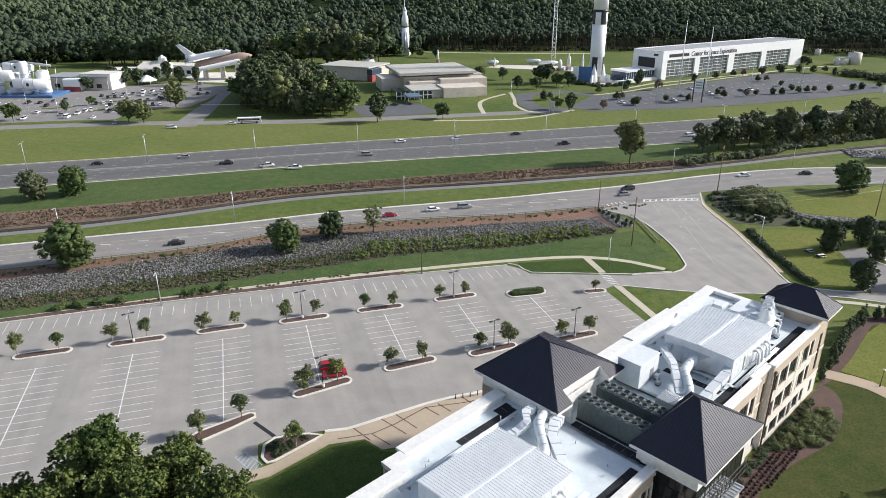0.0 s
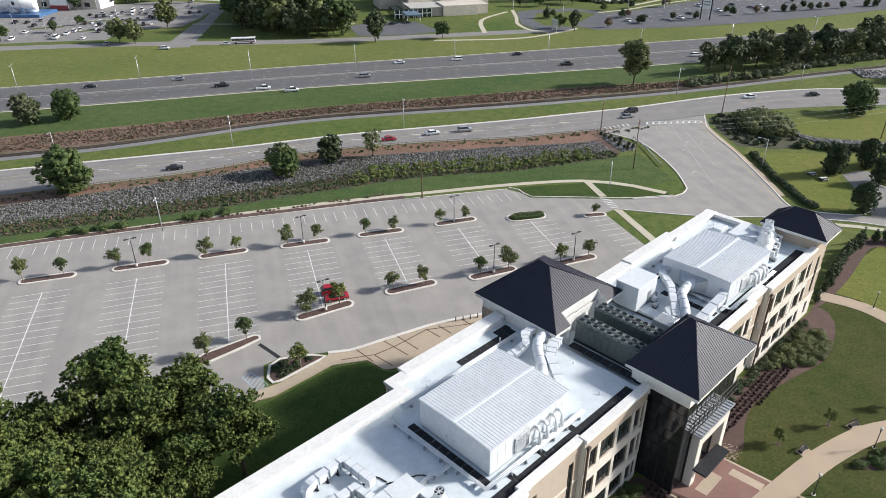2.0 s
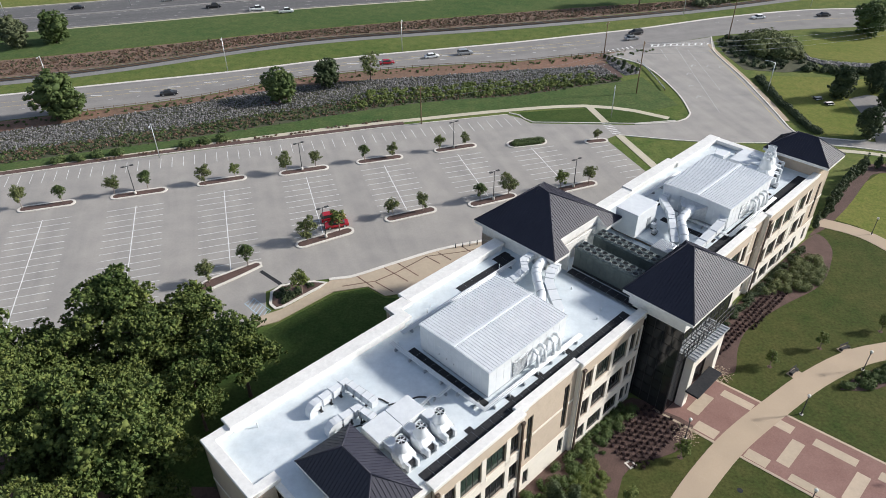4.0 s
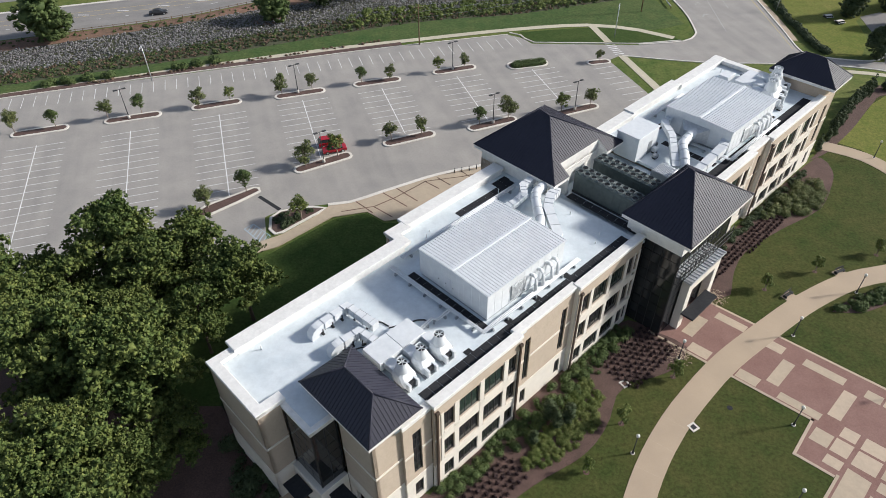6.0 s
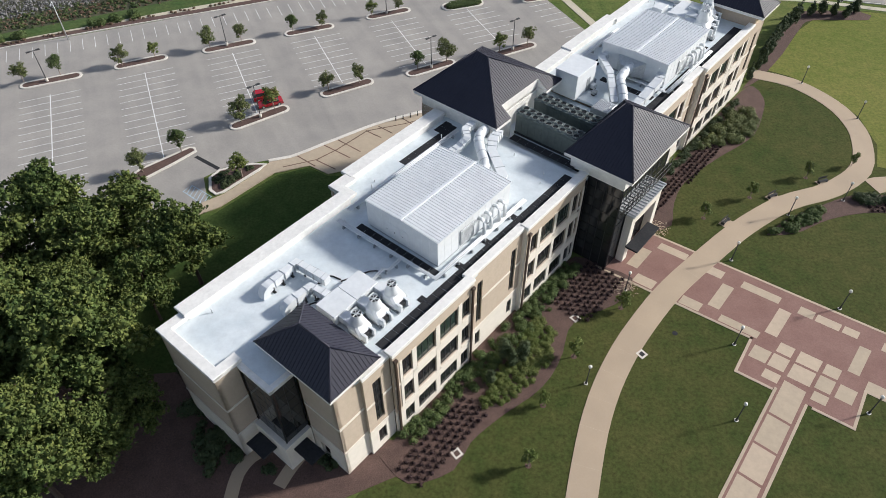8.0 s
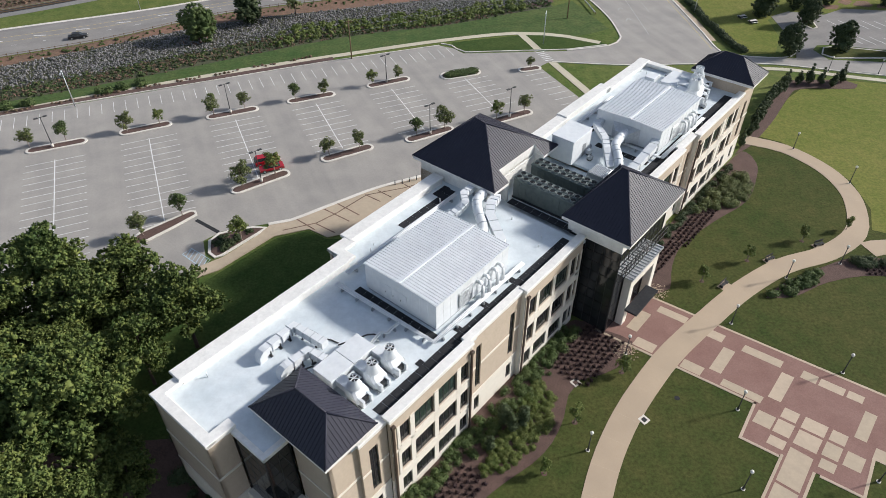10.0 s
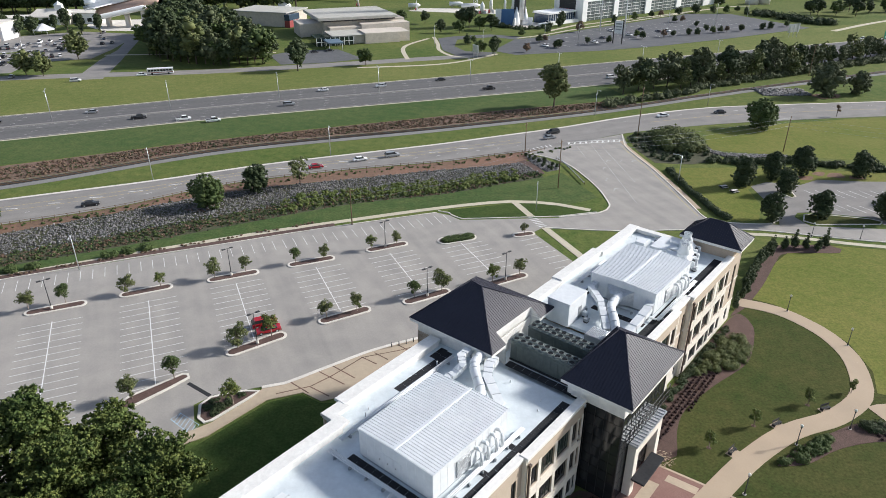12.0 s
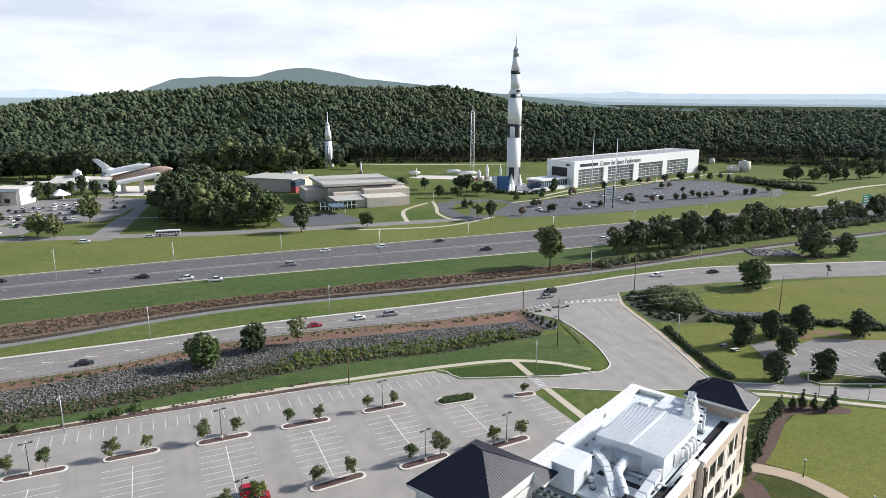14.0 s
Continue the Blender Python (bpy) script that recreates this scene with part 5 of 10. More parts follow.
# pines beside the south end
def make_pine(height, spread_, boughs, seed, open_=0.0):
    """A loblolly-like pine: bare leaning bole, rising boughs, each with rounded tufts of long needles on its outer part."""
    rnd, rg = random.Random(seed), np.random.default_rng(seed)
    t = thing("pine", Matrix(), "tall full pine with dense rounded tufts of green needles", "tree", "pines beside the building")
    bole = Mesh()
    lean = Vector((rnd.uniform(-0.8, 0.8), rnd.uniform(-0.8, 0.8), 0))
    at = lambda f: lean * f * f + Vector((0, 0, height * 0.93 * f))
    r0 = height * 0.017
    bole.tube([at(f) for f in (0, 0.02, 0.3, 0.6, 0.85, 1.0)], [r0 * 1.5, r0 * 1.1, r0 * 0.85, r0 * 0.6, r0 * 0.3, r0 * 0.1], 8)
    tc, tr, cores, core_r = [], [], [], []
    for k in range(boughs):
        f = 0.34 + 0.64 * ((k + rnd.random() * 0.8) / boughs)
        shape = math.sin(math.pi * min(1.0, max(0.0, (f - 0.22) / 0.80)) ** 0.85) ** 0.6
        reach = spread_ * max(0.28, shape) * rnd.uniform(0.70, 1.12)
        ang = k * 2.39996 + rnd.uniform(-0.4, 0.4)
        out = Vector((math.cos(ang), math.sin(ang), 0))
        root = at(f)
        rise = reach * rnd.uniform(0.05, 0.38) * (1.4 if f > 0.8 else 1.0)
        tip = root + out * reach + Vector((0, 0, rise))
        mid = root.lerp(tip, 0.55) + Vector((0, 0, -0.06 * reach))
        bole.tube([root, mid, tip], [r0 * 0.42 * (1.2 - f), r0 * 0.24, r0 * 0.06], 5)
        plates = 2 + int(reach > 3.0) + int(reach > 4.6)
        for q in range(plates):
            w = 1.0 - q * 0.27
            side = Vector((-out.y, out.x, 0)) * rnd.uniform(-0.22, 0.22) * reach
            c = root.lerp(tip, w) + side + Vector((0, 0, rnd.uniform(0.0, 0.5)))
            pr = Vector((1.0, 1.0, 0.55)) * rnd.uniform(0.95, 1.45) * (0.55 + 0.11 * spread_)
            cores.append(tuple(c - Vector((0, 0, 0.2))))
            core_r.append(tuple(pr * 0.62))
            n = int((24 - 8 * open_) * pr.x * pr.x / 1.4)
            for _ in range(n):
                d = Vector((rnd.gauss(0, 1), rnd.gauss(0, 1), rnd.gauss(0.35, 0.9))).normalized()
                tc.append(tuple(c + Vector((d.x * pr.x, d.y * pr.y, d.z * pr.z)) * rnd.uniform(0.72, 1.12)))
                tr.append(rnd.uniform(0.26, 0.46))
    for _ in range(26):
        tc.append(tuple(at(0.99) + Vector((rnd.gauss(0, 0.55), rnd.gauss(0, 0.55), rnd.uniform(-0.5, 0.9)))))
        tr.append(rnd.uniform(0.3, 0.45))
    part("trunk", bole, "bark", t)
    tc, tr = np.array(tc), np.array(tr)
    per = 7
    p = np.repeat(tc, per, 0)
    rad = np.repeat(tr, per)[:, None]
    d = rg.normal(size=p.shape) + [0, 0, 0.45]
    d /= np.linalg.norm(d, axis=1, keepdims=True)
    e = np.cross(d, rg.normal(size=p.shape))
    e /= np.linalg.norm(e, axis=1, keepdims=True)
    tip = p + d * rad * rg.uniform(0.9, 1.35, (len(p), 1))
    e *= rad * 0.36
    quad = np.stack([p - e * 0.5, p + d * rad * 0.55 - e, tip, p + d * rad * 0.55 + e], 1).reshape(-1, 3)
    v1, f1 = lumps(tc[::3], np.stack([tr, tr, tr * 0.85], 1)[::3] * 0.72, 0.5, 0)
    v3, f3 = lumps(cores, np.array(core_r) * 0.8, 0.35, 0)
    q2 = np.arange(len(quad)).reshape(-1, 4)
    solid("crown", soup("crown", np.concatenate([v1, quad, v3]), np.concatenate([f1, tri(q2) + len(v1), f3 + len(v1) + len(quad)]), [M["needle"]]), None, parent=t)
    return t


pines = [make_pine(17.2, 5.6, 30, 71), make_pine(16.0, 5.0, 26, 72, 0.6), make_pine(17.8, 6.0, 32, 73), make_pine(15.5, 4.8, 24, 74, 0.3)]
rp = random.Random(9)
plant(pines, [(-40.0, 43.7, 1.08), (-44.6, 67.0, 0.98), (-50.0, 44.5, 1.05), (-34.8, 62.3, 0.92), (-52.6, 64.8, 0.98), (-46.9, 59.5, 0.92), (-42.2, 31.2, 1.0), (-34.6, 39.2, 0.62), (-37.4, 34.2, 0.70), (-61.0, 59.8, 0.72), (-58.5, 49.5, 1.0), (-38.6, 55.8, 0.72), (-66.5, 55.0, 1.0), (-52.5, 33.0, 0.98), (-46.0, 51.8, 0.80), (-56.0, 57.0, 0.85)], rp, 0.97, 1.04)
solid("pine_litter", Mesh().prism([(-70, 52), (-52, 70), (-40, 68.5), (-33, 58), (-26, 46), (-15.2, 39.5), (-10.2, 39.0), (-6.2, 38.2), (-5.4, 34), (-12, 31), (-20, 15), (-60, 15)], -0.05, 0.05), "mulch", label="dark needle litter under the pines", category="ground cover", kind="structure")
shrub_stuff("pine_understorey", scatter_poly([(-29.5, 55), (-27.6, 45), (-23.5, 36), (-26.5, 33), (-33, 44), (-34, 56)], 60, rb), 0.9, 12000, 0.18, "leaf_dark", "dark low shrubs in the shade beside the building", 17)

for pts in ([(-20.6, 37.2), (-22.3, 36.0), (-23.4, 34.0), (-23.6, 31.0)], [(-16.6, 36.4), (-17.6, 34.8), (-18.6, 32.6)]):
    wv = smooth_line(pts, 0.8)
    band("door_walk", offset(wv, 0.75), offset(wv, -0.75), 0.10, "concrete", "curved concrete walk to an end door", "walkway")
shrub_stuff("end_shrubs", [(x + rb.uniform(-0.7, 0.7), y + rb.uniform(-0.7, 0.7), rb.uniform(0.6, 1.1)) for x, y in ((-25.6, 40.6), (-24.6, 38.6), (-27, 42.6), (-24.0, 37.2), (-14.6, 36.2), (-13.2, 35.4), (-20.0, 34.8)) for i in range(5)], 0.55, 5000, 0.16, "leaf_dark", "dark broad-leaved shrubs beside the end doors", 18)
# ---- road markings, ditch, fences, roadside trees, poles, east lot ----
def dashes(parent, pts, lane, gap, width, z, material="paint", name="lane_dash"):
    """Broken line along a polyline: each dash its own piece."""
    pts = smooth_line(pts, 1.0)
    acc, i = 0.0, 0
    run = []
    for p, q in zip(pts, pts[1:]):
        L = (Vector(q) - Vector(p)).length
        if acc % (lane + gap) < lane:
            run.append(p)
        elif len(run) > 1:
            line(name, [run[0], run[-1]], width, z, material, parent)
            run = []
        acc += L


def between(n, s, f):
    l, r = smooth_line(n, 8), smooth_line(s, 8)
    k = 60
    pick = lambda a, i: Vector(a[round(i * (len(a) - 1) / (k - 1))])
    return [tuple(pick(l, i) * f + pick(r, i) * (1 - f)) for i in range(k)]


def clipx(pts, x0, x1):
    return [p for p in pts if x0 <= p[0] <= x1]


for f in (0.13, 0.24, 0.35, 0.62, 0.73, 0.84):
    dashes(highway, clipx(between(HW_N, HW_S, f), -230, 300), 3.0, 9.0, 0.20, 0.106, "paint_faint")
for f in (0.03, 0.455, 0.53, 0.97):
    line("edge_line", clipx(between(HW_N, HW_S, f), -480, 600), 0.24, 0.105, "paint_faint", highway)
med = clipx(between(HW_N, HW_S, 0.49), -480, 600)
band("median", offset(med, 0.8), offset(med, -0.8), 0.28, "road", "low grey concrete highway median", "median", step=500)
for e, s in ((HW_N, 1.0), (HW_S, -1.0)):
    ln = smooth_line(e, 10)
    band("shoulder", offset(ln, s) if s > 0 else ln, ln if s > 0 else offset(ln, s), 0.07, "walk", "pale concrete highway shoulder gutter", "shoulder", step=500)
dashes(main_road, clipx(between(ROAD_N, ROAD_S, 0.36), -200, 40), 2.4, 5.0, 0.16, 0.066)
line("centre_line", clipx(between(ROAD_N, ROAD_S, 0.52), -200, 36), 0.14, 0.066, "paint_yellow", main_road)
line("centre_line", clipx(between(ROAD_N, ROAD_S, 0.70), -200, 36), 0.14, 0.066, "paint_yellow", main_road)
for x, f in [(-118 + 9.4 * i, 0.61) for i in range(15)]:
    p = min(smooth_line(between(ROAD_N, ROAD_S, f), 0.5), key=lambda q: abs(q[0] - x))
    q = min(smooth_line(between(ROAD_N, ROAD_S, f - 0.05), 0.5), key=lambda w: abs(w[0] - x - 3.4))
    line("lane_dash", [p, q], 0.34, 0.067, "paint", main_road)
line("centre_line", clipx(between(ROAD_N, ROAD_S, 0.5), 75, 300), 0.16, 0.066, "paint_yellow", main_road)
dashes(main_road, clipx(between(ROAD_N, ROAD_S, 0.75), 60, 260), 2.4, 6.0, 0.16, 0.066)
k_n = smooth_line(ROAD_N, 6)
band("road_kerb", offset(k_n, 1.0), k_n, 0.14, "kerb", "pale concrete kerb along the road", "kerb", step=500)
for pts in ([(42.8, 223.0), (52, 225.2), (61.0, 226.2)],):
    a, b = offset(pts, 1.1), offset(pts, -1.1)
    for s in (a, b):
        line("stop_line", s, 0.3, 0.067, "paint", parking_lot)
    for i in range(10):
        p = Vector(pts[0]) * (1 - i / 9) + Vector(pts[-1]) * (i / 9)
        line("crossing_bar", [(p.x - 0.2, p.y - 1.1), (p.x + 0.4, p.y + 1.1)], 0.55, 0.067, "paint", parking_lot)
for i in range(6):
    line("crossing_bar", [(29 + 1.5 * i, 215.2 + 0.9 * i), (28.4 + 1.5 * i, 217.2 + 0.9 * i)], 0.5, 0.068, "paint", parking_lot)
line("lane_line", [(50.3, 222.0), (51.4, 196), (52.6, 170)], 0.15, 0.056, "paint_faint", parking_lot)
line("lane_line", [(53.6, 220), (55.2, 200), (56.2, 186)], 0.15, 0.056, "paint_faint", parking_lot)
line("lane_line", [(45.1, 219.6), (45.9, 208)], 0.15, 0.056, "paint_faint", parking_lot)
for x, y in ((52.5, 205), (57, 205), (60.6, 204.7), (49.9, 197.8), (54.6, 211.5), (48.6, 188), (49.2, 180)):
    line("turn_arrow", [(x - 0.7, y - 0.9), (x, y + 0.9)], 0.35, 0.057, "paint_faint", parking_lot)
    line("turn_arrow", [(x, y + 0.9), (x + 0.9, y + 0.3)], 0.3, 0.058, "paint_faint", parking_lot)
line("edge_line", [(60.2, 220), (63.4, 196), (65.4, 174), (66.4, 161)], 0.15, 0.057, "paint_yellow", parking_lot)
we = smooth_line([(62.6, 226), (63.4, 216), (66.2, 197), (68.2, 180), (69.2, 166)], 3)
band("sidewalk", offset(we, -0.3), offset(we, -1.7), 0.10, "concrete", "narrow concrete walk beside the road mouth", "sidewalk", step=500)
rails = clipx(smooth_line(RAIL, 5), -330, 520)
track = thing("railway_track", pose(0, 0, 0.05), "single railway track on grey ballast", "railway track")
for s in (-0.72, 0.72):
    l, r = offset(rails, s + 0.05), offset(rails, s - 0.05)
    m = Mesh()
    for i in range(len(rails) - 1):
        m.face([(*r[i], 0.3), (*r[i + 1], 0.3), (*l[i + 1], 0.3), (*l[i], 0.3)])
        m.face([(*r[i], 0), (*r[i + 1], 0), (*r[i + 1], 0.3), (*r[i], 0.3)])
        m.face([(*l[i + 1], 0), (*l[i], 0), (*l[i], 0.3), (*l[i + 1], 0.3)])
    part("rail", m, "timber", track, "rusty steel rail")
l, r = offset(rails, 1.3), offset(rails, -1.3)
m = Mesh()
for i in range(len(rails) - 1):
    m.face([(*r[i], 0.12), (*r[i + 1], 0.12), (*l[i + 1], 0.12), (*l[i], 0.12)])
    m.face([(*r[i], 0), (*r[i + 1], 0), (*r[i + 1], 0.12), (*r[i], 0.12)])
    m.face([(*l[i + 1], 0), (*l[i], 0), (*l[i], 0.12), (*l[i + 1], 0.12)])
part("ballast", m, "dark_metal", track, "dark oily ballast")


def chips(name, spots, lo, hi, material, label, category, seed, z=0.02):
    """Broken stones: small uneven blocks, one island each."""
    r = np.random.default_rng(seed)
    n = len(spots)
    base = np.array([(x, y, q) for q in (-1, 1) for x, y in ((-1, -1), (1, -1), (1, 1), (-1, 1))], float)
    v = base[None] * r.uniform(lo, hi, (n, 1, 3)) * np.array([1, 1, 0.7]) * r.uniform(0.65, 1.0, (n, 8, 1))
    a, b = r.uniform(0, 6.28, n), r.uniform(-0.5, 0.5, n)
    ca, sa, cb, sb = np.cos(a)[:, None], np.sin(a)[:, None], np.cos(b)[:, None], np.sin(b)[:, None]
    y1, z1 = v[:, :, 1] * cb - v[:, :, 2] * sb, v[:, :, 1] * sb + v[:, :, 2] * cb
    v = np.stack([v[:, :, 0] * ca - y1 * sa, v[:, :, 0] * sa + y1 * ca, z1], 2)
    v += np.array([(x, y, z + lo * 0.4 + h) for x, y, h in spots])[:, None, :]
    q = np.array([(3, 2, 1, 0), (4, 5, 6, 7), (0, 1, 5, 4), (1, 2, 6, 5), (2, 3, 7, 6), (3, 0, 4, 7)])
    f = q[None] + (np.arange(n) * 8)[:, None, None]
    tagged(new(name, soup(name, v.reshape(-1, 3), f.reshape(-1, 4), [M[material]])), label, category, kind="stuff")


rk_ = np.random.default_rng(21)
cn, cs_ = smooth_line(CHAN_N, 1.5), smooth_line(CHAN_S, 1.5)


def along(pts, f):
    """The point a share f of the way along a polyline."""
    k = min(f * (len(pts) - 1), len(pts) - 1.001)
    return Vector(pts[int(k)]).lerp(Vector(pts[int(k) + 1]), k % 1)


def in_channel(n, f0, f1, x0=-200, x1=30):
    out = []
    while len(out) < n:
        i = rk_.uniform(0, 1)
        a, b = along(cn, i), along(cs_, i)
        f = rk_.uniform(f0, f1)
        p = a * (1 - f) + b * f
        if x0 < p.x < x1:
            out.append((p.x + rk_.uniform(-1, 1), p.y + rk_.uniform(-0.8, 0.8)))
    return out


chips("riprap", [(x, y, rk_.uniform(0, 0.25)) for x, y in in_channel(15500, 0.03, 0.68)], 0.10, 0.27, "rock", "loose grey quarry stone lining the ditch bank", "riprap", 31)
weeds = [(x, y, rk_.uniform(0.5, 1.3)) for x, y in in_channel(3200, 0.62, 0.97)]
shrub_stuff("ditch_weeds", weeds[:1500], 0.38, 13000, 0.24, "leaf", "rank green weeds along the ditch", 41, "weeds")
shrub_stuff("ditch_growth", weeds[1500:], 0.34, 11000, 0.24, "leaf_dark", "dull dark growth on the ditch floor", 40, "weeds")
shrub_stuff("ditch_reeds", [(x, y, rk_.uniform(0.7, 1.4)) for x, y in in_channel(480, 0.46, 0.92, -44, 22)], 0.68, 17000, 0.22, "leaf_bright", "rank green reeds at the ditch's end", 42, "weeds")
shrub_stuff("dry_weeds", [(x, y, rk_.uniform(0.4, 1.0)) for x, y in in_channel(1300, 0.66, 0.98, -150, 18)], 0.38, 24000, 0.2, "leaf_rust", "dry brown weeds in the ditch", 43, "weeds")
berm_l = smooth_line(offset(ROAD_S[:9], -3.2), 2)
shrub_stuff("bank_weeds", [(p[0] + rk_.uniform(-1.5, 1.5), p[1] + rk_.uniform(-1.5, 1.5), rk_.uniform(0.4, 1)) for p in berm_l for i in range(2) if p[0] > -150], 0.5, 9000, 0.18, "leaf", "sparse weeds on the red earth bank", 44, "weeds")
sc_n, sc_s = smooth_line(BROWN_N, 2), smooth_line(offset(RAIL, 2.6)[:6] + [(80, 277)], 2)
ss = []
for i in range(6500):
    t = rk_.uniform(0.12, 1)
    a, b = along(sc_n, t), along(sc_s, t)
    f = rk_.uniform(0.1, 0.95)
    p = a * (1 - f) + b * f
    ss.append((p.x, p.y, rk_.uniform(0.4, 1.3)))
shrub_stuff("scrub", ss[:4900], 0.40, 32000, 0.28, "leaf_rust", "brown cut-back scrub on the slope above the railway", 45, "scrub")
shrub_stuff("scrub_green", ss[4900:], 0.36, 8000, 0.24, "leaf_dark", "dull green growth among the brown scrub", 46, "scrub")
# guard rail of timber posts and mesh above the bank
fl = clipx(offset(smooth_line(ROAD_S[2:10], 2.4), -1.4), -140, 34)
fence = thing("bank_fence", pose(0, 0, 0), "low timber post and rail fence along the road bank", "fence")
post_me = Mesh().box(-0.06, -0.06, 0, 0.06, 0.06, 1.15).data("fence_post", [M["timber"]])
for p in fl:
    solid("fence_post", post_me, None, pose(p[0], p[1], 0.04), fence)
for z in (0.55, 1.0):
    part("rail", Mesh().tube([(*p, z) for p in fl], 0.05, 4), "timber", fence)
gr = smooth_line([(36.3, 207.0), (38.4, 198.9), (40.9, 184)], 2.0)
g2 = thing("guard_rail", pose(0, 0, 0), "grey steel guard rail on timber posts", "guard rail")
for p in gr:
    part("post", Mesh().box(p[0] - 0.08, p[1] - 0.08, 0, p[0] + 0.08, p[1] + 0.08, 0.8), "timber", g2)
part("beam", Mesh().tube([(*p, 0.62) for p in gr], 0.14, 6), "galv", g2)
rt_ = random.Random(16)
# stony apron at the ditch's end: pale stone with rows of dark shrubs, bare dark earth below it
APRON = [(26.5, 212.7), (32.4, 206.6), (36.5, 200.7), (35.3, 196.6), (31.4, 194.8), (29.7, 198.0), (27.3, 204.0)]
solid("bank_apron", Mesh().prism(APRON, -0.05, 0.06), "gravel", label="pale crushed stone apron at the ditch's end", category="gravel", kind="structure")
solid("bare_slope", Mesh().prism([(19.6, 200.6), (25.6, 205.6), (27.6, 204.0), (29.9, 197.4), (30.6, 193.4), (24.6, 188.6), (21.2, 193.4)], -0.05, 0.052), "mulch", label="bare dark earth slope at the ditch's end", category="soil", kind="structure")
round_shrub = [make_tree("round_shrub", "small round dark evergreen shrub on the stone apron", 1.35, 0.72, 1.25, 0.05, 7, 420, 0.16, "leaf_dark", 470 + k, "shrubs of the stone apron", 0.3, 0.5) for k in range(2)]
plant(round_shrub, [(26.7, 209.6), (27.6, 207.6), (28.6, 205.7), (30.0, 203.5), (31.4, 201.4), (30.8, 199.5), (32.4, 197.6), (33.9, 200.3), (35.0, 198.6), (33.1, 196.3), (29.4, 207.0), (32.0, 204.6)], rt_, 0.9, 1.15)
chips("bank_stones", scatter_poly(APRON, 500, rt_, 0.0, 0.1), 0.10, 0.26, "rock", "grey stones between the apron shrubs", "riprap", 48)


# roadside and east lot trees
rt = random.Random(15)
oaks = [make_tree("roadside_tree", "full round shade tree beside the road", 8.5, 3.9, 8.2, 0.3, 15, 2900, 0.30, ("leaf", "leaf", "leaf_dark")[k], 83 + k, "roadside trees", 0.25, 0.50, 0.3, tufts=210, tuft_r=0.55) for k in range(3)]
plant(oaks, [(-117, 150.8, 1.42), (-63.6, 167.4, 0.98), (-53.6, 178.6, 0.92), (-154.6, 208.7, 1.22), (116.7, 242, 1.25)], rt, 0.97, 1.03)
plant([make_tree("roadside_tree", "broad olive-green tree on mown grass near the railway", 8.5, 4.3, 8.0, 0.4, 15, 2900, 0.32, "leaf_belt", 87, "roadside trees", 0.25, 0.46, 0.3, tufts=210, tuft_r=0.55)], [(165, 290, 1.6), (181, 294, 1.15), (-165.0, 203.6, 1.15)], rt, 0.97, 1.03)
tall = make_tree("roadside_tree", "tall olive-green tree standing alone by the highway", 18, 6.6, 14.0, 3.6, 16, 3600, 0.42, "leaf_olive", 88, "", 0.1, 0.36, 0.6, tufts=220, tuft_r=0.9)
tall.matrix_basis = pose(44.8, 272, 0)
thin = make_tree("thin_tree", "thin half-bare young tree on the road bank", 6.5, 3.4, 5.2, 1.5, 12, 650, 0.26, "leaf_olive", 90, "", 0.1, 0.3, 0.3, tufts=80, tuft_r=0.4, airy=True)
thin.matrix_basis = pose(-41.9, 182.6, 0) @ Matrix.Scale(1.3, 4)
maple = [make_tree("lot_maple", "dense dark maple beside the east parking lot", 8.6, 2.9, 8.0, 0.3, 18, 4600, 0.19, "leaf_dark", 95 + k, "dark maples round the east lot", 0.45, 0.60, 0.2, tufts=300, tuft_r=0.34) for k in range(2)]
plant(maple, [(86.5, 182.8), (97.1, 188), (96.3, 177.2, 0.9), (108.2, 192.3, 1.1), (124.6, 190), (84, 158.0, 0.95), (98, 160.4, 0.95), (113.6, 158.6), (131, 172)], rt, 1.0, 1.08)
plant([make_tree("thin_tree", "small young street tree on the verge", 5.0, 1.2, 3.6, 1.2, 6, 500, 0.24, "leaf_rust", 99, "", 0.2, 0.4)], [(153, 257.6)], rt)
shrub_stuff("corner_shrubs", scatter_poly([(65.2, 230), (64.6, 216), (69, 205), (78, 203.4), (86.6, 210), (88.6, 224), (80, 237), (70, 235)], 150, rb, 0.5, 1.1), 0.95, 15000, 0.28, "leaf_dark", "rough dark bushes at the road corner", 51)
solid("corner_bed", Mesh().prism([(64.6, 231), (64.4, 216), (67, 203), (78, 201.6), (88, 205), (90, 216), (90, 226), (80, 238), (70, 236)], -0.05, 0.035), "ditch_floor", label="dark mulch under the corner bushes", category="planting bed", kind="structure")
shrub_stuff("corner_bushes", scatter_poly([(74, 228), (73, 216), (80, 211), (86, 216), (85, 226), (79, 233)], 60, rb, 0.9, 1.9), 1.9, 12000, 0.40, "leaf_olive", "tall olive-green bushes at the road corner", 56)
shrub_stuff("ditch_bushes", [(84 + 0.55 * i, float(np.interp(84 + 0.55 * i, [84, 92, 101, 110, 124, 137], [205, 203.4, 203.4, 204, 199.6, 195.4])) + rb.uniform(-2, 2), rb.uniform(0.5, 1.4)) for i in range(98)], 1.05, 13000, 0.32, "leaf_dark", "dark bushes along the east ditch", 52)
chips("east_riprap", [(x, float(np.interp(x, [86, 88, 92, 98, 106, 114], [222, 216, 210.6, 209.4, 208.6, 208])) + rk_.uniform(-2.4, 2.4), 0) for x in rk_.uniform(86, 112, 1500)], 0.16, 0.42, "rock", "loose grey stone along the east ditch", "riprap", 53)
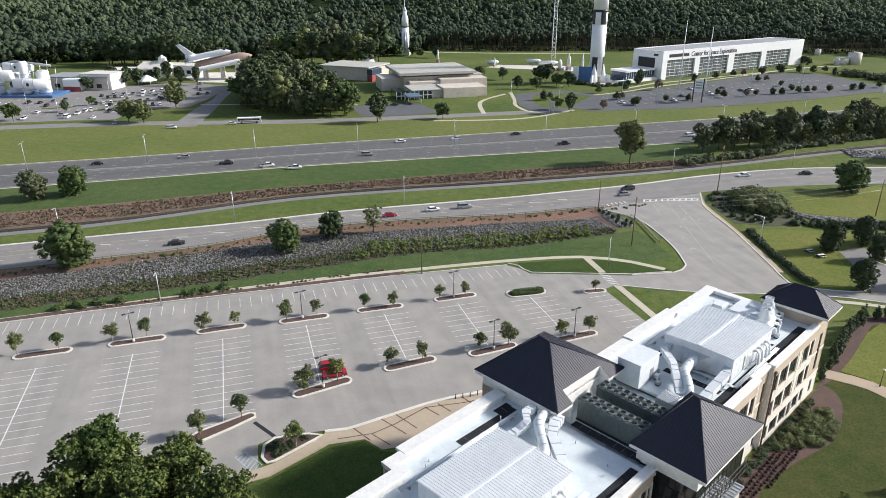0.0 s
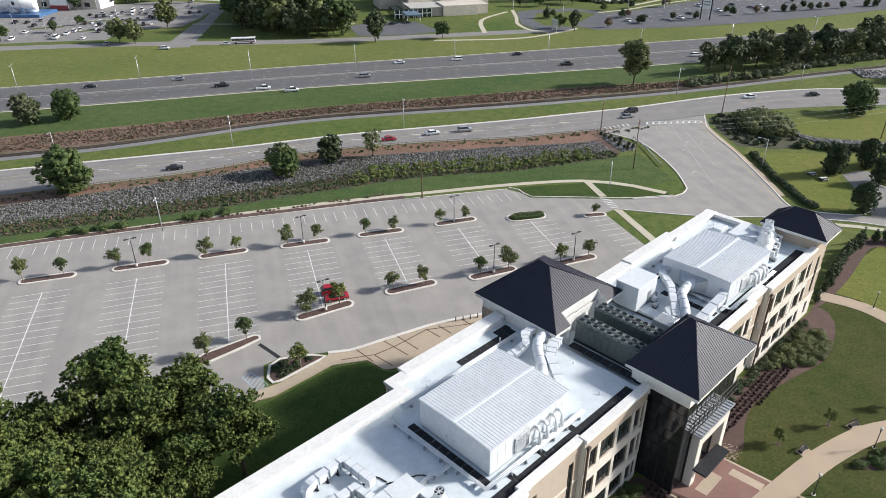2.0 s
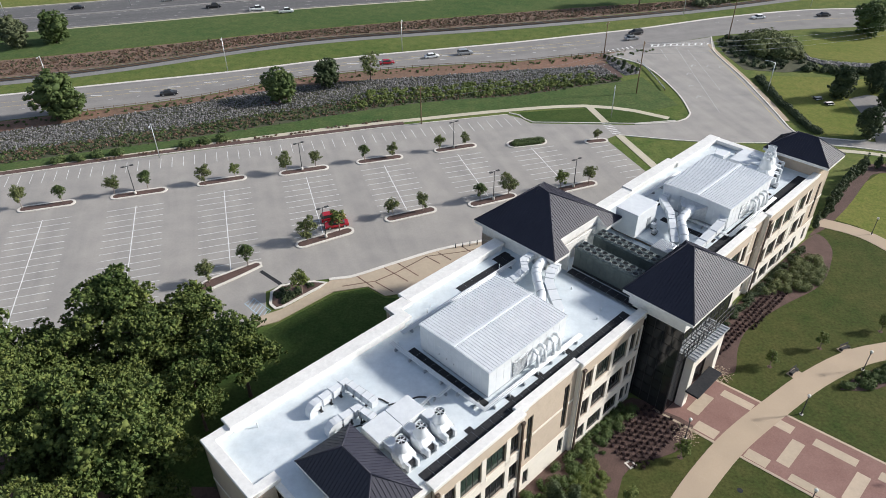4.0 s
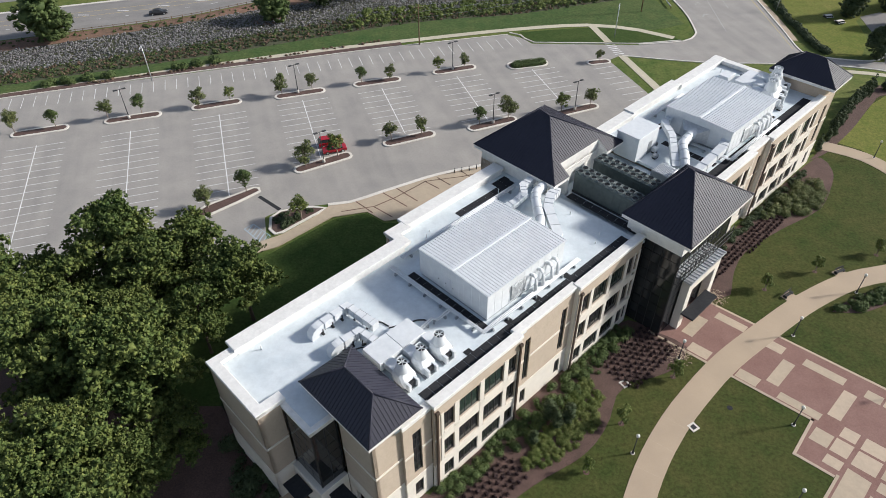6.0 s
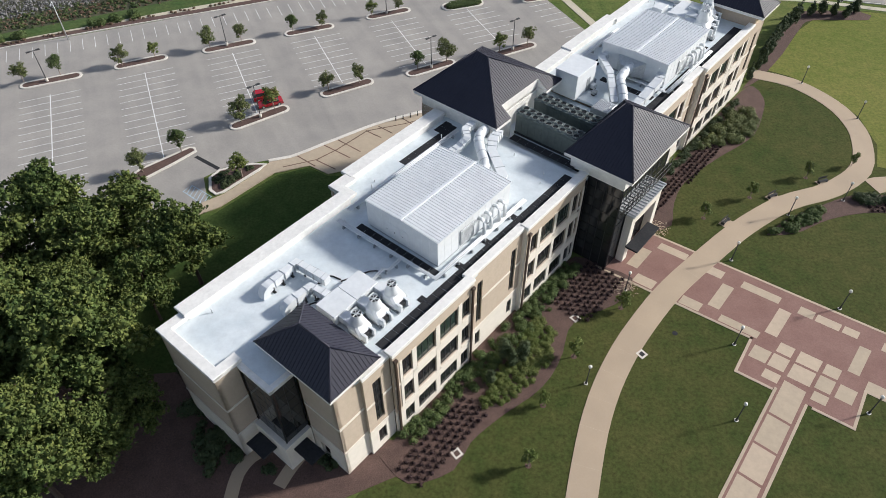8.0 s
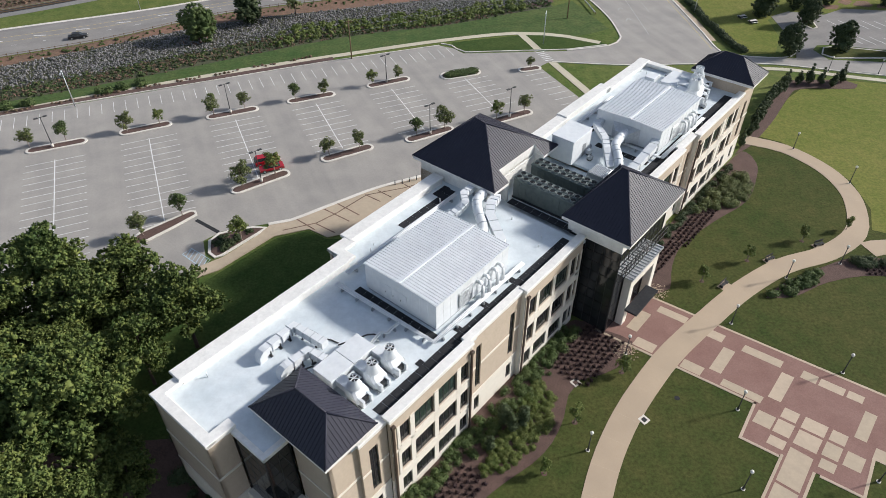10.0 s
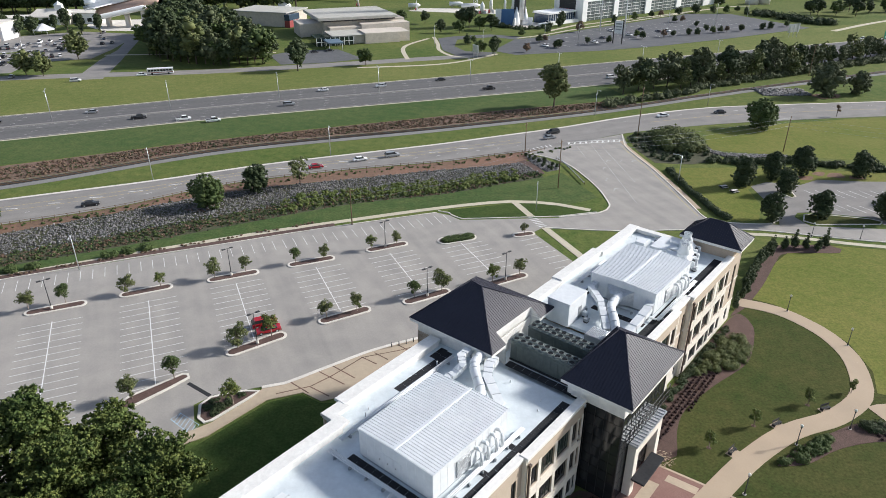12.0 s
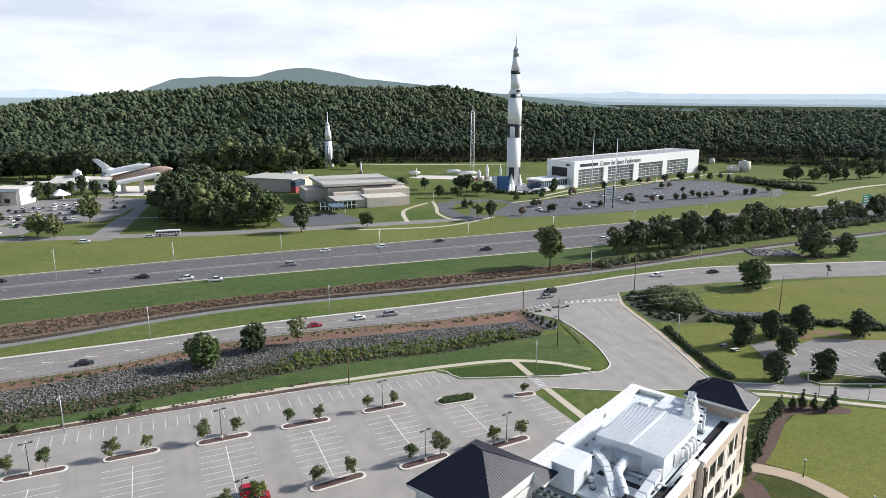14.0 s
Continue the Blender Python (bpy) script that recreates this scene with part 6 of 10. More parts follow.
chips("rail_riprap", [(150 + rk_.uniform(-11, 10), 297 + rk_.uniform(-6, 6), 0) for i in range(500)], 0.3, 0.8, "rock", "pile of grey stone beside the railway", "riprap", 54)
hl = smooth_line([(69.2, 196), (69.4, 186), (70.2, 176), (71.6, 166), (73.2, 159.4)], 0.8)
shrub_stuff("road_hedge", [(p[0] + rb.uniform(-.5, .9), p[1], rb.uniform(0.8, 1.2)) for p in hl for j in range(2)], 0.85, 14000, 0.22, "leaf_dark", "low clipped hedge beside the access road", 55, "hedge")
EL = [(89.0, 182.6), (95, 186), (104, 183.6), (111, 188), (124, 186.4), (150, 186), (150, 150.2), (112, 155.6), (111, 160.2), (97, 163.6), (93.6, 163.4), (91.4, 160.6), (93, 154.4), (85, 154.6), (86.6, 159), (88.4, 164)]
solid("east_lot", Mesh().prism(EL, -0.05, 0.056), "road", label="pale asphalt parking lot with trees", category="parking lot", kind="structure")
east_lot = bpy.data.objects["east_lot"]
for i in range(11):
    line("stall_line", [(103 + 3.1 * i, 179.6 - 0.1 * i), (105.4 + 3.1 * i, 173.6)], 0.14, 0.061, "paint", east_lot)
    line("stall_line", [(100 + 3.1 * i, 170.0 - 0.5 * i), (102.4 + 3.1 * i, 164.8 - 0.5 * i)], 0.14, 0.061, "paint", east_lot)
for poly in ([(92.4, 158.0), (94.4, 161.8), (97.6, 162.6), (110.4, 159.2), (112.6, 157.4), (111, 155.6), (94.6, 155.4)], [(95.0, 177.0), (97.0, 180.2), (99.0, 179.0), (98.4, 174.4), (96.6, 173.6)]):
    isl = thing("lot_island", pose(0, 0, 0.05), "kerbed grass island in the east lot", "parking island", "grass islands of the east lot")
    part("kerb", ring(poly, shrink(poly, 0.35) if sum(a[0] * b[1] - b[0] * a[1] for a, b in zip(poly, poly[1:] + poly[:1])) > 0 else shrink(poly, 0.35), -0.02, 0.17), "kerb", isl)
    part("grass", Mesh().prism(shrink(poly, 0.35), -0.02, 0.14), "lawn", isl)
for x, y in ((80.6, 181.4), (82.4, 178.0)):
    tb = thing("picnic_table", pose(x, y, 0, 0, 0, 20), "small pale picnic table on the lawn", "table", "picnic tables")
    part("top", Mesh().box(-1.0, -0.45, 0.68, 1.0, 0.45, 0.75, 0.02), "kerb", tb)
    part("bench", Mesh().box(-1.0, -1.0, 0.4, 1.0, -0.7, 0.46), "kerb", tb)
    part("bench", Mesh().box(-1.0, 0.7, 0.4, 1.0, 1.0, 0.46), "kerb", tb)
    part("leg", Mesh().box(-0.7, -0.9, 0, -0.6, 0.9, 0.68), "dark_metal", tb)
    part("leg", Mesh().box(0.6, -0.9, 0, 0.7, 0.9, 0.68), "dark_metal", tb)


for poly, lab in (([(90.4, 223.3), (93.5, 233.0), (110, 241), (131.3, 248.6), (155.3, 253.6), (174.4, 256.0), (230, 262), (230, 200), (144.5, 204.2), (130.2, 206.2), (119.6, 208.0), (106.8, 211.5), (89.4, 216.4)], "bright mown lawn between road and ditch"),
                  ([(69.6, 198.2), (88.4, 198.8), (111, 197.6), (136, 193.4), (134, 186.6), (121.9, 185.5), (103.5, 184.8), (97, 184), (91, 184.2), (87.2, 180), (86, 168.5), (81.4, 158.6), (75.8, 157.9), (72.6, 160.4), (70.6, 184)], "bright mown lawn beside the east lot")):
    solid("lawn_corner", Mesh().prism(poly, -0.05, 0.03), "lawn_north", label=lab, category="lawn", kind="structure")
for x, y, r in ((108, 189.4, 2.6), (114, 193, 2.2), (118.5, 191.6, 2.8), (165, 290, 6.5), (124, 190, 2.4), (-65, 167, 4)):
    solid("bare_soil", Mesh().prism([(r * (1 + 0.25 * math.sin(3 * a + x)) * math.cos(a), 0.7 * r * (1 + 0.2 * math.cos(2 * a + y)) * math.sin(a)) for a in [i * math.pi / 9 for i in range(18)]], -0.05, 0.045), "soil", pose(x, y, 0, 0, 0, 20), label="bare red earth patch under a tree", category="soil", kind="structure")


# poles and lamps
def street_lamp(x, y, h, deg, arm=2.0, group="street lamps"):
    t = thing("street_lamp", pose(x, y, 0, 0, 0, deg), "tall grey metal street lamp with an arm", "street lamp", group)
    part("pole", Mesh().tube([(0, 0, 0), (0, 0, h)], [0.13, 0.07], 8), "galv", t)
    part("arm", Mesh().tube([(0, 0, h - 0.3), (arm * 0.5, 0, h + 0.1), (arm, 0, h + 0.15)], 0.05, 6), "galv", t)
    part("lamp_head", Mesh().box(arm - 0.1, -0.14, h + 0.08, arm + 0.65, 0.14, h + 0.24, 0.03), "galv", t)


for x, y in ((-192, 236), (-151.2, 253), (-110.4, 267), (-69.9, 282.4), (-28.8, 296), (12, 312), (55, 329), (100, 346), (145, 365)):
    t = thing("highway_lamp", pose(x, y, 0.28, 0, 0, 110), "tall pale highway lamp with twin arms on the median", "street lamp", "highway median lamps")
    part("pole", Mesh().tube([(0, 0, 0), (0, 0, 11)], [0.16, 0.09], 8), "galv", t)
    part("arm", Mesh().tube([(-1.6, 0, 11.1), (0, 0, 10.9), (1.6, 0, 11.1)], 0.05, 6), "galv", t)
    for s in (-1.9, 1.9):
        part("lamp_head", Mesh().box(s - 0.35, -0.15, 11.0, s + 0.35, 0.15, 11.18, 0.03), "galv", t)
for x, y, d in ((-131, 168, -70), (-86.9, 188, -70), (-37.3, 210.4, -70), (59, 259, -70), (109, 275.4, -80), (68.6, 185, 160), (-81.2, 131.2, -70), (24.4, 164.2, -100)):
    street_lamp(x, y, 10 if y > 166 and x < 60 else 8.6, d)


def power_pole(x, y, h, deg=20):
    t = thing("power_pole", pose(x, y, 0, 0, 0, deg), "weathered timber power pole with a crossarm", "power pole", "timber power poles")
    part("pole", Mesh().tube([(0, 0, -0.1), (0, 0, h)], [0.17, 0.11], 8), "timber", t)
    part("crossarm", Mesh().box(-1.1, -0.06, h - 0.8, 1.1, 0.06, h - 0.66), "timber", t)
    for s in (-0.95, 0, 0.95):
        part("insulator", Mesh().tube([(s, 0, h - 0.66), (s, 0, h - 0.45)], 0.05, 6), "lamp_globe", t)


power_pole(68.8, 231.8, 17.6, 60)
power_pole(112.9, 214.6, 12.0, 60)
power_pole(32.8, 181.2, 14.5, 60)
power_pole(-23.5, 155.6, 10.0, 20)
power_pole(26.8, 214.0, 10.0, 60)
power_pole(177.8, 331, 15, 25)
for off in (-0.9, 0, 0.9):
    for p, q in (((32.8, 181.2, 14.0), (112.9, 214.6, 11.5)), ((112.9, 214.6, 11.5), (190, 186, 12)), ((32.8, 181.2, 14.0), (-23.5, 155.6, 9.6))):
        pts = [tuple(Vector(p) * (1 - i / 10) + Vector(q) * (i / 10) + Vector((off * 0.3, off * 0.5, -1.5 * abs(off - 0.9) - 1.6 * (1 - (i / 5 - 1) ** 2)))) for i in range(11)]
        solid("power_line", Mesh().tube(pts, 0.02, 4), "grey_metal", label="thin sagging overhead power line", category="cable", group="overhead lines", kind="structure")


# ---- vehicles ----
def make_car(paint, kind="saloon"):
    """A car at the origin, nose to +x: body, glasshouse, wheels, lamps."""
    L, W, Hh, roof0, roof1 = {"saloon": (4.7, 1.8, 1.45, -1.2, 0.5), "suv": (4.8, 1.9, 1.75, -2.0, 0.6), "pickup": (5.6, 2.0, 1.85, -0.5, 1.0), "van": (5.6, 2.0, 2.2, -2.6, 1.6)}[kind]
    words = {"white_paint": "white", "black_paint": "black", "red_paint": "bright red", "silver": "silver grey", "navy": "dark blue"}[paint]
    t = thing(kind if kind in ("pickup", "van") else "car", Matrix(), f"{words} {kind} standing on its four wheels on the asphalt", "car", "vehicles")
    w, x0, x1, belt = W / 2, -L / 2, L / 2, 0.62 * Hh if kind != "pickup" else 0.58 * Hh
    prof = [(x0, 0.30), (x0 + 0.02, belt * 0.9), (x0 + 0.15, belt), (x1 - 1.1, belt), (x1 - 0.15, belt * 0.82), (x1, belt * 0.6), (x1 - 0.03, 0.30)]
    m = Mesh()
    k = len(prof)
    m.v = [(x, s * w * (1.0 if 0.35 < z < belt * 0.95 else 0.93), z) for s in (-1, 1) for x, z in prof]
    m.f = [tuple(range(k)), tuple(reversed(range(k, 2 * k)))] + [(i, i + k, (i + 1) % k + k, (i + 1) % k) for i in range(k)]
    m.s = [False] * (k + 2)
    part("body", m, paint, t)
    cab = Mesh()
    b0, b1 = roof0 - 0.45 if kind != "van" else roof0 - 0.1, roof1 + 0.75
    lo = [(b0, -w * 0.9), (b1, -w * 0.9), (b1, w * 0.9), (b0, w * 0.9)]
    hi = [(roof0, -w * 0.74), (roof1, -w * 0.74), (roof1, w * 0.74), (roof0, w * 0.74)]
    lo, hi = [(*p, belt - 0.02) for p in lo], [(*p, Hh - 0.06) for p in hi]
    for i in range(4):
        j = (i + 1) % 4
        cab.face([lo[i], lo[j], hi[j], hi[i]])
    part("glasshouse", cab, "glass", t, "dark car windows")
    part("roof", Mesh().box(roof0 - 0.03, -w * 0.77, Hh - 0.07, roof1 + 0.03, w * 0.77, Hh, 0.03), paint, t)
    for s in (-1, 1):
        for px_ in (x0 + 0.85, x1 - 0.9):
            wh = part("wheel", Mesh().tube([(px_, s * (w - 0.22), 0.33), (px_, s * (w + 0.01), 0.33)], 0.33, 14), "tyre", t)
            part("rim", Mesh().tube([(px_, s * (w + 0.011), 0.33), (px_, s * (w + 0.02), 0.33)], 0.2, 10), "galv", wh)
        part("headlight", Mesh().box(x1 - 0.12, s * w * 0.7 - 0.18, belt * 0.62, x1 - 0.01, s * w * 0.7 + 0.18, belt * 0.78), "lamp_globe", t)
        part("tail_light", Mesh().box(x0 - 0.01, s * w * 0.75 - 0.12, belt * 0.65, x0 + 0.05, s * w * 0.75 + 0.12, belt * 0.85), "red_panel", t)
    if kind == "pickup":
        part("bed_liner", Mesh().box(x0 + 0.15, -w * 0.82, belt + 0.003, roof0 - 0.55, w * 0.82, belt + 0.012), "tyre", t)
    return t


M["silver"] = surf("silver", (0.42, 0.43, 0.44), (0.36, 0.37, 0.38), 1.0, 0.3, 0.3, metal=0.5, coat=0.4)
M["navy"] = surf("navy", (0.030, 0.045, 0.085), (0.022, 0.035, 0.065), 1.0, 0.3, 0.3, coat=0.5)
KINDS = [("white_paint", "saloon"), ("black_paint", "saloon"), ("silver", "saloon"), ("white_paint", "suv"), ("black_paint", "suv"), ("navy", "saloon"), ("white_paint", "pickup"), ("black_paint", "pickup"), ("silver", "suv"), ("white_paint", "van"), ("red_paint", "saloon"), ("red_paint", "suv")]
cars = {}


def car(x, y, deg, paint, kind, z=0.05):
    m = pose(x, y, z, 0, 0, deg)
    if (paint, kind) in cars:
        return copy_bare(cars[paint, kind], m)
    cars[paint, kind] = make_car(paint, kind)
    cars[paint, kind].matrix_basis = m


CAR_ANG = LOT_ANG
car(*lot(0 - 0.0 + 2.9, 22.4), CAR_ANG + 180, "red_paint", "saloon")
car(*lot(0 + 2.7, 19.8), CAR_ANG, "red_paint", "suv")
for x, y, a, c, k in ((-118, 254, 21, 1, 7), (-100, 252, 21, 0, 6), (-88, 250, 21, 0, 6), (-64, 274, 21, 2, 8), (-54, 299, 199, 0, 0), (-29, 307, 199, 0, 3), (-2, 320, 200, 1, 1), (20, 302, 20, 1, 7),
                      (80, 325, 20, 0, 3), (263, 437, 203, 0, 0), (258, 423, 23, 0, 3), (-170, 248, 21, 1, 1), (150, 352, 21, 1, 5), (-140, 262, 200, 2, 2)):
    p, kd = KINDS[k]
    car(x, y, a, p, kd, 0.1)
for x, y, a, k in ((85, 257, 195, 0), (109, 262, 190, 1), (39, 234.6, 205, 4), (37, 228.5, 25, 2), (-27, 205, 22, 0), (-17, 209, 22, 8), (-96, 168, 22, 1), (-40, 198, 22, 10)):
    p, kd = KINDS[k]
    car(x, y, a, p, kd, 0.06)
# ---- the office building, in its own frame: a along the front, b to the back ----
ROOF_Z, PAR_Z = 14.95, 15.7
office = thing("office_building", BL, "three-storey tan and cream office building with dark hipped metal roofs", "office building")


def wall(name, p, q, z0, z1, holes, material, thick=0.4, label=""):
    """A wall from p to q (plan, outer face to the right of the way) with openings (s0, z0, s1, z1) that go through it."""
    p, q = Vector(p), Vector(q)
    d = q - p
    length = d.length
    d.normalize()
    inn = Vector((-d.y, d.x)) * thick
    xs = sorted({0.0, length, *(h[0] for h in holes), *(h[2] for h in holes)})
    zs = sorted({z0, z1, *(min(max(h[1], z0), z1) for h in holes), *(min(max(h[3], z0), z1) for h in holes)})
    open_at = lambda x, z: any(h[0] < x < h[2] and h[1] < z < h[3] for h in holes)
    at = lambda s, z, o: (p.x + d.x * s + (inn.x if o else 0), p.y + d.y * s + (inn.y if o else 0), z)
    m = Mesh()
    for x0, x1 in zip(xs, xs[1:]):
        for a, b in zip(zs, zs[1:]):
            if not open_at((x0 + x1) / 2, (a + b) / 2):
                m.face([at(x0, a, 0), at(x1, a, 0), at(x1, b, 0), at(x0, b, 0)])
                m.face([at(x1, a, 1), at(x0, a, 1), at(x0, b, 1), at(x1, b, 1)])
    for h in holes:
        a, b = max(h[1], z0), min(h[3], z1)
        if a >= b:
            continue
        s0, s1 = h[0], h[2]
        if h[1] >= z0:
            m.face([at(s0, a, 0), at(s1, a, 0), at(s1, a, 1), at(s0, a, 1)])
        if h[3] <= z1:
            m.face([at(s0, b, 1), at(s1, b, 1), at(s1, b, 0), at(s0, b, 0)])
        m.face([at(s0, a, 1), at(s0, b, 1), at(s0, b, 0), at(s0, a, 0)])
        m.face([at(s1, a, 0), at(s1, b, 0), at(s1, b, 1), at(s1, a, 1)])
    for s, f in ((0, 1), (length, -1)):
        c = [at(s, z0, 0), at(s, z1, 0), at(s, z1, 1), at(s, z0, 1)]
        m.face(c if f < 0 else c[::-1])
    m.face([at(0, z1, 0), at(length, z1, 0), at(length, z1, 1), at(0, z1, 1)])
    m.face([at(0, z0, 1), at(length, z0, 1), at(length, z0, 0), at(0, z0, 0)])
    return part(name, m, material, office, label)


def window(p, q, hole, mullions=1, transom=0, glass="glass", proud=0.0):
    """Frame, mullions and panes set into an opening of the wall from p to q."""
    p, q = Vector(p), Vector(q)
    d = (q - p).normalized()
    ang = math.degrees(math.atan2(d.y, d.x))
    m = pose(p.x, p.y, 0, 0, 0, ang)
    s0, z0, s1, z1 = hole
    w = 0.07
    fr = Mesh()
    y0, y1 = 0.16, 0.26
    fr.v = [(x, y, z) for y in (y0, y1) for x, z in ((s0, z0), (s1, z0), (s1, z1), (s0, z1), (s0 + w, z0 + w), (s1 - w, z0 + w), (s1 - w, z1 - w), (s0 + w, z1 - w))]
    for i in range(4):
        j = (i + 1) % 4
        fr.f += [(i, j, 4 + j, 4 + i), (8 + j, 8 + i, 12 + i, 12 + j), (4 + i, 4 + j, 12 + j, 12 + i), (j, i, 8 + i, 8 + j)]
    fr.s = [False] * 16
    cuts = [s0 + w + (s1 - s0 - 2 * w) * (i + 1) / (mullions + 1) for i in range(mullions)]
    win = part("window", fr, "dark_metal", office, "dark bronze framed window with tinted glass", m)
    for c in cuts:
        part("mullion", Mesh().box(c - w / 2, y0, z0 + w, c + w / 2, y1, z1 - w), "dark_metal", win)
    for i in range(transom):
        z = z0 + (z1 - z0) * (i + 1) / (transom + 1)
        part("transom", Mesh().box(s0 + w, y0 + 0.01, z - w / 2, s1 - w, y1 - 0.01, z + w / 2), "dark_metal", win)
    edges = [s0 + w] + cuts + [s1 - w]
    for a, b in zip(edges, edges[1:]):
        part("pane", Mesh().box(a - 0.02, y0 + 0.03, z0 + w / 2, b + 0.02, y1 - 0.04, z1 - w / 2), glass, win)


def facade(p, q, holes, bands=True, top=PAR_Z, label=""):
    """Cream base, tan upper wall with cream string courses, windows in their openings."""
    wall("base_wall", p, q, 0, 4.5, holes, "cream", label="cream stone base wall")
    wall("upper_wall", p, q, 4.5, top - 0.35, holes, "tan", label="tan stucco wall")
    p, q = Vector(p), Vector(q)
    d = (q - p).normalized()
    m = pose(p.x, p.y, 0, 0, 0, math.degrees(math.atan2(d.y, d.x)))
    L = (q - p).length
    if bands:
        for z in (4.5, 9.35):
            xs = [0.0]
            for h in sorted(holes):
                if h[1] < z + 0.4 and h[3] > z:
                    xs += [h[0], h[2]]
            xs.append(L)
            for a, b in zip(xs[::2], xs[1::2]):
                if b - a > 0.05:
                    part("string_course", Mesh().box(a, -0.07, z + 0.05, b, 0.05, z + 0.37), "cream", office, m=m)


caps = []


def coping(pts, width=0.9, z=PAR_Z, h=0.45, out=0.18, closed=False):
    """White parapet cap along plan points (outer edge on the right)."""
    m = Mesh()
    z += 0.004 * len(caps)
    caps.append(z)
    for p, q in zip(pts, pts[1:]):
        p, q = Vector(p), Vector(q)
        d = (q - p).normalized()
        mm = pose(p.x, p.y, 0, 0, 0, math.degrees(math.atan2(d.y, d.x)))
        L = (q - p).length
        m.box(-out, -out, z - h, L + out, width, z, 0.05, mm)
        m.box(-0.02, -out * 0.4, z - h - 0.25, L + 0.02, width - 0.15, z - h, 0, mm)
    return part("parapet_cap", m, "coping", office, "white painted parapet cap")


# south wing front, a 0 .. 37, faces -b
ROWS_Z = [(1.0, 3.6), (5.4, 8.4), (10.2, 13.2)]


def bay_holes(s, widths=(1.5, 3.1, 3.1, 1.5), gap=0.75):
    out = []
    for w in widths:
        for z0, z1 in ROWS_Z:
            out.append((s, z0, s + w, z1))
        s += w + gap
    return out


def slot_holes(s, w=1.0):
    return [(s, 1.0, s + w, 3.6), (s, 5.6, s + w, 13.0)]


def front(p, q, holes):
    facade(p, q, holes)
    for h in holes:
        wide, tall = h[2] - h[0] > 2, h[3] - h[1] > 5
        window(p, q, h, 2 if wide else 1, 4 if tall else 0, "glass_green" if wide and h[1] > 9 else "glass")


def surround(p, q, holes):
    """Cream surrounds: pilasters between and beside a bay's windows, spandrels between its storeys."""
    p, q = Vector(p), Vector(q)
    m = pose(p.x, p.y, 0, 0, 0, math.degrees(math.atan2((q - p).y, (q - p).x)))
    cols = sorted({(h[0], h[2]) for h in holes if h[3] - h[1] < 5})
    groups, run = [], []
    for c in cols:
        if run and c[0] - run[-1][1] > 1.2:
            groups.append(run)
            run = []
        run.append(c)
    for g in groups + [run]:
        if len(g) < 2:
            continue
        for (s0, s1), (t0, t1) in zip(g, g[1:]):
            part("pilaster", Mesh().box(s1 + 0.04, -0.07, 4.95, t0 - 0.04, 0.04, 13.5), "cream", office, m=m)
        part("pilaster", Mesh().box(g[0][0] - 0.42, -0.07, 4.95, g[0][0] - 0.03, 0.04, 13.5), "cream", office, m=m)
        part("pilaster", Mesh().box(g[-1][1] + 0.03, -0.07, 4.95, g[-1][1] + 0.42, 0.04, 13.5), "cream", office, m=m)
        for s0, s1 in g:
            part("sill", Mesh().box(s0 - 0.03, -0.14, 10.0, s1 + 0.03, 0.1, 10.18, 0.02), "cream", office, m=m)
            part("sill", Mesh().box(s0 - 0.03, -0.14, 5.2, s1 + 0.03, 0.1, 5.38, 0.02), "cream", office, m=m)
            part("spandrel", Mesh().box(s0 - 0.03, -0.055, 8.45, s1 + 0.03, 0.04, 9.34), "cream", office, m=m)


FRONT = [((0.2, 1.0), (13.4, 1.0), bay_holes(1.3)), ((13.4, 1.6), (24.0, 1.6), slot_holes(1.6) + slot_holes(8.3)), ((24.0, 1.1), (37.2, 1.1), bay_holes(1.0, (1.5, 3.0, 3.0, 1.5), 0.7) + slot_holes(11.9, 0.9)),
         ((52.0, 0.2), (65.5, 0.2), bay_holes(1.2)), ((65.5, 0.8), (71.0, 0.8), slot_holes(0.8) + slot_holes(3.6)), ((71.0, 0.2), (89.5, 0.2), bay_holes(1.0) + bay_holes(10.6, (1.5, 2.6, 1.5)))]
for p, q, h in FRONT:
    front(p, q, h)
    surround(p, q, h)
# brown downpipes at the steps of the front
for a, b in ((24.25, 0.86), (13.15, 0.78), (0.42, 0.80), (71.25, -0.02), (52.3, -0.02)):
    dp = part("downpipe", Mesh().box(a - 0.11, b - 0.1, 0.3, a + 0.11, b + 0.12, PAR_Z - 1.1, 0.02), "bronze", office, "dark brown square downpipe")
    part("hopper", Mesh().box(a - 0.24, b - 0.18, PAR_Z - 1.5, a + 0.24, b + 0.14, PAR_Z - 1.05, 0.03), "bronze", dp)
# returns between the front planes
for a, b0, b1 in ((13.4, 1.0, 1.6), (24.0, 1.1, 1.6), (65.5, 0.2, 0.8), (71.0, 0.2, 0.8)):
    part("wall_return", Mesh().box(a - 0.2, b0, 0, a + 0.2, b1 + 0.1, PAR_Z - 0.4), "cream", office)
# small bay beside the south tower
facade((-3.6, 1.5), (0.2, 1.5), slot_holes(1.2, 1.2))
for h in slot_holes(1.2, 1.2):
    window((-3.6, 1.5), (0.2, 1.5), h, 1, 4 if h[3] > 5 else 0)
# south tower, vestibule, west end and back walls
facade((-7.1, 1.9), (-3.6, 1.9), [])
facade((-7.1, 7.2), (-7.1, 1.9), [(1.2, 0.1, 2.6, 2.6)])
facade((-13.0, 21.8), (-13.0, 12.4), [])
facade((-13.0, 12.4), (-10.3, 12.4), [])
facade((-10.1, 21.8), (-13.0, 21.8), [])
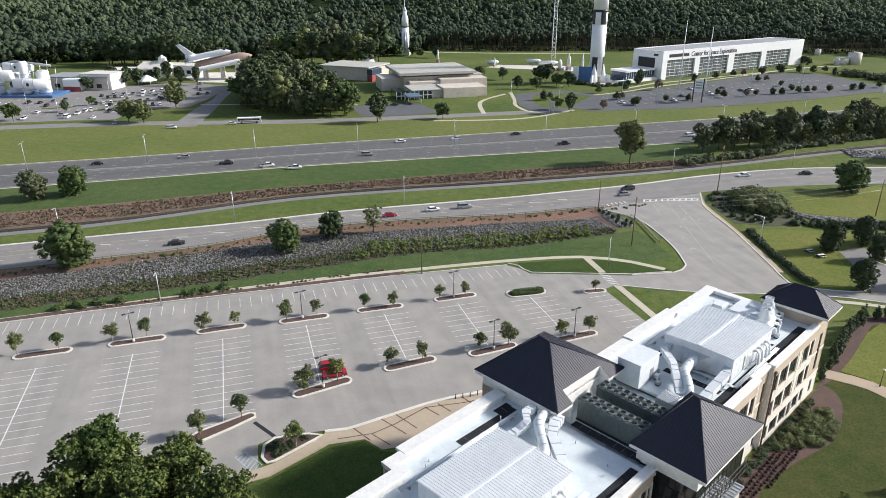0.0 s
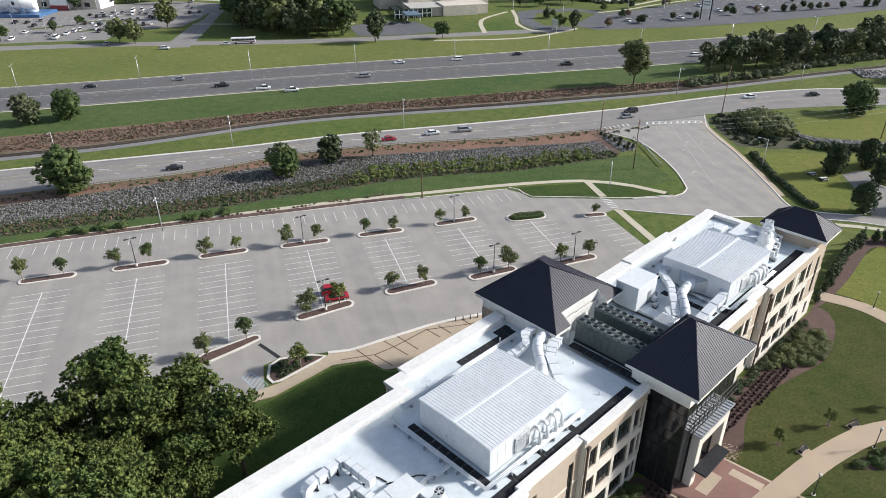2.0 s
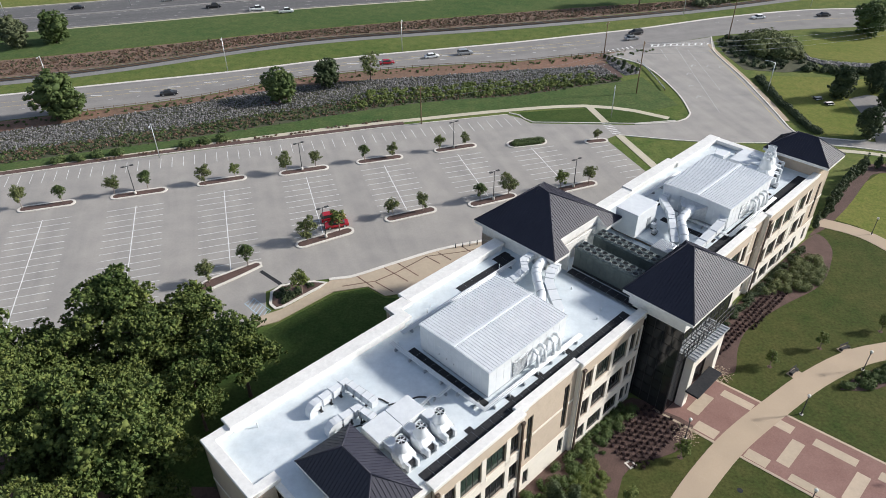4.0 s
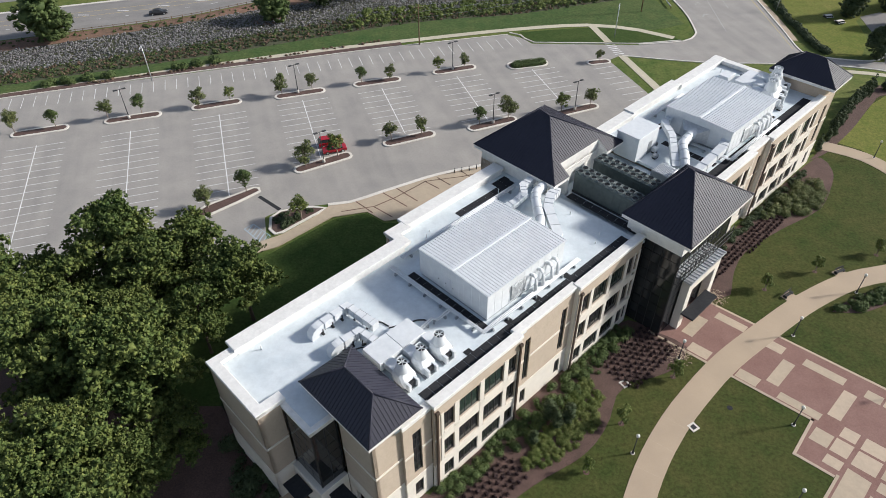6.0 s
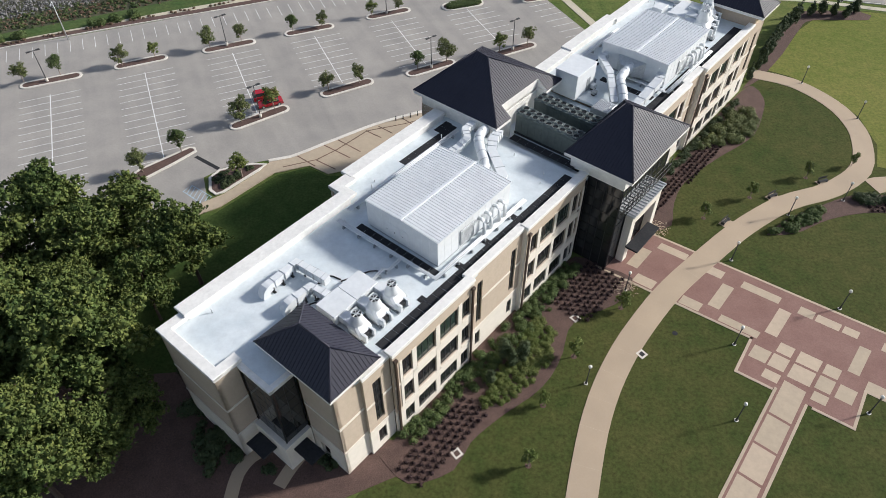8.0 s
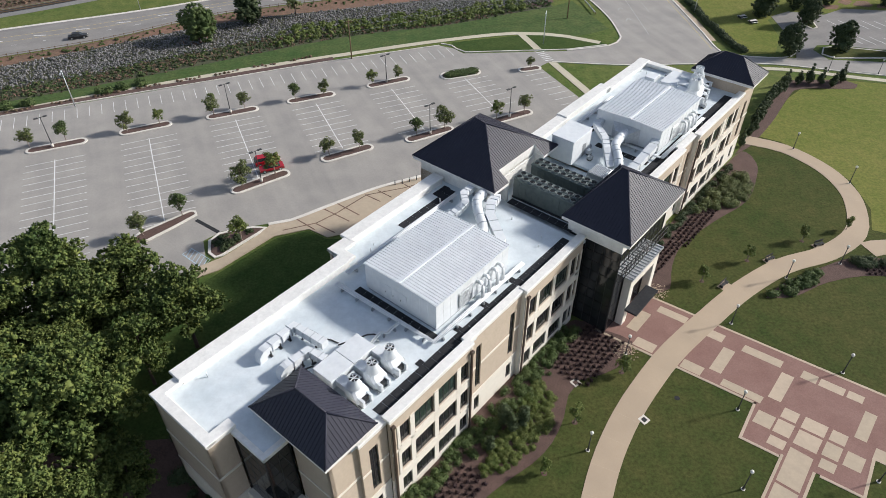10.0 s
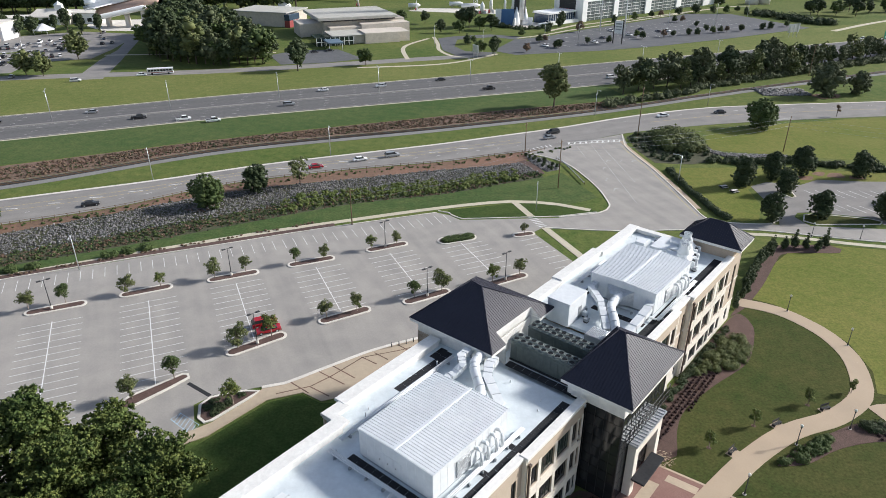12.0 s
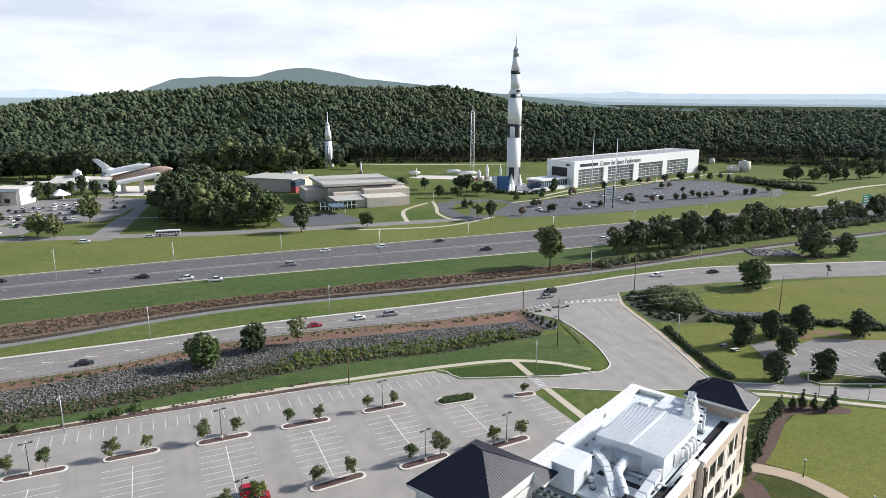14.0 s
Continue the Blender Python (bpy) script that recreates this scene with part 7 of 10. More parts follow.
facade((14.0, 22.6), (-10.1, 22.6), [(3 + 4.6 * i, z0, 5.6 + 4.6 * i, z1) for i in range(4) for z0, z1 in ROWS_Z])
facade((17.0, 24.6), (14.0, 24.6), [])
facade((35.4, 25.4), (17.0, 25.4), [(1 + 4.6 * i, z0, 4.6 + 4.6 * i, z1) for i in range(4) for z0, z1 in ROWS_Z])
facade((90.6, 20.6), (52.0, 20.6), [(2 + 4.6 * i, z0, 4.6 + 4.6 * i, z1) for i in range(8) for z0, z1 in ROWS_Z])
facade((90.6, 9.0), (90.6, 20.6), [])
facade((51.0, 28.5), (36.0, 28.5), [(2 + 3.8 * i, z0, 4.2 + 3.8 * i, z1) for i in range(3) for z0, z1 in ROWS_Z])
facade((36.0, 28.5), (36.0, 25.4), [])
facade((51.0, 20.6), (51.0, 28.5), [])
facade((89.5, 0.2), (95.0, 0.2), slot_holes(2.2, 1.2))
for h in slot_holes(2.2, 1.2):
    window((89.5, 0.2), (95.0, 0.2), h, 1, 4 if h[3] > 5 else 0)
facade((95.0, 0.2), (95.0, 9.0), [(1.2 + 2.6 * i, z0, 2.8 + 2.6 * i, z1) for i in range(3) for z0, z1 in ROWS_Z])
facade((95.0, 9.0), (90.6, 9.0), [])
# flat roofs and floors inside
roof_m = Mesh().prism([(-12.8, 21.6), (-12.8, 12.6), (-9.9, 12.6), (-9.9, 7.5), (-6.9, 7.5), (-6.9, 2.2), (-3.4, 1.8), (0.4, 1.8), (0.4, 1.4), (36.9, 1.9), (36.9, 25.2), (17.2, 25.2), (17.0, 24.4), (14.2, 24.4), (14.0, 22.4), (-9.9, 22.4), (-10.1, 21.6)], ROOF_Z - 0.4, ROOF_Z)
part("flat_roof", roof_m, "membrane", office, "pale grey membrane flat roof")
part("flat_roof", Mesh().prism([(52.2, 1.2), (89.7, 0.6), (94.8, 0.5), (94.8, 8.8), (90.4, 8.8), (90.4, 20.4), (52.2, 20.4)], ROOF_Z - 0.4, ROOF_Z), "membrane", office, "pale grey membrane flat roof")
part("flat_roof", Mesh().prism([(36.9, 1.4), (52.2, 0.6), (52.2, 28.2), (36.2, 28.2)], ROOF_Z - 1.1, ROOF_Z - 0.7), "membrane", office, "equipment yard deck")
for z in (4.6, 9.4):
    part("floor_slab", Mesh().prism([(-12.5, 21.4), (-12.5, 12.9), (-9.7, 12.9), (-9.7, 8.1), (-6.6, 8.1), (-6.6, 2.6), (0.6, 2.2), (94.0, 1.4), (90.0, 20.0), (51, 20.0), (36.0, 24.5), (14.4, 24.5), (14.0, 22.5)], z - 0.3, z), "concrete", office)
# parapet caps
coping([(0.2, 1.0), (13.4, 1.0)], 1.0)
coping([(13.4, 1.6), (24.0, 1.6)], 0.9, PAR_Z - 0.1)
coping([(24.0, 1.1), (37.2, 1.1)], 1.0)
coping([(-3.6, 1.5), (0.2, 1.5)], 0.8, PAR_Z - 0.3)
coping([(-13.0, 12.4), (-9.9, 12.4)], 1.0)
coping([(-13.0, 21.8), (-13.0, 12.4)], 1.0)
coping([(-10.1, 21.8), (-13.0, 21.8)], 1.0)
coping([(14.0, 22.6), (-10.1, 22.6)], 1.75, PAR_Z + 0.3)
coping([(14.0, 24.6), (14.0, 21.2)], 1.2, PAR_Z + 0.28)
coping([(17.0, 24.6), (14.0, 24.6)], 1.6, PAR_Z + 0.26)
coping([(35.4, 25.4), (17.0, 25.4)], 1.75, PAR_Z + 0.3)
for a0, a1, b in ((-9.9, 14.0, 20.93), (15.2, 35.2, 23.73), (52.4, 62.0, 19.1), (62.0, 76.0, 19.3), (76.0, 90.2, 19.1)):
    part("parapet_upstand", Mesh().box(a0, b, ROOF_Z - 0.05, a1, b + 0.3, PAR_Z - 0.1), "coping", office, "white inner face of the back parapet")
coping([(52.0, 0.2), (65.5, 0.2)], 1.0)
coping([(65.5, 0.8), (71.0, 0.8)], 0.9, PAR_Z - 0.1)
coping([(71.0, 0.2), (89.5, 0.2)], 1.0)
coping([(62.0, 20.8), (52.0, 20.8)], 1.75, PAR_Z + 0.1)
coping([(76.0, 21.0), (62.0, 21.0)], 1.75, PAR_Z + 0.3)
coping([(90.6, 20.6), (76.0, 20.6)], 1.75, PAR_Z + 0.1)
coping([(90.6, 10.0), (90.6, 20.8)], 1.2)


def hip_roof(a0, b0, a1, b1, z, ridge, top, name="hip_roof", ribs=0.42, fascia=0.5, soffit=True, notch=None):
    """A hipped roof of standing-seam metal on its eaves; ridge: its two ends."""
    c = [(a0, b0, z), (a1, b0, z), (a1, b1, z), (a0, b1, z)]
    r0, r1 = (*ridge[0], top), (*ridge[1], top)  # r0 near b0, r1 near b1
    faces = [(c[0], c[1], r0), (c[1], c[2], r1, r0), (c[2], c[3], r1), (c[3], c[0], r0, r1)]
    m = Mesh()
    base = [p[:2] for p in c]
    zn = 0
    if notch:
        n0, n1, nb = notch
        zn = z + (top - z) * (nb - b0) / (ridge[0][1] - b0)
        m.face([c[0], (n0, b0, z), (n0, nb, zn), (n1, nb, zn), (n1, b0, z), c[1], r0])
        base = [(a0, b0), (n0, b0), (n0, nb), (n1, nb), (n1, b0), (a1, b0), (a1, b1), (a0, b1)]
        part("gable_wall", Mesh().box(n0, nb, 14.0, n1, nb + 0.3, zn), "coping", office, "white wall cut into the roof towards the equipment yard")
        for x in (n0, n1):
            part("gable_wall", Mesh().prism([(x - 0.15, b0 + 0.1), (x + 0.15, b0 + 0.1), (x + 0.15, nb), (x - 0.15, nb)], 14.0, z), "coping", office)
            part("gable_wall", Mesh().face([(x, b0, z), (x, nb, z), (x, nb, zn)]), "coping", office)
    for i, f in enumerate(faces):
        if not (notch and i == 0):
            m.face(f)
    m.face([(*p, z) for p in base[::-1]])
    roof = part(name, m, "standing_seam", office, "dark standing-seam metal hipped roof")
    seams = Mesh()
    for fi, f in enumerate(faces):
        p, q = Vector(f[0]), Vector(f[1])
        e = (q - p).normalized()
        n = (q - p).cross(Vector(f[2]) - p).normalized()
        s = n.cross(e)
        L = (q - p).length
        flat = [((Vector(v) - p).dot(e), (Vector(v) - p).dot(s)) for v in f]
        k = int(L / ribs)
        for i in range(1, k):
            u = i * L / k
            hi = 1e9
            pts = flat[1:] + flat[:1]
            for (x0, y0), (x1, y1) in zip(pts, pts[1:]):
                if min(x0, x1) - 1e-6 <= u <= max(x0, x1) + 1e-6 and abs(x1 - x0) > 1e-6:
                    hi = min(hi, y0 + (y1 - y0) * (u - x0) / (x1 - x0))
            if 0.2 < hi < 100:
                mm = Matrix((( e.x, s.x, n.x, p.x), (e.y, s.y, n.y, p.y), (e.z, s.z, n.z, p.z), (0, 0, 0, 1)))
                lo = 0.0
                if notch and fi == 0 and n0 < a0 + u < n1:
                    lo = math.hypot(nb - b0, zn - z)
                if lo < hi:
                    seams.box(u - 0.022, lo, 0, u + 0.022, hi, 0.045, 0, mm)
    part("seam", seams, "standing_seam", roof)
    hips = Mesh()
    for p, q in ((c[0], r0), (c[1], r0), (c[2], r1), (c[3], r1), (r0, r1)):
        hips.tube([p, q], 0.10, 6)
    part("hip_cap", hips, "standing_seam", roof)
    if soffit:
        part("fascia", Mesh().prism([(min(max(x, a0 + 0.05), a1 - 0.05), min(max(y, b0 + 0.05), b1 - 0.05)) for x, y in base], z - fascia, z - 0.02), "coping", roof, "white eave fascia")
    return roof


hip_roof(35.3, 14.4, 51.6, 29.5, 17.5, ((42.3, 21.5), (42.7, 23.8)), 22.6, notch=(38.7, 47.5, 16.2))
hip_roof(36.9, -5.3, 52.8, 4.7, 17.5, ((44.6, 0.1), (44.6, 1.0)), 22.6)
hip_roof(-7.85, 1.3, -1.05, 12.4, 16.4, ((-4.7, 4.1), (-4.7, 8.5)), 19.4)
hip_roof(88.9, -1.1, 96.2, 10.2, 17.5, ((92.5, 3.0), (92.5, 6.4)), 20.6)
# tower drums under the roofs
part("tower_wall", Mesh().prism([(36.0, 16.0), (50.4, 16.0), (50.4, 28.4), (36.0, 28.4)], ROOF_Z - 1, 17.1), "coping", office)
part("tower_wall", Mesh().box(38.0, -4.0, 14.8, 51.4, 4.1, 17.1), "coping", office, "white fascia wall below the entrance roof")
# entrance tower: dark curtain wall, steel frame, portico and canopy
def curtain(name, a0, b0, a1, b1, z0, z1, nu, nv, label):
    """A glazed wall between two plan points, with mullions, transoms and panes."""
    p, q = Vector((a0, b0)), Vector((a1, b1))
    d = q - p
    m = pose(a0, b0, 0, 0, 0, math.degrees(math.atan2(d.y, d.x)))
    L = d.length
    fr = Mesh().box(0, 0.1, z0, L, 0.16, z1)
    cw = part(name, fr, "dark_metal", office, label, m)
    for i in range(nu):
        for j in range(nv):
            x0, x1, y0, y1 = L * i / nu + 0.04, L * (i + 1) / nu - 0.04, z0 + (z1 - z0) * j / nv + 0.04, z0 + (z1 - z0) * (j + 1) / nv - 0.04
            part("pane", Mesh().box(x0, 0.04, y0, x1, 0.098, y1), "glass", cw)
    for i in range(nu + 1):
        part("mullion", Mesh().box(L * i / nu - 0.025, 0.025, z0, L * i / nu + 0.025, 0.10, z1), "dark_metal", cw)


curtain("curtain_wall", 38.2, 3.9, 38.2, -3.9, 0, 14.8, 6, 9, "dark tinted glass curtain wall")
curtain("curtain_wall", 38.2, -3.9, 51.4, -3.9, 0, 14.8, 9, 9, "dark tinted glass curtain wall")
curtain("curtain_wall", 51.4, -3.9, 51.4, 3.9, 0, 14.8, 6, 9, "dark tinted glass curtain wall")
part("portico", Mesh().box(40.9, -5.1, 0, 42.1, -4.0, 9.0, 0.03), "cream", office, "cream portico pier")
part("portico", Mesh().box(48.2, -5.1, 0, 49.4, -4.0, 9.0, 0.03), "cream", office, "cream portico pier")
part("portico", Mesh().box(42.1, -5.1, 7.0, 48.2, -4.0, 9.0, 0.03), "cream", office, "cream portico lintel")
rf = Mesh().prism([(40.5, -5.4), (49.8, -5.4), (49.8, -3.85), (40.5, -3.85)], 9.0, 9.25)
pr = part("portico_roof", rf, "galv", office, "ribbed grey metal portico roof")
for i in range(14):
    part("rib", Mesh().box(40.8 + i * 0.66, -5.38, 9.25, 40.88 + i * 0.66, -3.87, 9.36), "galv", pr)
part("canopy", Mesh().box(40.6, -7.0, 3.3, 47.2, -5.12, 3.6, 0.04), "walkpad", office, "dark metal entrance canopy")
for i in range(3):
    z = 10.4 + i * 1.0
    part("steel_rail", Mesh().tube([(38.0, -4.6, z), (51.6, -4.6, z)], 0.06, 6), "dark_metal", office)
for i in range(12):
    a = 38.0 + i * 13.6 / 11
    part("steel_post", Mesh().tube([(a, -4.6, 10.2), (a, -4.6, 12.6)], 0.05, 6), "dark_metal", office)
    part("steel_post", Mesh().tube([(a, -3.95, 10.2), (a, -4.6, 10.2)], 0.05, 6), "dark_metal", office)
# south vestibule: dark glass above a cream base, two flat canopies
curtain("curtain_wall", -10.2, 12.3, -10.2, 7.6, 4.6, 14.2, 3, 6, "dark tinted glass stair window")
curtain("curtain_wall", -10.2, 7.6, -7.1, 7.6, 4.6, 14.2, 2, 6, "dark tinted glass stair window")
part("base_wall", Mesh().box(-10.8, 7.1, 0, -7.2, 12.3, 4.6, 0.03), "cream", office, "cream stone base wall")
for a0, b0 in ((-12.8, 8.7), (-9.9, 4.2)):
    part("canopy", Mesh().box(a0, b0, 3.4, a0 + 1.9, b0 + 2.9, 3.65, 0.03), "walkpad", office, "dark flat door canopy")
coping([(-10.2, 12.5), (-10.2, 7.6)], 0.5, 14.9)
coping([(-10.2, 7.6), (-7.3, 7.6)], 0.5, 14.9)
part("tower_wall", Mesh().box(89.6, 0.3, 14.5, 95.4, 9.2, 17.1), "tan", office)
part("tower_wall", Mesh().box(-7.1, 2.0, 14.6, -2.0, 11.6, 16.0), "tan", office)
# ---- rooftop equipment ----
def ahu(a0, b0, a1, b1):
    W, D, Hh = a1 - a0, b1 - b0, 4.1
    t = thing("air_handling_unit", BL @ pose(a0, b0, ROOF_Z), "large white ribbed metal rooftop air handling unit", "air handling unit", "rooftop air handling units")
    part("kerb_base", Mesh().box(0.15, 0.15, 0, W - 0.15, D - 0.15, 0.35), "grey_metal", t)
    part("casing", Mesh().box(0, 0, 0.35, W, D, Hh, 0.02), "white_metal", t, "white painted sheet metal casing")
    top = Mesh()
    top.face([(-0.12, -0.12, Hh), (W + 0.12, -0.12, Hh), (W + 0.12, D / 2, Hh + 0.22), (-0.12, D / 2, Hh + 0.22)])
    top.face([(-0.12, D / 2, Hh + 0.22), (W + 0.12, D / 2, Hh + 0.22), (W + 0.12, D + 0.12, Hh), (-0.12, D + 0.12, Hh)])
    for y in (-0.12, D + 0.12):
        top.face([(-0.12, y, Hh), (W + 0.12, y, Hh), (W + 0.12, y, Hh - 0.15), (-0.12, y, Hh - 0.15)])
    for x in (-0.12, W + 0.12):
        top.face([(x, -0.12, Hh - 0.15), (x, D + 0.12, Hh - 0.15), (x, D + 0.12, Hh), (x, D / 2, Hh + 0.22), (x, -0.12, Hh)])
    roof = part("roof_panel", top, "white_metal", t, "ribbed white roof panel")
    n = int(W / 0.42)
    for i in range(n + 1):
        x, rib = i * W / n, Mesh()
        for y0, z0, y1, z1 in ((-0.1, Hh, D / 2, Hh + 0.22), (D / 2, Hh + 0.22, D + 0.1, Hh)):
            lo = [(x - 0.04, y0, z0), (x + 0.04, y0, z0), (x + 0.04, y1, z1), (x - 0.04, y1, z1)]
            hi = [(x - 0.02, y0, z0 + 0.05), (x + 0.02, y0, z0 + 0.05), (x + 0.02, y1, z1 + 0.05), (x - 0.02, y1, z1 + 0.05)]
            rib.face(hi)
            for k in range(4):
                rib.face([lo[k], lo[(k + 1) % 4], hi[(k + 1) % 4], hi[k]])
        part("rib", rib, "white_metal", roof)
    part("ridge_cap", Mesh().box(-0.12, D / 2 - 0.22, Hh + 0.2, W + 0.12, D / 2 + 0.22, Hh + 0.33, 0.03), "white_metal", roof)
    for i in range(1, 11):
        part("panel_seam", Mesh().box(i * W / 11 - 0.02, -0.02, 0.4, i * W / 11 + 0.02, 0, Hh - 0.1), "white_metal", t)
    for i in range(1, 9):
        part("panel_seam", Mesh().box(-0.02, i * D / 9 - 0.02, 0.4, 0, i * D / 9 + 0.02, Hh - 0.1), "white_metal", t)
    for y in (4.4, 5.6, 6.8):
        d = part("access_door", Mesh().box(-0.05, y, 0.5, -0.005, y + 1.05, 2.7, 0.01), "white_metal", t)
        part("handle", Mesh().box(-0.1, y + 0.9, 1.5, -0.05, y + 0.95, 1.7), "dark_metal", d)
    lv = part("louvre", Mesh().box(3.9, -0.12, 0.7, 6.4, -0.02, 3.0, 0.02), "grey_metal", t, "grey intake louvre")
    for i in range(12):
        part("blade", Mesh().box(4.0, -0.2, 0.82 + i * 0.18, 6.3, -0.12, 0.88 + i * 0.18), "galv", lv)
    for x in (7.3, 8.6, 10.2, 11.3):
        part("pipe", Mesh().tube([(x, -0.02, 2.6), (x, -0.45, 2.75), (x, -0.8, 2.6), (x, -0.95, 2.2), (x, -0.95, 0.5)], 0.22, 10), "white_metal", t, "white lagged pipe")
    return t


ahu(12.6, 5.5, 26.1, 16.5)
ahu(62.5, 3.3, 76.3, 14.2)


def pipe_rack(pts, name="pipe_rack", label="white lagged pipes on low roof supports", n=3, z=ROOF_Z, gap=0.24):
    t = thing(name, BL @ pose(*pts[0], z), label, "pipe run", "rooftop pipe runs")
    o = Vector(pts[0])
    loc = [tuple(Vector(p) - o) for p in pts]
    for k in range(n):
        l = offset(loc, (k - (n - 1) / 2) * gap)
        part("pipe", Mesh().tube([(x, y, 0.55) for x, y in l], 0.12 if k % 2 else 0.09, 8), "white_metal", t)
    for p, q in zip(loc, loc[1:]):
        d = Vector(q) - Vector(p)
        m = max(1, int(d.length / 2.4))
        ang = math.degrees(math.atan2(d.y, d.x))
        for i in range(m):
            c = Vector(p) + d * ((i + 0.5) / m)
            part("support", Mesh().box(-0.1, -gap * n / 2 - 0.1, 0, 0.1, gap * n / 2 + 0.1, 0.43, 0.02), "grey_metal", t, m=pose(c.x, c.y, 0, 0, 0, ang))
    return t


pipe_rack([(10.6, 19.6), (10.6, 17.2), (10.9, 4.4), (28.0, 4.4)], n=3)
pipe_rack([(12.6, 19.9), (34.0, 20.1)], n=3)
pipe_rack([(6.4, 9.6), (8.2, 9.9), (8.6, 9.3), (10.7, 9.4)], n=2)
pipe_rack([(61.2, 2.0), (77.0, 2.2)], n=3)
pipe_rack([(56.0, 17.2), (74.0, 17.4)], n=3)
pipe_rack([(61.2, 12.8), (61.2, 2.2)], n=2)


def pads(pts, w=0.9, name="walkway_pad"):
    t = thing(name, BL @ pose(*pts[0], ROOF_Z), "black rubber walkway pads laid on the roof", "walkway pad", "roof walkway pads")
    o = Vector(pts[0])
    for p, q in zip(pts, pts[1:]):
        d = Vector(q) - Vector(p)
        n = max(1, int(d.length / 1.25))
        ang = math.degrees(math.atan2(d.y, d.x))
        for i in range(n):
            c = Vector(p) - o + d * ((i + 0.5) / n)
            L = d.length / n
            part("pad", Mesh().box(-L / 2 + 0.02, -w / 2, 0.004, L / 2 - 0.02, w / 2, 0.03), "walkpad", t, m=pose(c.x, c.y, 0, 0, 0, ang))


pads([(11.75, 17.4), (11.75, 4.9)], 1.15)
pads([(0.4, 2.95), (36.0, 2.95)], 1.3)
pads([(24.0, 21.5), (35.0, 21.5)], 1.1)
pads([(32.4, 22.6), (35.2, 22.6)], 1.1)
pads([(38.2, 3.4), (38.2, 13.8)], 1.3)
pads([(54.0, 2.1), (88.0, 2.1)], 1.7)
pads([(59.2, 3.2), (59.2, 12.0)], 1.2)
pads([(79.5, 14.8), (62.0, 14.9)], 1.0)
pads([(78.2, 3.3), (78.2, 12.5)], 1.0)
for a in (8.0, 14.5, 19.5, 25.0, 70.0, 75.0):
    pads([(a, 3.6), (a, 4.3)], 0.9)

# cooling units in the yard
for k, a0 in enumerate((40.0, 44.4)):
    t = thing("cooling_unit", BL @ pose(a0, 4.6, ROOF_Z - 0.7), "long dark green cooling unit with two rows of roof fans", "cooling unit", "cooling units in the roof yard")
    L, W, Hh = 9.9, 2.1, 3.3
    part("coil_casing", Mesh().box(0, 0, 0.3, W, L, Hh, 0.03), "green_metal", t)
    part("base_frame", Mesh().box(-0.08, -0.08, 0, W + 0.08, L + 0.08, 0.3), "dark_metal", t)
    for j in range(9):
        part("coil_panel", Mesh().box(-0.06, 0.08 + j * L / 9, 0.5, -0.004, (j + 1) * L / 9 - 0.08, Hh - 0.35, 0.01), "green_metal", t)
    part("fan_deck", Mesh().box(-0.1, -0.05, Hh, W + 0.1, L + 0.05, Hh + 0.08), "green_metal", t)
    for j in range(9):
        for i in range(2):
            c = (W * (0.26 + 0.48 * i), (j + 0.5) * L / 9)
            m = Mesh()
            n = 16
            ring = lambda r, z: [(c[0] + r * math.cos(2 * math.pi * q / n), c[1] + r * math.sin(2 * math.pi * q / n), z) for q in range(n)]
            a, b, d = ring(0.47, Hh + 0.08), ring(0.45, Hh + 0.30), ring(0.405, Hh + 0.30)
            e = ring(0.405, Hh + 0.1)
            for lo, hi in ((a, b), (b, d), (d, e)):
                for q in range(n):
                    m.face([lo[q], lo[(q + 1) % n], hi[(q + 1) % n], hi[q]])
            fan = part("fan", m, "cowl", t, "round fan cowl")
            part("fan_well", Mesh().face([(x, y, Hh + 0.11) for x, y, z in ring(0.405, 0)]), "dark_metal", fan)
            hub = Mesh().box(c[0] - 0.36, c[1] - 0.04, Hh + 0.16, c[0] + 0.36, c[1] + 0.04, Hh + 0.2).box(c[0] - 0.04, c[1] - 0.36, Hh + 0.165, c[0] + 0.04, c[1] + 0.36, Hh + 0.205)
            part("fan_blade", hub, "dark_metal", fan)
sc = thing("louvred_screen", BL @ pose(49.8, 5.6, ROOF_Z), "grey louvred equipment screen frame", "screen")
part("frame", Mesh().box(0, 0, 0, 2.8, 2.7, 1.2, 0.02), "grey_metal", sc)
for i in range(11):
    part("slat", Mesh().box(0.05, 0.1 + i * 0.235, 1.2, 2.75, 0.22 + i * 0.235, 1.34), "galv", sc)
lift = thing("lift_penthouse", BL @ pose(51.4, 11.9, ROOF_Z), "plain white metal lift penthouse with a door", "penthouse")
part("wall", Mesh().box(0, 0, 0, 5.3, 3.7, 3.9, 0.02), "white_metal", lift)
part("cap", Mesh().box(-0.12, -0.12, 3.9, 5.42, 3.82, 4.05, 0.03), "white_metal", lift)
part("door", Mesh().box(3.0, -0.05, 0.1, 3.95, -0.005, 2.2, 0.01), "grey_metal", lift, "grey metal door")


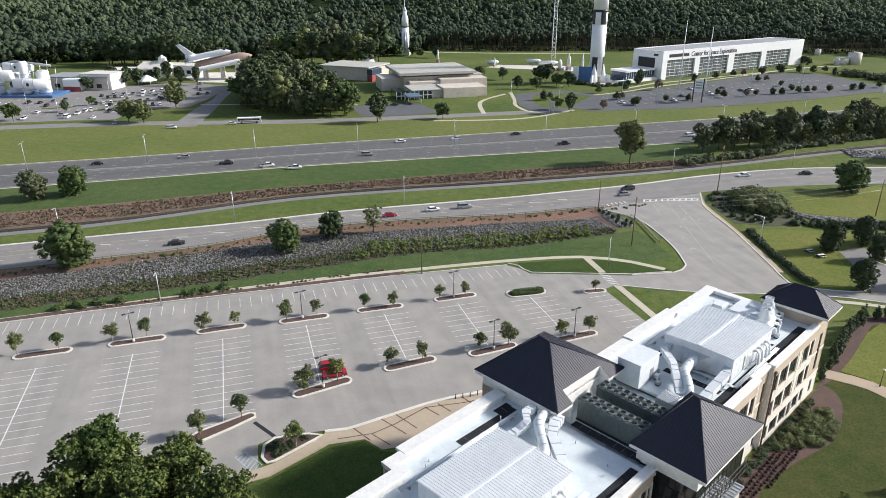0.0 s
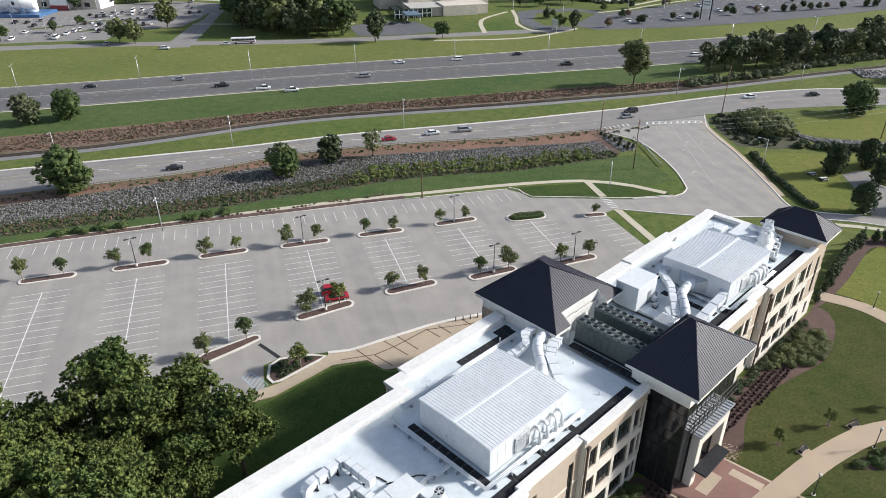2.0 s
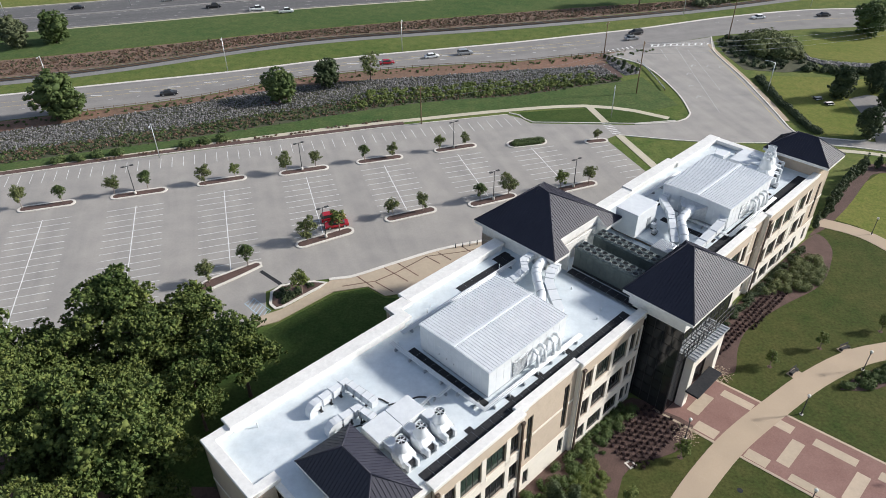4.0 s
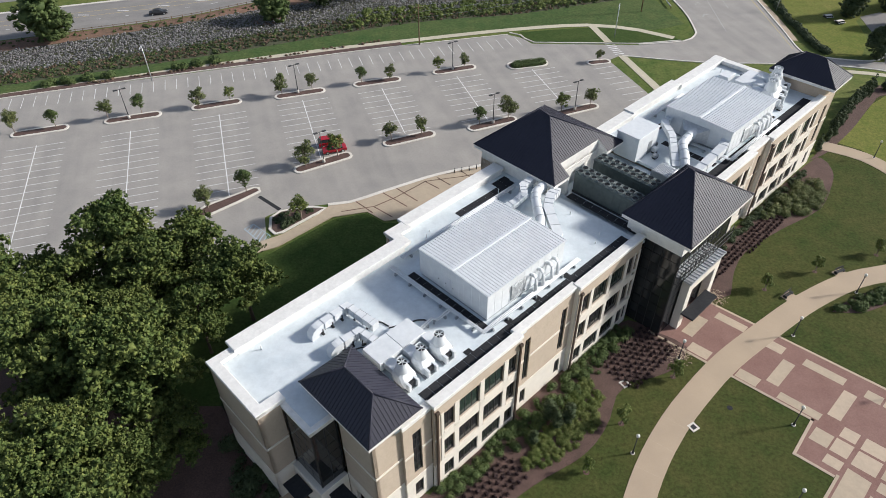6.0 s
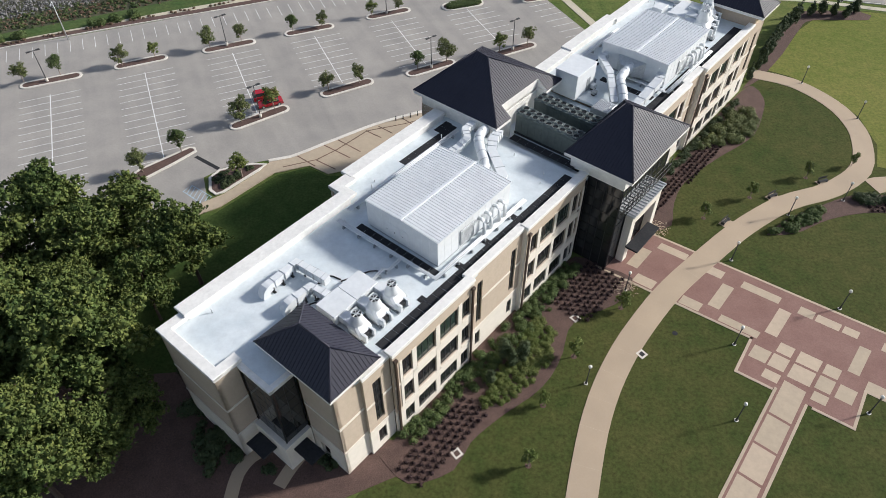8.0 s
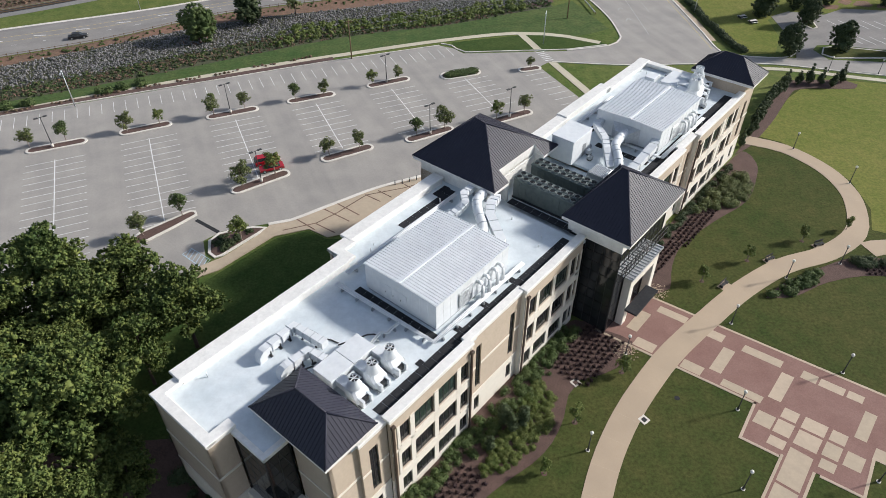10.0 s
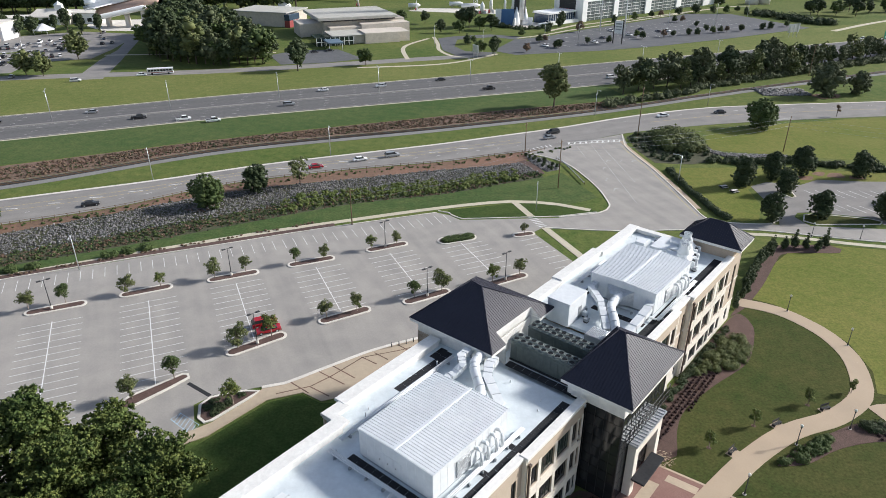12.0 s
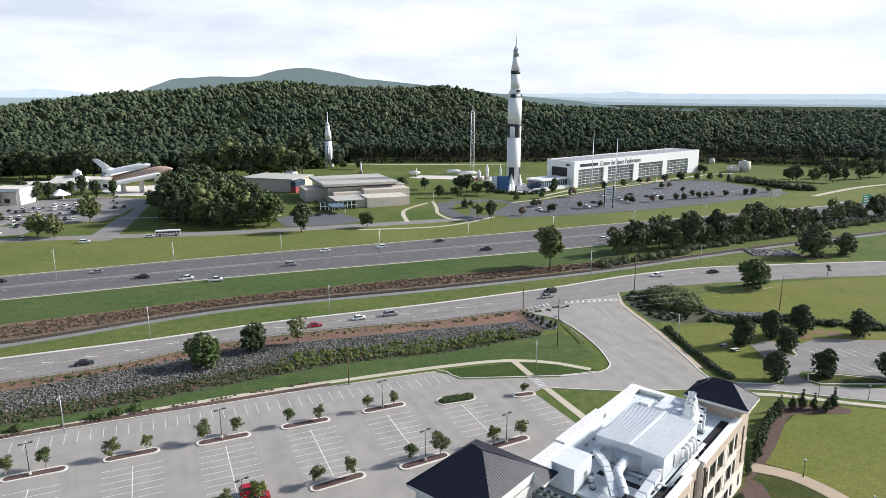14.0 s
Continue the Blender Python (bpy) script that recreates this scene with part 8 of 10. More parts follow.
def duct(path, r, square=False, label="white round air duct with elbows", name="air_duct"):
    o = Vector(path[0])
    t = thing(name, BL @ pose(o.x, o.y, ROOF_Z), label, "air duct", "rooftop air ducts")
    pts = [Vector((p[0] - o.x, p[1] - o.y, p[2] - ROOF_Z)) for p in path]
    if square:
        run = Mesh()
        ringed = []
        for i, p in enumerate(pts):
            d = (pts[min(i + 1, len(pts) - 1)] - pts[max(i - 1, 0)]).normalized()
            side = d.cross(Vector((0, 0, 1))).normalized()
            upv = side.cross(d)
            ringed.append([p + side * r * sx + upv * r * 0.8 * sz for sx, sz in ((-1, -1), (1, -1), (1, 1), (-1, 1))])
        for a, b in zip(ringed, ringed[1:]):
            for k in range(4):
                run.face([a[k], a[(k + 1) % 4], b[(k + 1) % 4], b[k]])
        run.face(ringed[0][::-1]).face(ringed[-1])
        part("duct_run", run, "white_metal", t)
    else:
        fine = [pts[0]]
        for i in range(1, len(pts) - 1):
            a, p, b = pts[i - 1], pts[i], pts[i + 1]
            c = min(1.2, (a - p).length * 0.45, (b - p).length * 0.45)
            q0, q1 = p + (a - p).normalized() * c, p + (b - p).normalized() * c
            fine += [q0, q0 * 0.25 + p * 0.5 + q1 * 0.25, q1]
        fine.append(pts[-1])
        part("duct_run", Mesh().tube(fine, r, 16), "white_metal", t)
    for p, q in zip(pts, pts[1:]):
        d = q - p
        for f in (0.3, 0.7):
            c = p + d * f
            if square:
                side = d.cross(Vector((0, 0, 1))).normalized()
                upv = side.cross(d).normalized()
                fr = Matrix((*zip(side, d.normalized(), upv, c), (0, 0, 0, 1)))
                part("flange", Mesh().box(-r - 0.05, -0.05, -0.8 * r - 0.05, r + 0.05, 0.05, 0.8 * r + 0.05, 0, fr), "galv", t)
            else:
                part("flange", Mesh().tube([c - d.normalized() * 0.05, c + d.normalized() * 0.05], r * 1.07, 16, smooth=False), "galv", t)
    for p in (pts[0], pts[-1]):
        part("stand", Mesh().box(p.x - 0.12, p.y - 0.12, 0, p.x + 0.12, p.y + 0.12, max(0.2, p.z - r * 0.8)), "grey_metal", t)
    return t


duct([(35.9, 16.3, 16.7), (33.2, 15.9, 16.9), (31.4, 14.2, 16.8), (28.8, 11.0, 16.6), (26.2, 10.6, 16.6)], 0.68)
duct([(35.9, 14.4, 16.6), (33.8, 13.8, 16.8), (31.6, 12.4, 16.8), (28.4, 8.2, 16.7), (26.2, 7.6, 16.7)], 0.62, True, "white square air duct with bends")
duct([(35.9, 18.4, 16.6), (33.0, 18.0, 16.9), (31.8, 16.6, 16.9), (30.2, 16.8, 16.2), (27.8, 17.2, 16.0), (26.2, 15.6, 16.0)], 0.5, True, "white square air duct with bends")
duct([(62.6, 13.3, 17.2), (60.6, 13.2, 17.3), (58.4, 10.4, 17.0), (55.8, 8.6, 17.0), (53.1, 6.4, 15.9)], 0.5, True, "white square air duct with bends")
duct([(62.6, 8.6, 17.0), (60.6, 8.6, 17.2), (57.6, 8.4, 17.0), (55.4, 6.4, 16.8), (53.3, 5.0, 15.8)], 0.72)
duct([(62.6, 4.0, 17.0), (60.6, 3.6, 16.9), (53.8, 3.6, 15.9)], 0.62, True, "white square air duct with bends")
for a, b in ((26.2, 9.6), (62.6, 9.0)):
    o = 1 if a < 30 else -1
    pl = thing("duct_hood", BL @ pose(a, b, ROOF_Z + 1.5), "white flared plenum hood on the unit's end wall", "plenum hood", "plenum hoods")
    m = Mesh()
    s, q = [(0, -2.4, -1), (0, 2.4, -1), (0, 2.4, 1.6), (0, -2.4, 1.6)], [(o * 1.8, -1.0, -0.4), (o * 1.8, 1.0, -0.4), (o * 1.8, 1.0, 1.0), (o * 1.8, -1.0, 1.0)]
    for i in range(4):
        j = (i + 1) % 4
        m.face([s[i], s[j], q[j], q[i]])
    m.face(q)
    part("hood", m, "galv", pl)

# U-shaped white ducts, plenum box and three exhaust fans near the south tower
def low_duct(pts, w=0.46, z0=0.5, h=1.0):
    """A rectangular duct in flanged lengths, mitred at its corners, whose first end bends down into a curb."""
    o = Vector(pts[0])
    t = thing("low_duct", BL @ pose(o.x, o.y, ROOF_Z), "white sheet-metal duct in flanged lengths on low stands", "air duct", "low rooftop ducts")
    loc = [Vector(p) - o for p in pts]
    l, r = offset([tuple(p) for p in loc], w), offset([tuple(p) for p in loc], -w)
    run = Mesh()
    for i in range(len(loc) - 1):
        lo = [(*r[i], z0), (*r[i + 1], z0), (*l[i + 1], z0), (*l[i], z0)]
        hi = [(x, y, z0 + h) for x, y, z in lo]
        run.face(hi).face(lo[::-1])
        for k in (0, 2):
            run.face([lo[k], lo[k + 1], hi[k + 1], hi[k]])
    i = len(loc) - 1
    run.face([(*r[i], z0), (*l[i], z0), (*l[i], z0 + h), (*r[i], z0 + h)])
    part("duct_run", run, "white_metal", t)
    d = (loc[0] - loc[1]).normalized()
    side = Vector((-d.y, d.x)) * w
    arc_o = [(d * (h + 0.15) * math.sin(a), z0 + h * math.cos(a) if a < 1.56 else 0.0) for a in (0, 0.4, 0.8, 1.2, 1.57)]
    arc_i = [(d * 0.15 * math.sin(a), z0 - 0.02 if a < 1.56 else 0.0) for a in (0, 0.4, 0.8, 1.2, 1.57)]
    bend = Mesh()
    for (p0, z_0), (p1, z_1), (q0, y0), (q1, y1) in zip(arc_o, arc_o[1:], arc_i, arc_i[1:]):
        bend.face([(*(p0 - side), z_0), (*(p0 + side), z_0), (*(p1 + side), z_1), (*(p1 - side), z_1)])
        for s_ in (-1, 1):
            bend.face([(*(p0 + side * s_), z_0), (*(p1 + side * s_), z_1), (*(q1 + side * s_), y1), (*(q0 + side * s_), y0)][::s_])
    part("elbow", bend, "white_metal", t, "rounded elbow down into the roof")
    for p, q in zip(loc, loc[1:]):
        u = q - p
        ang = math.degrees(math.atan2(u.y, u.x))
        n = max(1, round(u.length / 1.3))
        for k in range(n):
            c = p + u * ((k + 0.5) / n)
            part("flange", Mesh().box(-0.035, -w - 0.05, z0 - 0.04, 0.035, w + 0.05, z0 + h + 0.05), "galv", t, m=pose(c.x, c.y, 0, 0, 0, ang))
    return t


low_duct([(-2.0, 17.35), (2.3, 17.55), (2.75, 13.0)])
low_duct([(-2.0, 13.75), (0.9, 13.6), (1.25, 11.3)])
for a in (-0.6, 2.65):
    t = thing("plenum_box", BL @ pose(a, 8.3, ROOF_Z), "flat white sheet-metal plenum box", "plenum box", "roof plenum boxes")
    part("box", Mesh().box(0, 0, 0.25, 3.2, 2.9, 1.5, 0.04), "white_metal", t)
    part("leg", Mesh().box(0.3, 0.3, 0, 0.5, 2.0, 0.25), "grey_metal", t)
    part("leg", Mesh().box(2.7, 0.3, 0, 2.9, 2.0, 0.25), "grey_metal", t)


def exhaust(a, b, s=1.0):
    t = thing("exhaust_fan", BL @ pose(a, b, ROOF_Z) @ Matrix.Diagonal((s, s, s, 1)), "bulky white exhaust fan with a conical stack on a steel base", "exhaust fan", "rooftop exhaust fans")
    part("base", Mesh().box(-0.95, -1.7, 0, 0.95, 0.5, 0.22, 0.03), "grey_metal", t)
    body = Mesh()
    rings = [(0.2, -1.25, 0.55, 0.85), (0.7, -1.5, 0.75, 1.0), (1.25, -1.25, 0.85, 1.02), (1.75, -0.75, 0.8, 0.9), (2.1, -0.6, 0.6, 0.62)]
    loops = [[(x * hx, y, z) for x, y in ((-1, y0 + 0.25), (-0.7, y0), (0.7, y0), (1, y0 + 0.25), (1, y1 - 0.25), (0.7, y1), (-0.7, y1), (-1, y1 - 0.25))] for z, y0, y1, hx in rings]
    for lo, hi in zip(loops, loops[1:]):
        for k in range(8):
            body.face([lo[k], lo[(k + 1) % 8], hi[(k + 1) % 8], hi[k]])
    part("housing", body, "white_metal", t, "white folded sheet-metal fan housing")
    part("discharge_cone", Mesh().tube([(0, 0, 1.8), (0, 0, 2.05), (0, 0, 2.75), (0, 0, 3.25)], [0.74, 0.86, 0.56, 0.54], 18, caps=False), "white_metal", t)
    # near-black disc paints the shade inside the nozzle
    part("throat", Mesh().tube([(0, 0, 3.05), (0, 0, 3.06)], 0.53, 18), "dark_metal", t, "dark disc in place of the unlit fan throat")
    gr_ = part("nozzle_rim", Mesh().tube([(0, 0, 3.16), (0, 0, 3.30)], 0.60, 18, caps=False), "white_metal", t)
    for k in range(3):
        part("guide_vane", Mesh().box(-0.54, -0.035, 3.1, 0.54, 0.035, 3.24), "white_metal", gr_, m=pose(0, 0, 0, 0, 0, 60 * k))
    # solid near-black box paints the shade of the intake
    part("inlet", Mesh().box(-0.42, -1.62, 0.55, 0.42, -1.3, 1.2), "dark_metal", t, "dark box in place of the unlit inlet opening")
    part("hood_side", Mesh().prism([(-0.75, -1.95), (-0.45, -1.95), (-0.45, -0.9), (-0.75, -0.9)], 0.3, 1.35), "white_metal", t)
    part("hood_side", Mesh().prism([(0.45, -1.95), (0.75, -1.95), (0.75, -0.9), (0.45, -0.9)], 0.3, 1.35), "white_metal", t)
    part("motor", Mesh().tube([(0.95, -0.7, 0.6), (1.35, -0.7, 0.6)], 0.24, 10), "grey_metal", t)
    part("branch_duct", Mesh().box(-0.62, 0.45, 0.55, 0.62, 2.4, 1.45, 0.03), "white_metal", t, "white duct back to the plenum")


for a, b in ((0.5, 6.0), (3.1, 6.0), (5.7, 6.0), (82.0, 6.6), (84.2, 7.2), (87.0, 8.0)):
    exhaust(a, b, 0.95 if a < 50 else 1.25)
for a0, b0, a1, b1, h in ((83.0, 9.4, 88.6, 13.2, 1.4), (83.8, 14.6, 86.4, 16.4, 1.0), (78.6, 10.5, 81.5, 13.0, 1.1)):
    t = thing("plenum_box", BL @ pose(a0, b0, ROOF_Z), "flat white sheet-metal plenum box", "plenum box", "roof plenum boxes")
    part("box", Mesh().box(0, 0, 0.2, a1 - a0, b1 - b0, h, 0.04), "white_metal", t)
    part("leg", Mesh().box(0.2, 0.2, 0, 0.4, b1 - b0 - 0.2, 0.2), "grey_metal", t)
rr = random.Random(5)
for i in range(16):
    a, b = (rr.uniform(-9, 34), rr.uniform(18, 22)) if i < 7 else (rr.uniform(28, 35), rr.uniform(4, 12)) if i < 11 else (rr.uniform(54, 88), rr.uniform(15.5, 19))
    solid("vent_pipe", Mesh().tube([(0, 0, 0), (0, 0, rr.uniform(0.4, 0.8))], 0.07, 8), "white_metal", BL @ pose(a, b, ROOF_Z), label="thin white plumbing vent pipe on the roof", category="vent pipe", group="roof vent pipes")

for a, b in ((0.5, 7.6), (3.1, 7.6), (5.7, 7.6)):
    t = thing("damper_box", BL @ pose(a, b, ROOF_Z), "small dark damper box between fan and plenum", "damper box", "damper boxes")
    part("case", Mesh().box(0.55, -0.9, 0.1, 1.55, 0.35, 1.0, 0.03), "dark_metal", t)
    part("lid", Mesh().box(0.5, -0.95, 1.0, 1.6, 0.4, 1.12, 0.02), "white_metal", t)
for i, (a, b) in enumerate(((-1.6, 17.4), (-0.2, 17.5), (1.2, 17.6), (2.7, 16.2), (2.9, 14.2), (-1.4, 13.8), (-0.3, 13.7), (1.0, 12.6))):
    t = thing("duct_stand", BL @ pose(a, b, ROOF_Z, 0, 0, 90 if i in (3, 4, 7) else 0), "dark steel stand strapped under a low duct", "duct stand", "duct stands")
    part("foot", Mesh().box(-0.14, -0.62, 0, 0.14, 0.62, 0.08), "dark_metal", t)
    for s_ in (-0.5, 0.5):
        part("upright", Mesh().box(-0.05, s_ - 0.05, 0.08, 0.05, s_ + 0.05, 0.85), "dark_metal", t)
    part("strap", Mesh().box(-0.05, -0.5, 0.8, 0.05, 0.5, 0.86), "galv", t)
rr2 = random.Random(8)
for pts in ([(2.9, 18.4), (3.6, 16.4), (4.0, 14.2), (4.4, 12.6)], [(0.4, 18.3), (2.0, 18.5), (3.2, 17.0)], [(4.2, 12.4), (6.6, 11.4), (8.0, 10.4)], [(-1.2, 12.9), (0.2, 12.4), (0.6, 11.6)]):
    ln = smooth_line(pts, 0.5)
    solid("roof_cable", Mesh().tube([(x + rr2.uniform(-0.12, 0.12), y + rr2.uniform(-0.12, 0.12), 0.07) for x, y in ln], 0.09, 6), "dark_metal", BL @ pose(0, 0, ROOF_Z), label="black flexible conduit lying loose on the roof", category="conduit", group="loose roof conduits")
for a0, b0, n in ((54.5, 10.5, 3), (54.2, 14.6, 4), (80.0, 4.0, 4), (86.0, 12.0, 3)):
    for i in range(n):
        t = thing("equipment_box", BL @ pose(a0 + rr2.uniform(0, 3), b0 + i * 0.9, ROOF_Z, 0, 0, rr2.uniform(-8, 8)), "small grey rooftop control box on a curb", "equipment box", "small rooftop boxes")
        part("curb", Mesh().box(-0.35, -0.3, 0, 0.35, 0.3, 0.25), "dark_metal", t)
        part("case", Mesh().box(-0.4, -0.35, 0.25, 0.4, 0.35, rr2.uniform(0.6, 1.0), 0.03), "white_metal" if i % 2 else "grey_metal", t)
# ---- museum grounds across the highway ----
def ring_profile(t, name, prof, material, label="", n=28):
    """A turned body from (radius, height) pairs."""
    return part(name, Mesh().tube([(0, 0, z) for r, z in prof], [r for r, z in prof], n), material, t, label)


def saturn():
    t = thing("moon_rocket", pose(52.4, 500, 0, 0, 0, 25), "full-size white moon rocket replica with black bands, standing upright", "rocket")
    S = "white_paint"
    ring_profile(t, "first_stage", [(5.05, 4), (5.05, 39.2)], S)
    ring_profile(t, "interstage", [(5.06, 47.2), (5.06, 48.9)], "black_paint", "black interstage band")
    ring_profile(t, "first_stage", [(5.05, 39.2), (5.05, 47.2)], S)
    ring_profile(t, "second_stage", [(5.05, 48.9), (5.05, 67.6)], S)
    ring_profile(t, "interstage", [(5.06, 67.6), (5.0, 70.2)], S)
    ring_profile(t, "interstage", [(5.0, 70.2), (3.35, 74.0)], S)
    ring_profile(t, "third_stage", [(3.35, 74.0), (3.35, 84.2)], S)
    ring_profile(t, "instrument_ring", [(3.4, 84.2), (3.4, 86.6)], "black_paint", "black instrument ring")
    ring_profile(t, "adapter", [(3.35, 86.6), (1.98, 96.2)], S)
    ring_profile(t, "service_module", [(1.98, 96.2), (1.98, 101.2)], "silver")
    ring_profile(t, "capsule", [(1.96, 101.2), (0.5, 104.4)], S)
    ring_profile(t, "escape_tower", [(0.35, 104.4), (0.35, 110.4), (0.05, 111.6)], S)
    arc = lambda a0, a1, z0, z1, r: [Mesh().face([(r * math.cos(radians(a)), r * math.sin(radians(a)), z0), (r * math.cos(radians(b)), r * math.sin(radians(b)), z0), (r * math.cos(radians(b)), r * math.sin(radians(b)), z1), (r * math.cos(radians(a)), r * math.sin(radians(a)), z1)]) for a, b in [(a0 + (a1 - a0) * i / 8, a0 + (a1 - a0) * (i + 1) / 8) for i in range(8)]]

    def patch(a0, a1, z0, z1, r=5.09):
        m = Mesh()
        for q in arc(a0, a1, z0, z1, r):
            m.join(q)
        part("black_panel", m, "black_paint", t, "black painted panel")
    for a in (0, 90, 180, 270):
        patch(a + 20, a + 65, 4.9, 17.5)
        patch(a - 25, a + 20, 39.2, 47.2)
        patch(a - 70, a - 25, 67.6, 70.2)
    patch(-110, -60, 70.2, 73.4, 4.4)
    for a in (0, 90, 180, 270):
        q = pose(0, 0, 0, 0, 0, a + 45)
        part("fairing", Mesh().tube([(5.2, 0, 0.2), (5.0, 0, 3.0), (4.8, 0, 7.0), (4.9, 0, 12.5)], [3.0, 2.6, 1.8, 0.3], 14), S, t, "white engine fairing", q)
        part("fin", Mesh().prism([(5.0, -0.25), (10.4, -0.25), (10.4, 0.25), (5.0, 0.25)], 0.6, 5.4), S, t, "", q)
        part("engine_bell", Mesh().tube([(3.6, 0, 0.1), (3.6, 0, 2.4), (3.6, 0, 4.2)], [1.7, 1.2, 0.6], 14), "grey_metal", t, "grey engine bell", q)
    part("engine_bell", Mesh().tube([(0, 0, 0.1), (0, 0, 2.4), (0, 0, 4.2)], [1.7, 1.2, 0.6], 14), "grey_metal", t, "grey engine bell")
    solid("rocket_pad", Mesh().tube([(0, 0, -0.05), (0, 0, 0.08)], 17, 32), "kerb", pose(52.4, 500, 0), label="pale concrete pad under the moon rocket", category="pad", kind="structure")


saturn()


def small_saturn():
    t = thing("tall_rocket", pose(-112, 661, 0), "white two-stage rocket standing before the woods", "rocket")
    S = "white_paint"
    ring_profile(t, "first_stage", [(3.3, 2.2), (3.3, 25.4)], S)
    ring_profile(t, "band", [(3.32, 25.4), (3.32, 26.4)], "black_paint")
    ring_profile(t, "second_stage", [(3.2, 26.4), (3.2, 33.0), (2.0, 37.0), (2.0, 40.0)], S)
    ring_profile(t, "nose", [(2.0, 40.0), (0.8, 43.4), (0.35, 43.6), (0.3, 52.4), (0.05, 53.4)], S)
    for i in range(8):
        a = i * 45
        part("tank_flute", Mesh().tube([(3.0 * math.cos(radians(a)), 3.0 * math.sin(radians(a)), 4), (3.0 * math.cos(radians(a)), 3.0 * math.sin(radians(a)), 21)], 0.8, 8), S if i % 2 else "silver", t)
    for i in range(4):
        part("fin", Mesh().prism([(3.0, -0.2), (5.6, -0.2), (5.6, 0.2), (3.0, 0.2)], 0.0, 5.0), S, t, "", pose(0, 0, 0, 0, 0, 45 + 90 * i))


small_saturn()


def lattice(x, y, h, w, label, name="lattice_tower"):
    t = thing(name, pose(x, y, 0), label, "tower")
    for sx, sy in ((-1, -1), (1, -1), (1, 1), (-1, 1)):
        part("leg", Mesh().tube([(sx * w, sy * w, 0), (sx * w * 0.8, sy * w * 0.8, h)], 0.22, 6), "white_paint", t)
    n = int(h / 3.2)
    for i in range(n):
        z0, z1 = h * i / n, h * (i + 1) / n
        for (ax, ay), (bx, by) in (((-1, -1), (1, -1)), ((1, -1), (1, 1)), ((1, 1), (-1, 1)), ((-1, 1), (-1, -1))):
            k0, k1 = w * (1 - 0.2 * z0 / h), w * (1 - 0.2 * z1 / h)
            part("brace", Mesh().tube([(ax * k0, ay * k0, z0), (bx * k1, by * k1, z1)] if i % 2 else [(bx * k0, by * k0, z0), (ax * k1, ay * k1, z1)], 0.10, 4), "white_paint", t)
    part("crown", Mesh().box(-w, -w, h, w, w, h + 1.2), "white_paint", t)
    part("mast", Mesh().tube([(0, 0, h + 1.2), (0, 0, h + 6)], 0.12, 6), "white_paint", t)


lattice(26, 597, 55, 1.6, "white lattice drop-ride tower")

# exhibition hall
DCM = pose(100, 511, 0, 0, 0, 38.9)
hall = thing("exhibition_hall", DCM, "long white exhibition hall with four glazed bays", "building")
LEN, DEP, TOP = 174.0, 28.0, 20.2
BAYS = [(5.1, 35.7), (41.2, 75.0), (82.3, 116.9), (123.5, 156.6)]
xs = [0] + [v for b in BAYS for v in b] + [LEN]
for i, (a, b) in enumerate(zip(xs, xs[1:])):
    if i % 2 == 0:
        part("front_wall", Mesh().box(a, 0, 0, b, 1.2, 13.6), "white_paint", hall)
part("front_wall", Mesh().box(0, 0, 13.6, LEN, 1.2, TOP), "white_paint", hall, "white upper front wall")
part("rear_wall", Mesh().box(0, DEP - 1, 0, LEN, DEP, TOP), "white_paint", hall)
part("end_wall", Mesh().box(LEN - 1, 1.2, 0, LEN, DEP - 1, TOP), "white_paint", hall)
part("end_wall", Mesh().box(0, 1.2, 0, 1, 7, TOP).box(0, DEP - 5, 0, 1, DEP - 1, TOP).box(0, 7, 15, 1, DEP - 5, TOP).box(0, 7, 0, 1, DEP - 5, 2.5), "white_paint", hall)
scr = part("end_screen", Mesh().box(0.4, 7, 2.5, 0.7, DEP - 5, 15), "black_paint", hall, "dark glazed screen with red light strips")
for i in range(10):
    part("screen_rail", Mesh().box(0.3, 7, 3.2 + i * 1.2, 0.395, DEP - 5, 3.34 + i * 1.2), "red_panel" if i < 5 else "dark_metal", scr)
part("roof", Mesh().box(0.6, 0.6, TOP - 1.0, LEN - 0.6, DEP - 0.6, TOP - 0.4), "grey_roof", hall, "flat grey roof")
for a, b in BAYS:
    g = part("glazing", Mesh().box(a, 1.25, 0.2, b, 1.4, 13.6), "glass_pale", hall, "tall curtain glazing behind white louvres, sky reflection put into its pale colour")
    for i in range(1, 6):
        part("mullion", Mesh().box(a + (b - a) * i / 6 - 0.05, 1.1, 0.2, a + (b - a) * i / 6 + 0.05, 1.24, 13.6), "white_paint", g)
    for j in range(1, 6):
        part("transom", Mesh().box(a, 0.7, 13.6 * j / 6 - 0.09, b, 1.1, 13.6 * j / 6 + 0.09), "white_paint", g)


def lettering(text, parent, size, m, name="lettering"):
    cu = bpy.data.curves.new(name, "FONT")
    cu.body, cu.size, cu.extrude = text, size, 0.08
    cu.materials.append(M["black_paint"])
    ob = new(name, cu)
    dg = bpy.context.evaluated_depsgraph_get()
    me = bpy.data.meshes.new_from_object(ob.evaluated_get(dg))
    bpy.data.objects.remove(ob)
    o2 = new(name, me)
    o2.parent = parent
    xs_ = [v.co.x for v in me.vertices]
    o2.matrix_basis = m @ Matrix.Translation((-min(xs_), 0, 0))
    return max(xs_) - min(xs_), o2


w_l, let = lettering("Center for Space Exploration", hall, 5.2, Matrix())
let.matrix_basis = pose(30.5, -0.1, 15.0, 90, 0, 0) @ Matrix.Diagonal((53.0 / w_l, 1.0, 1, 1))
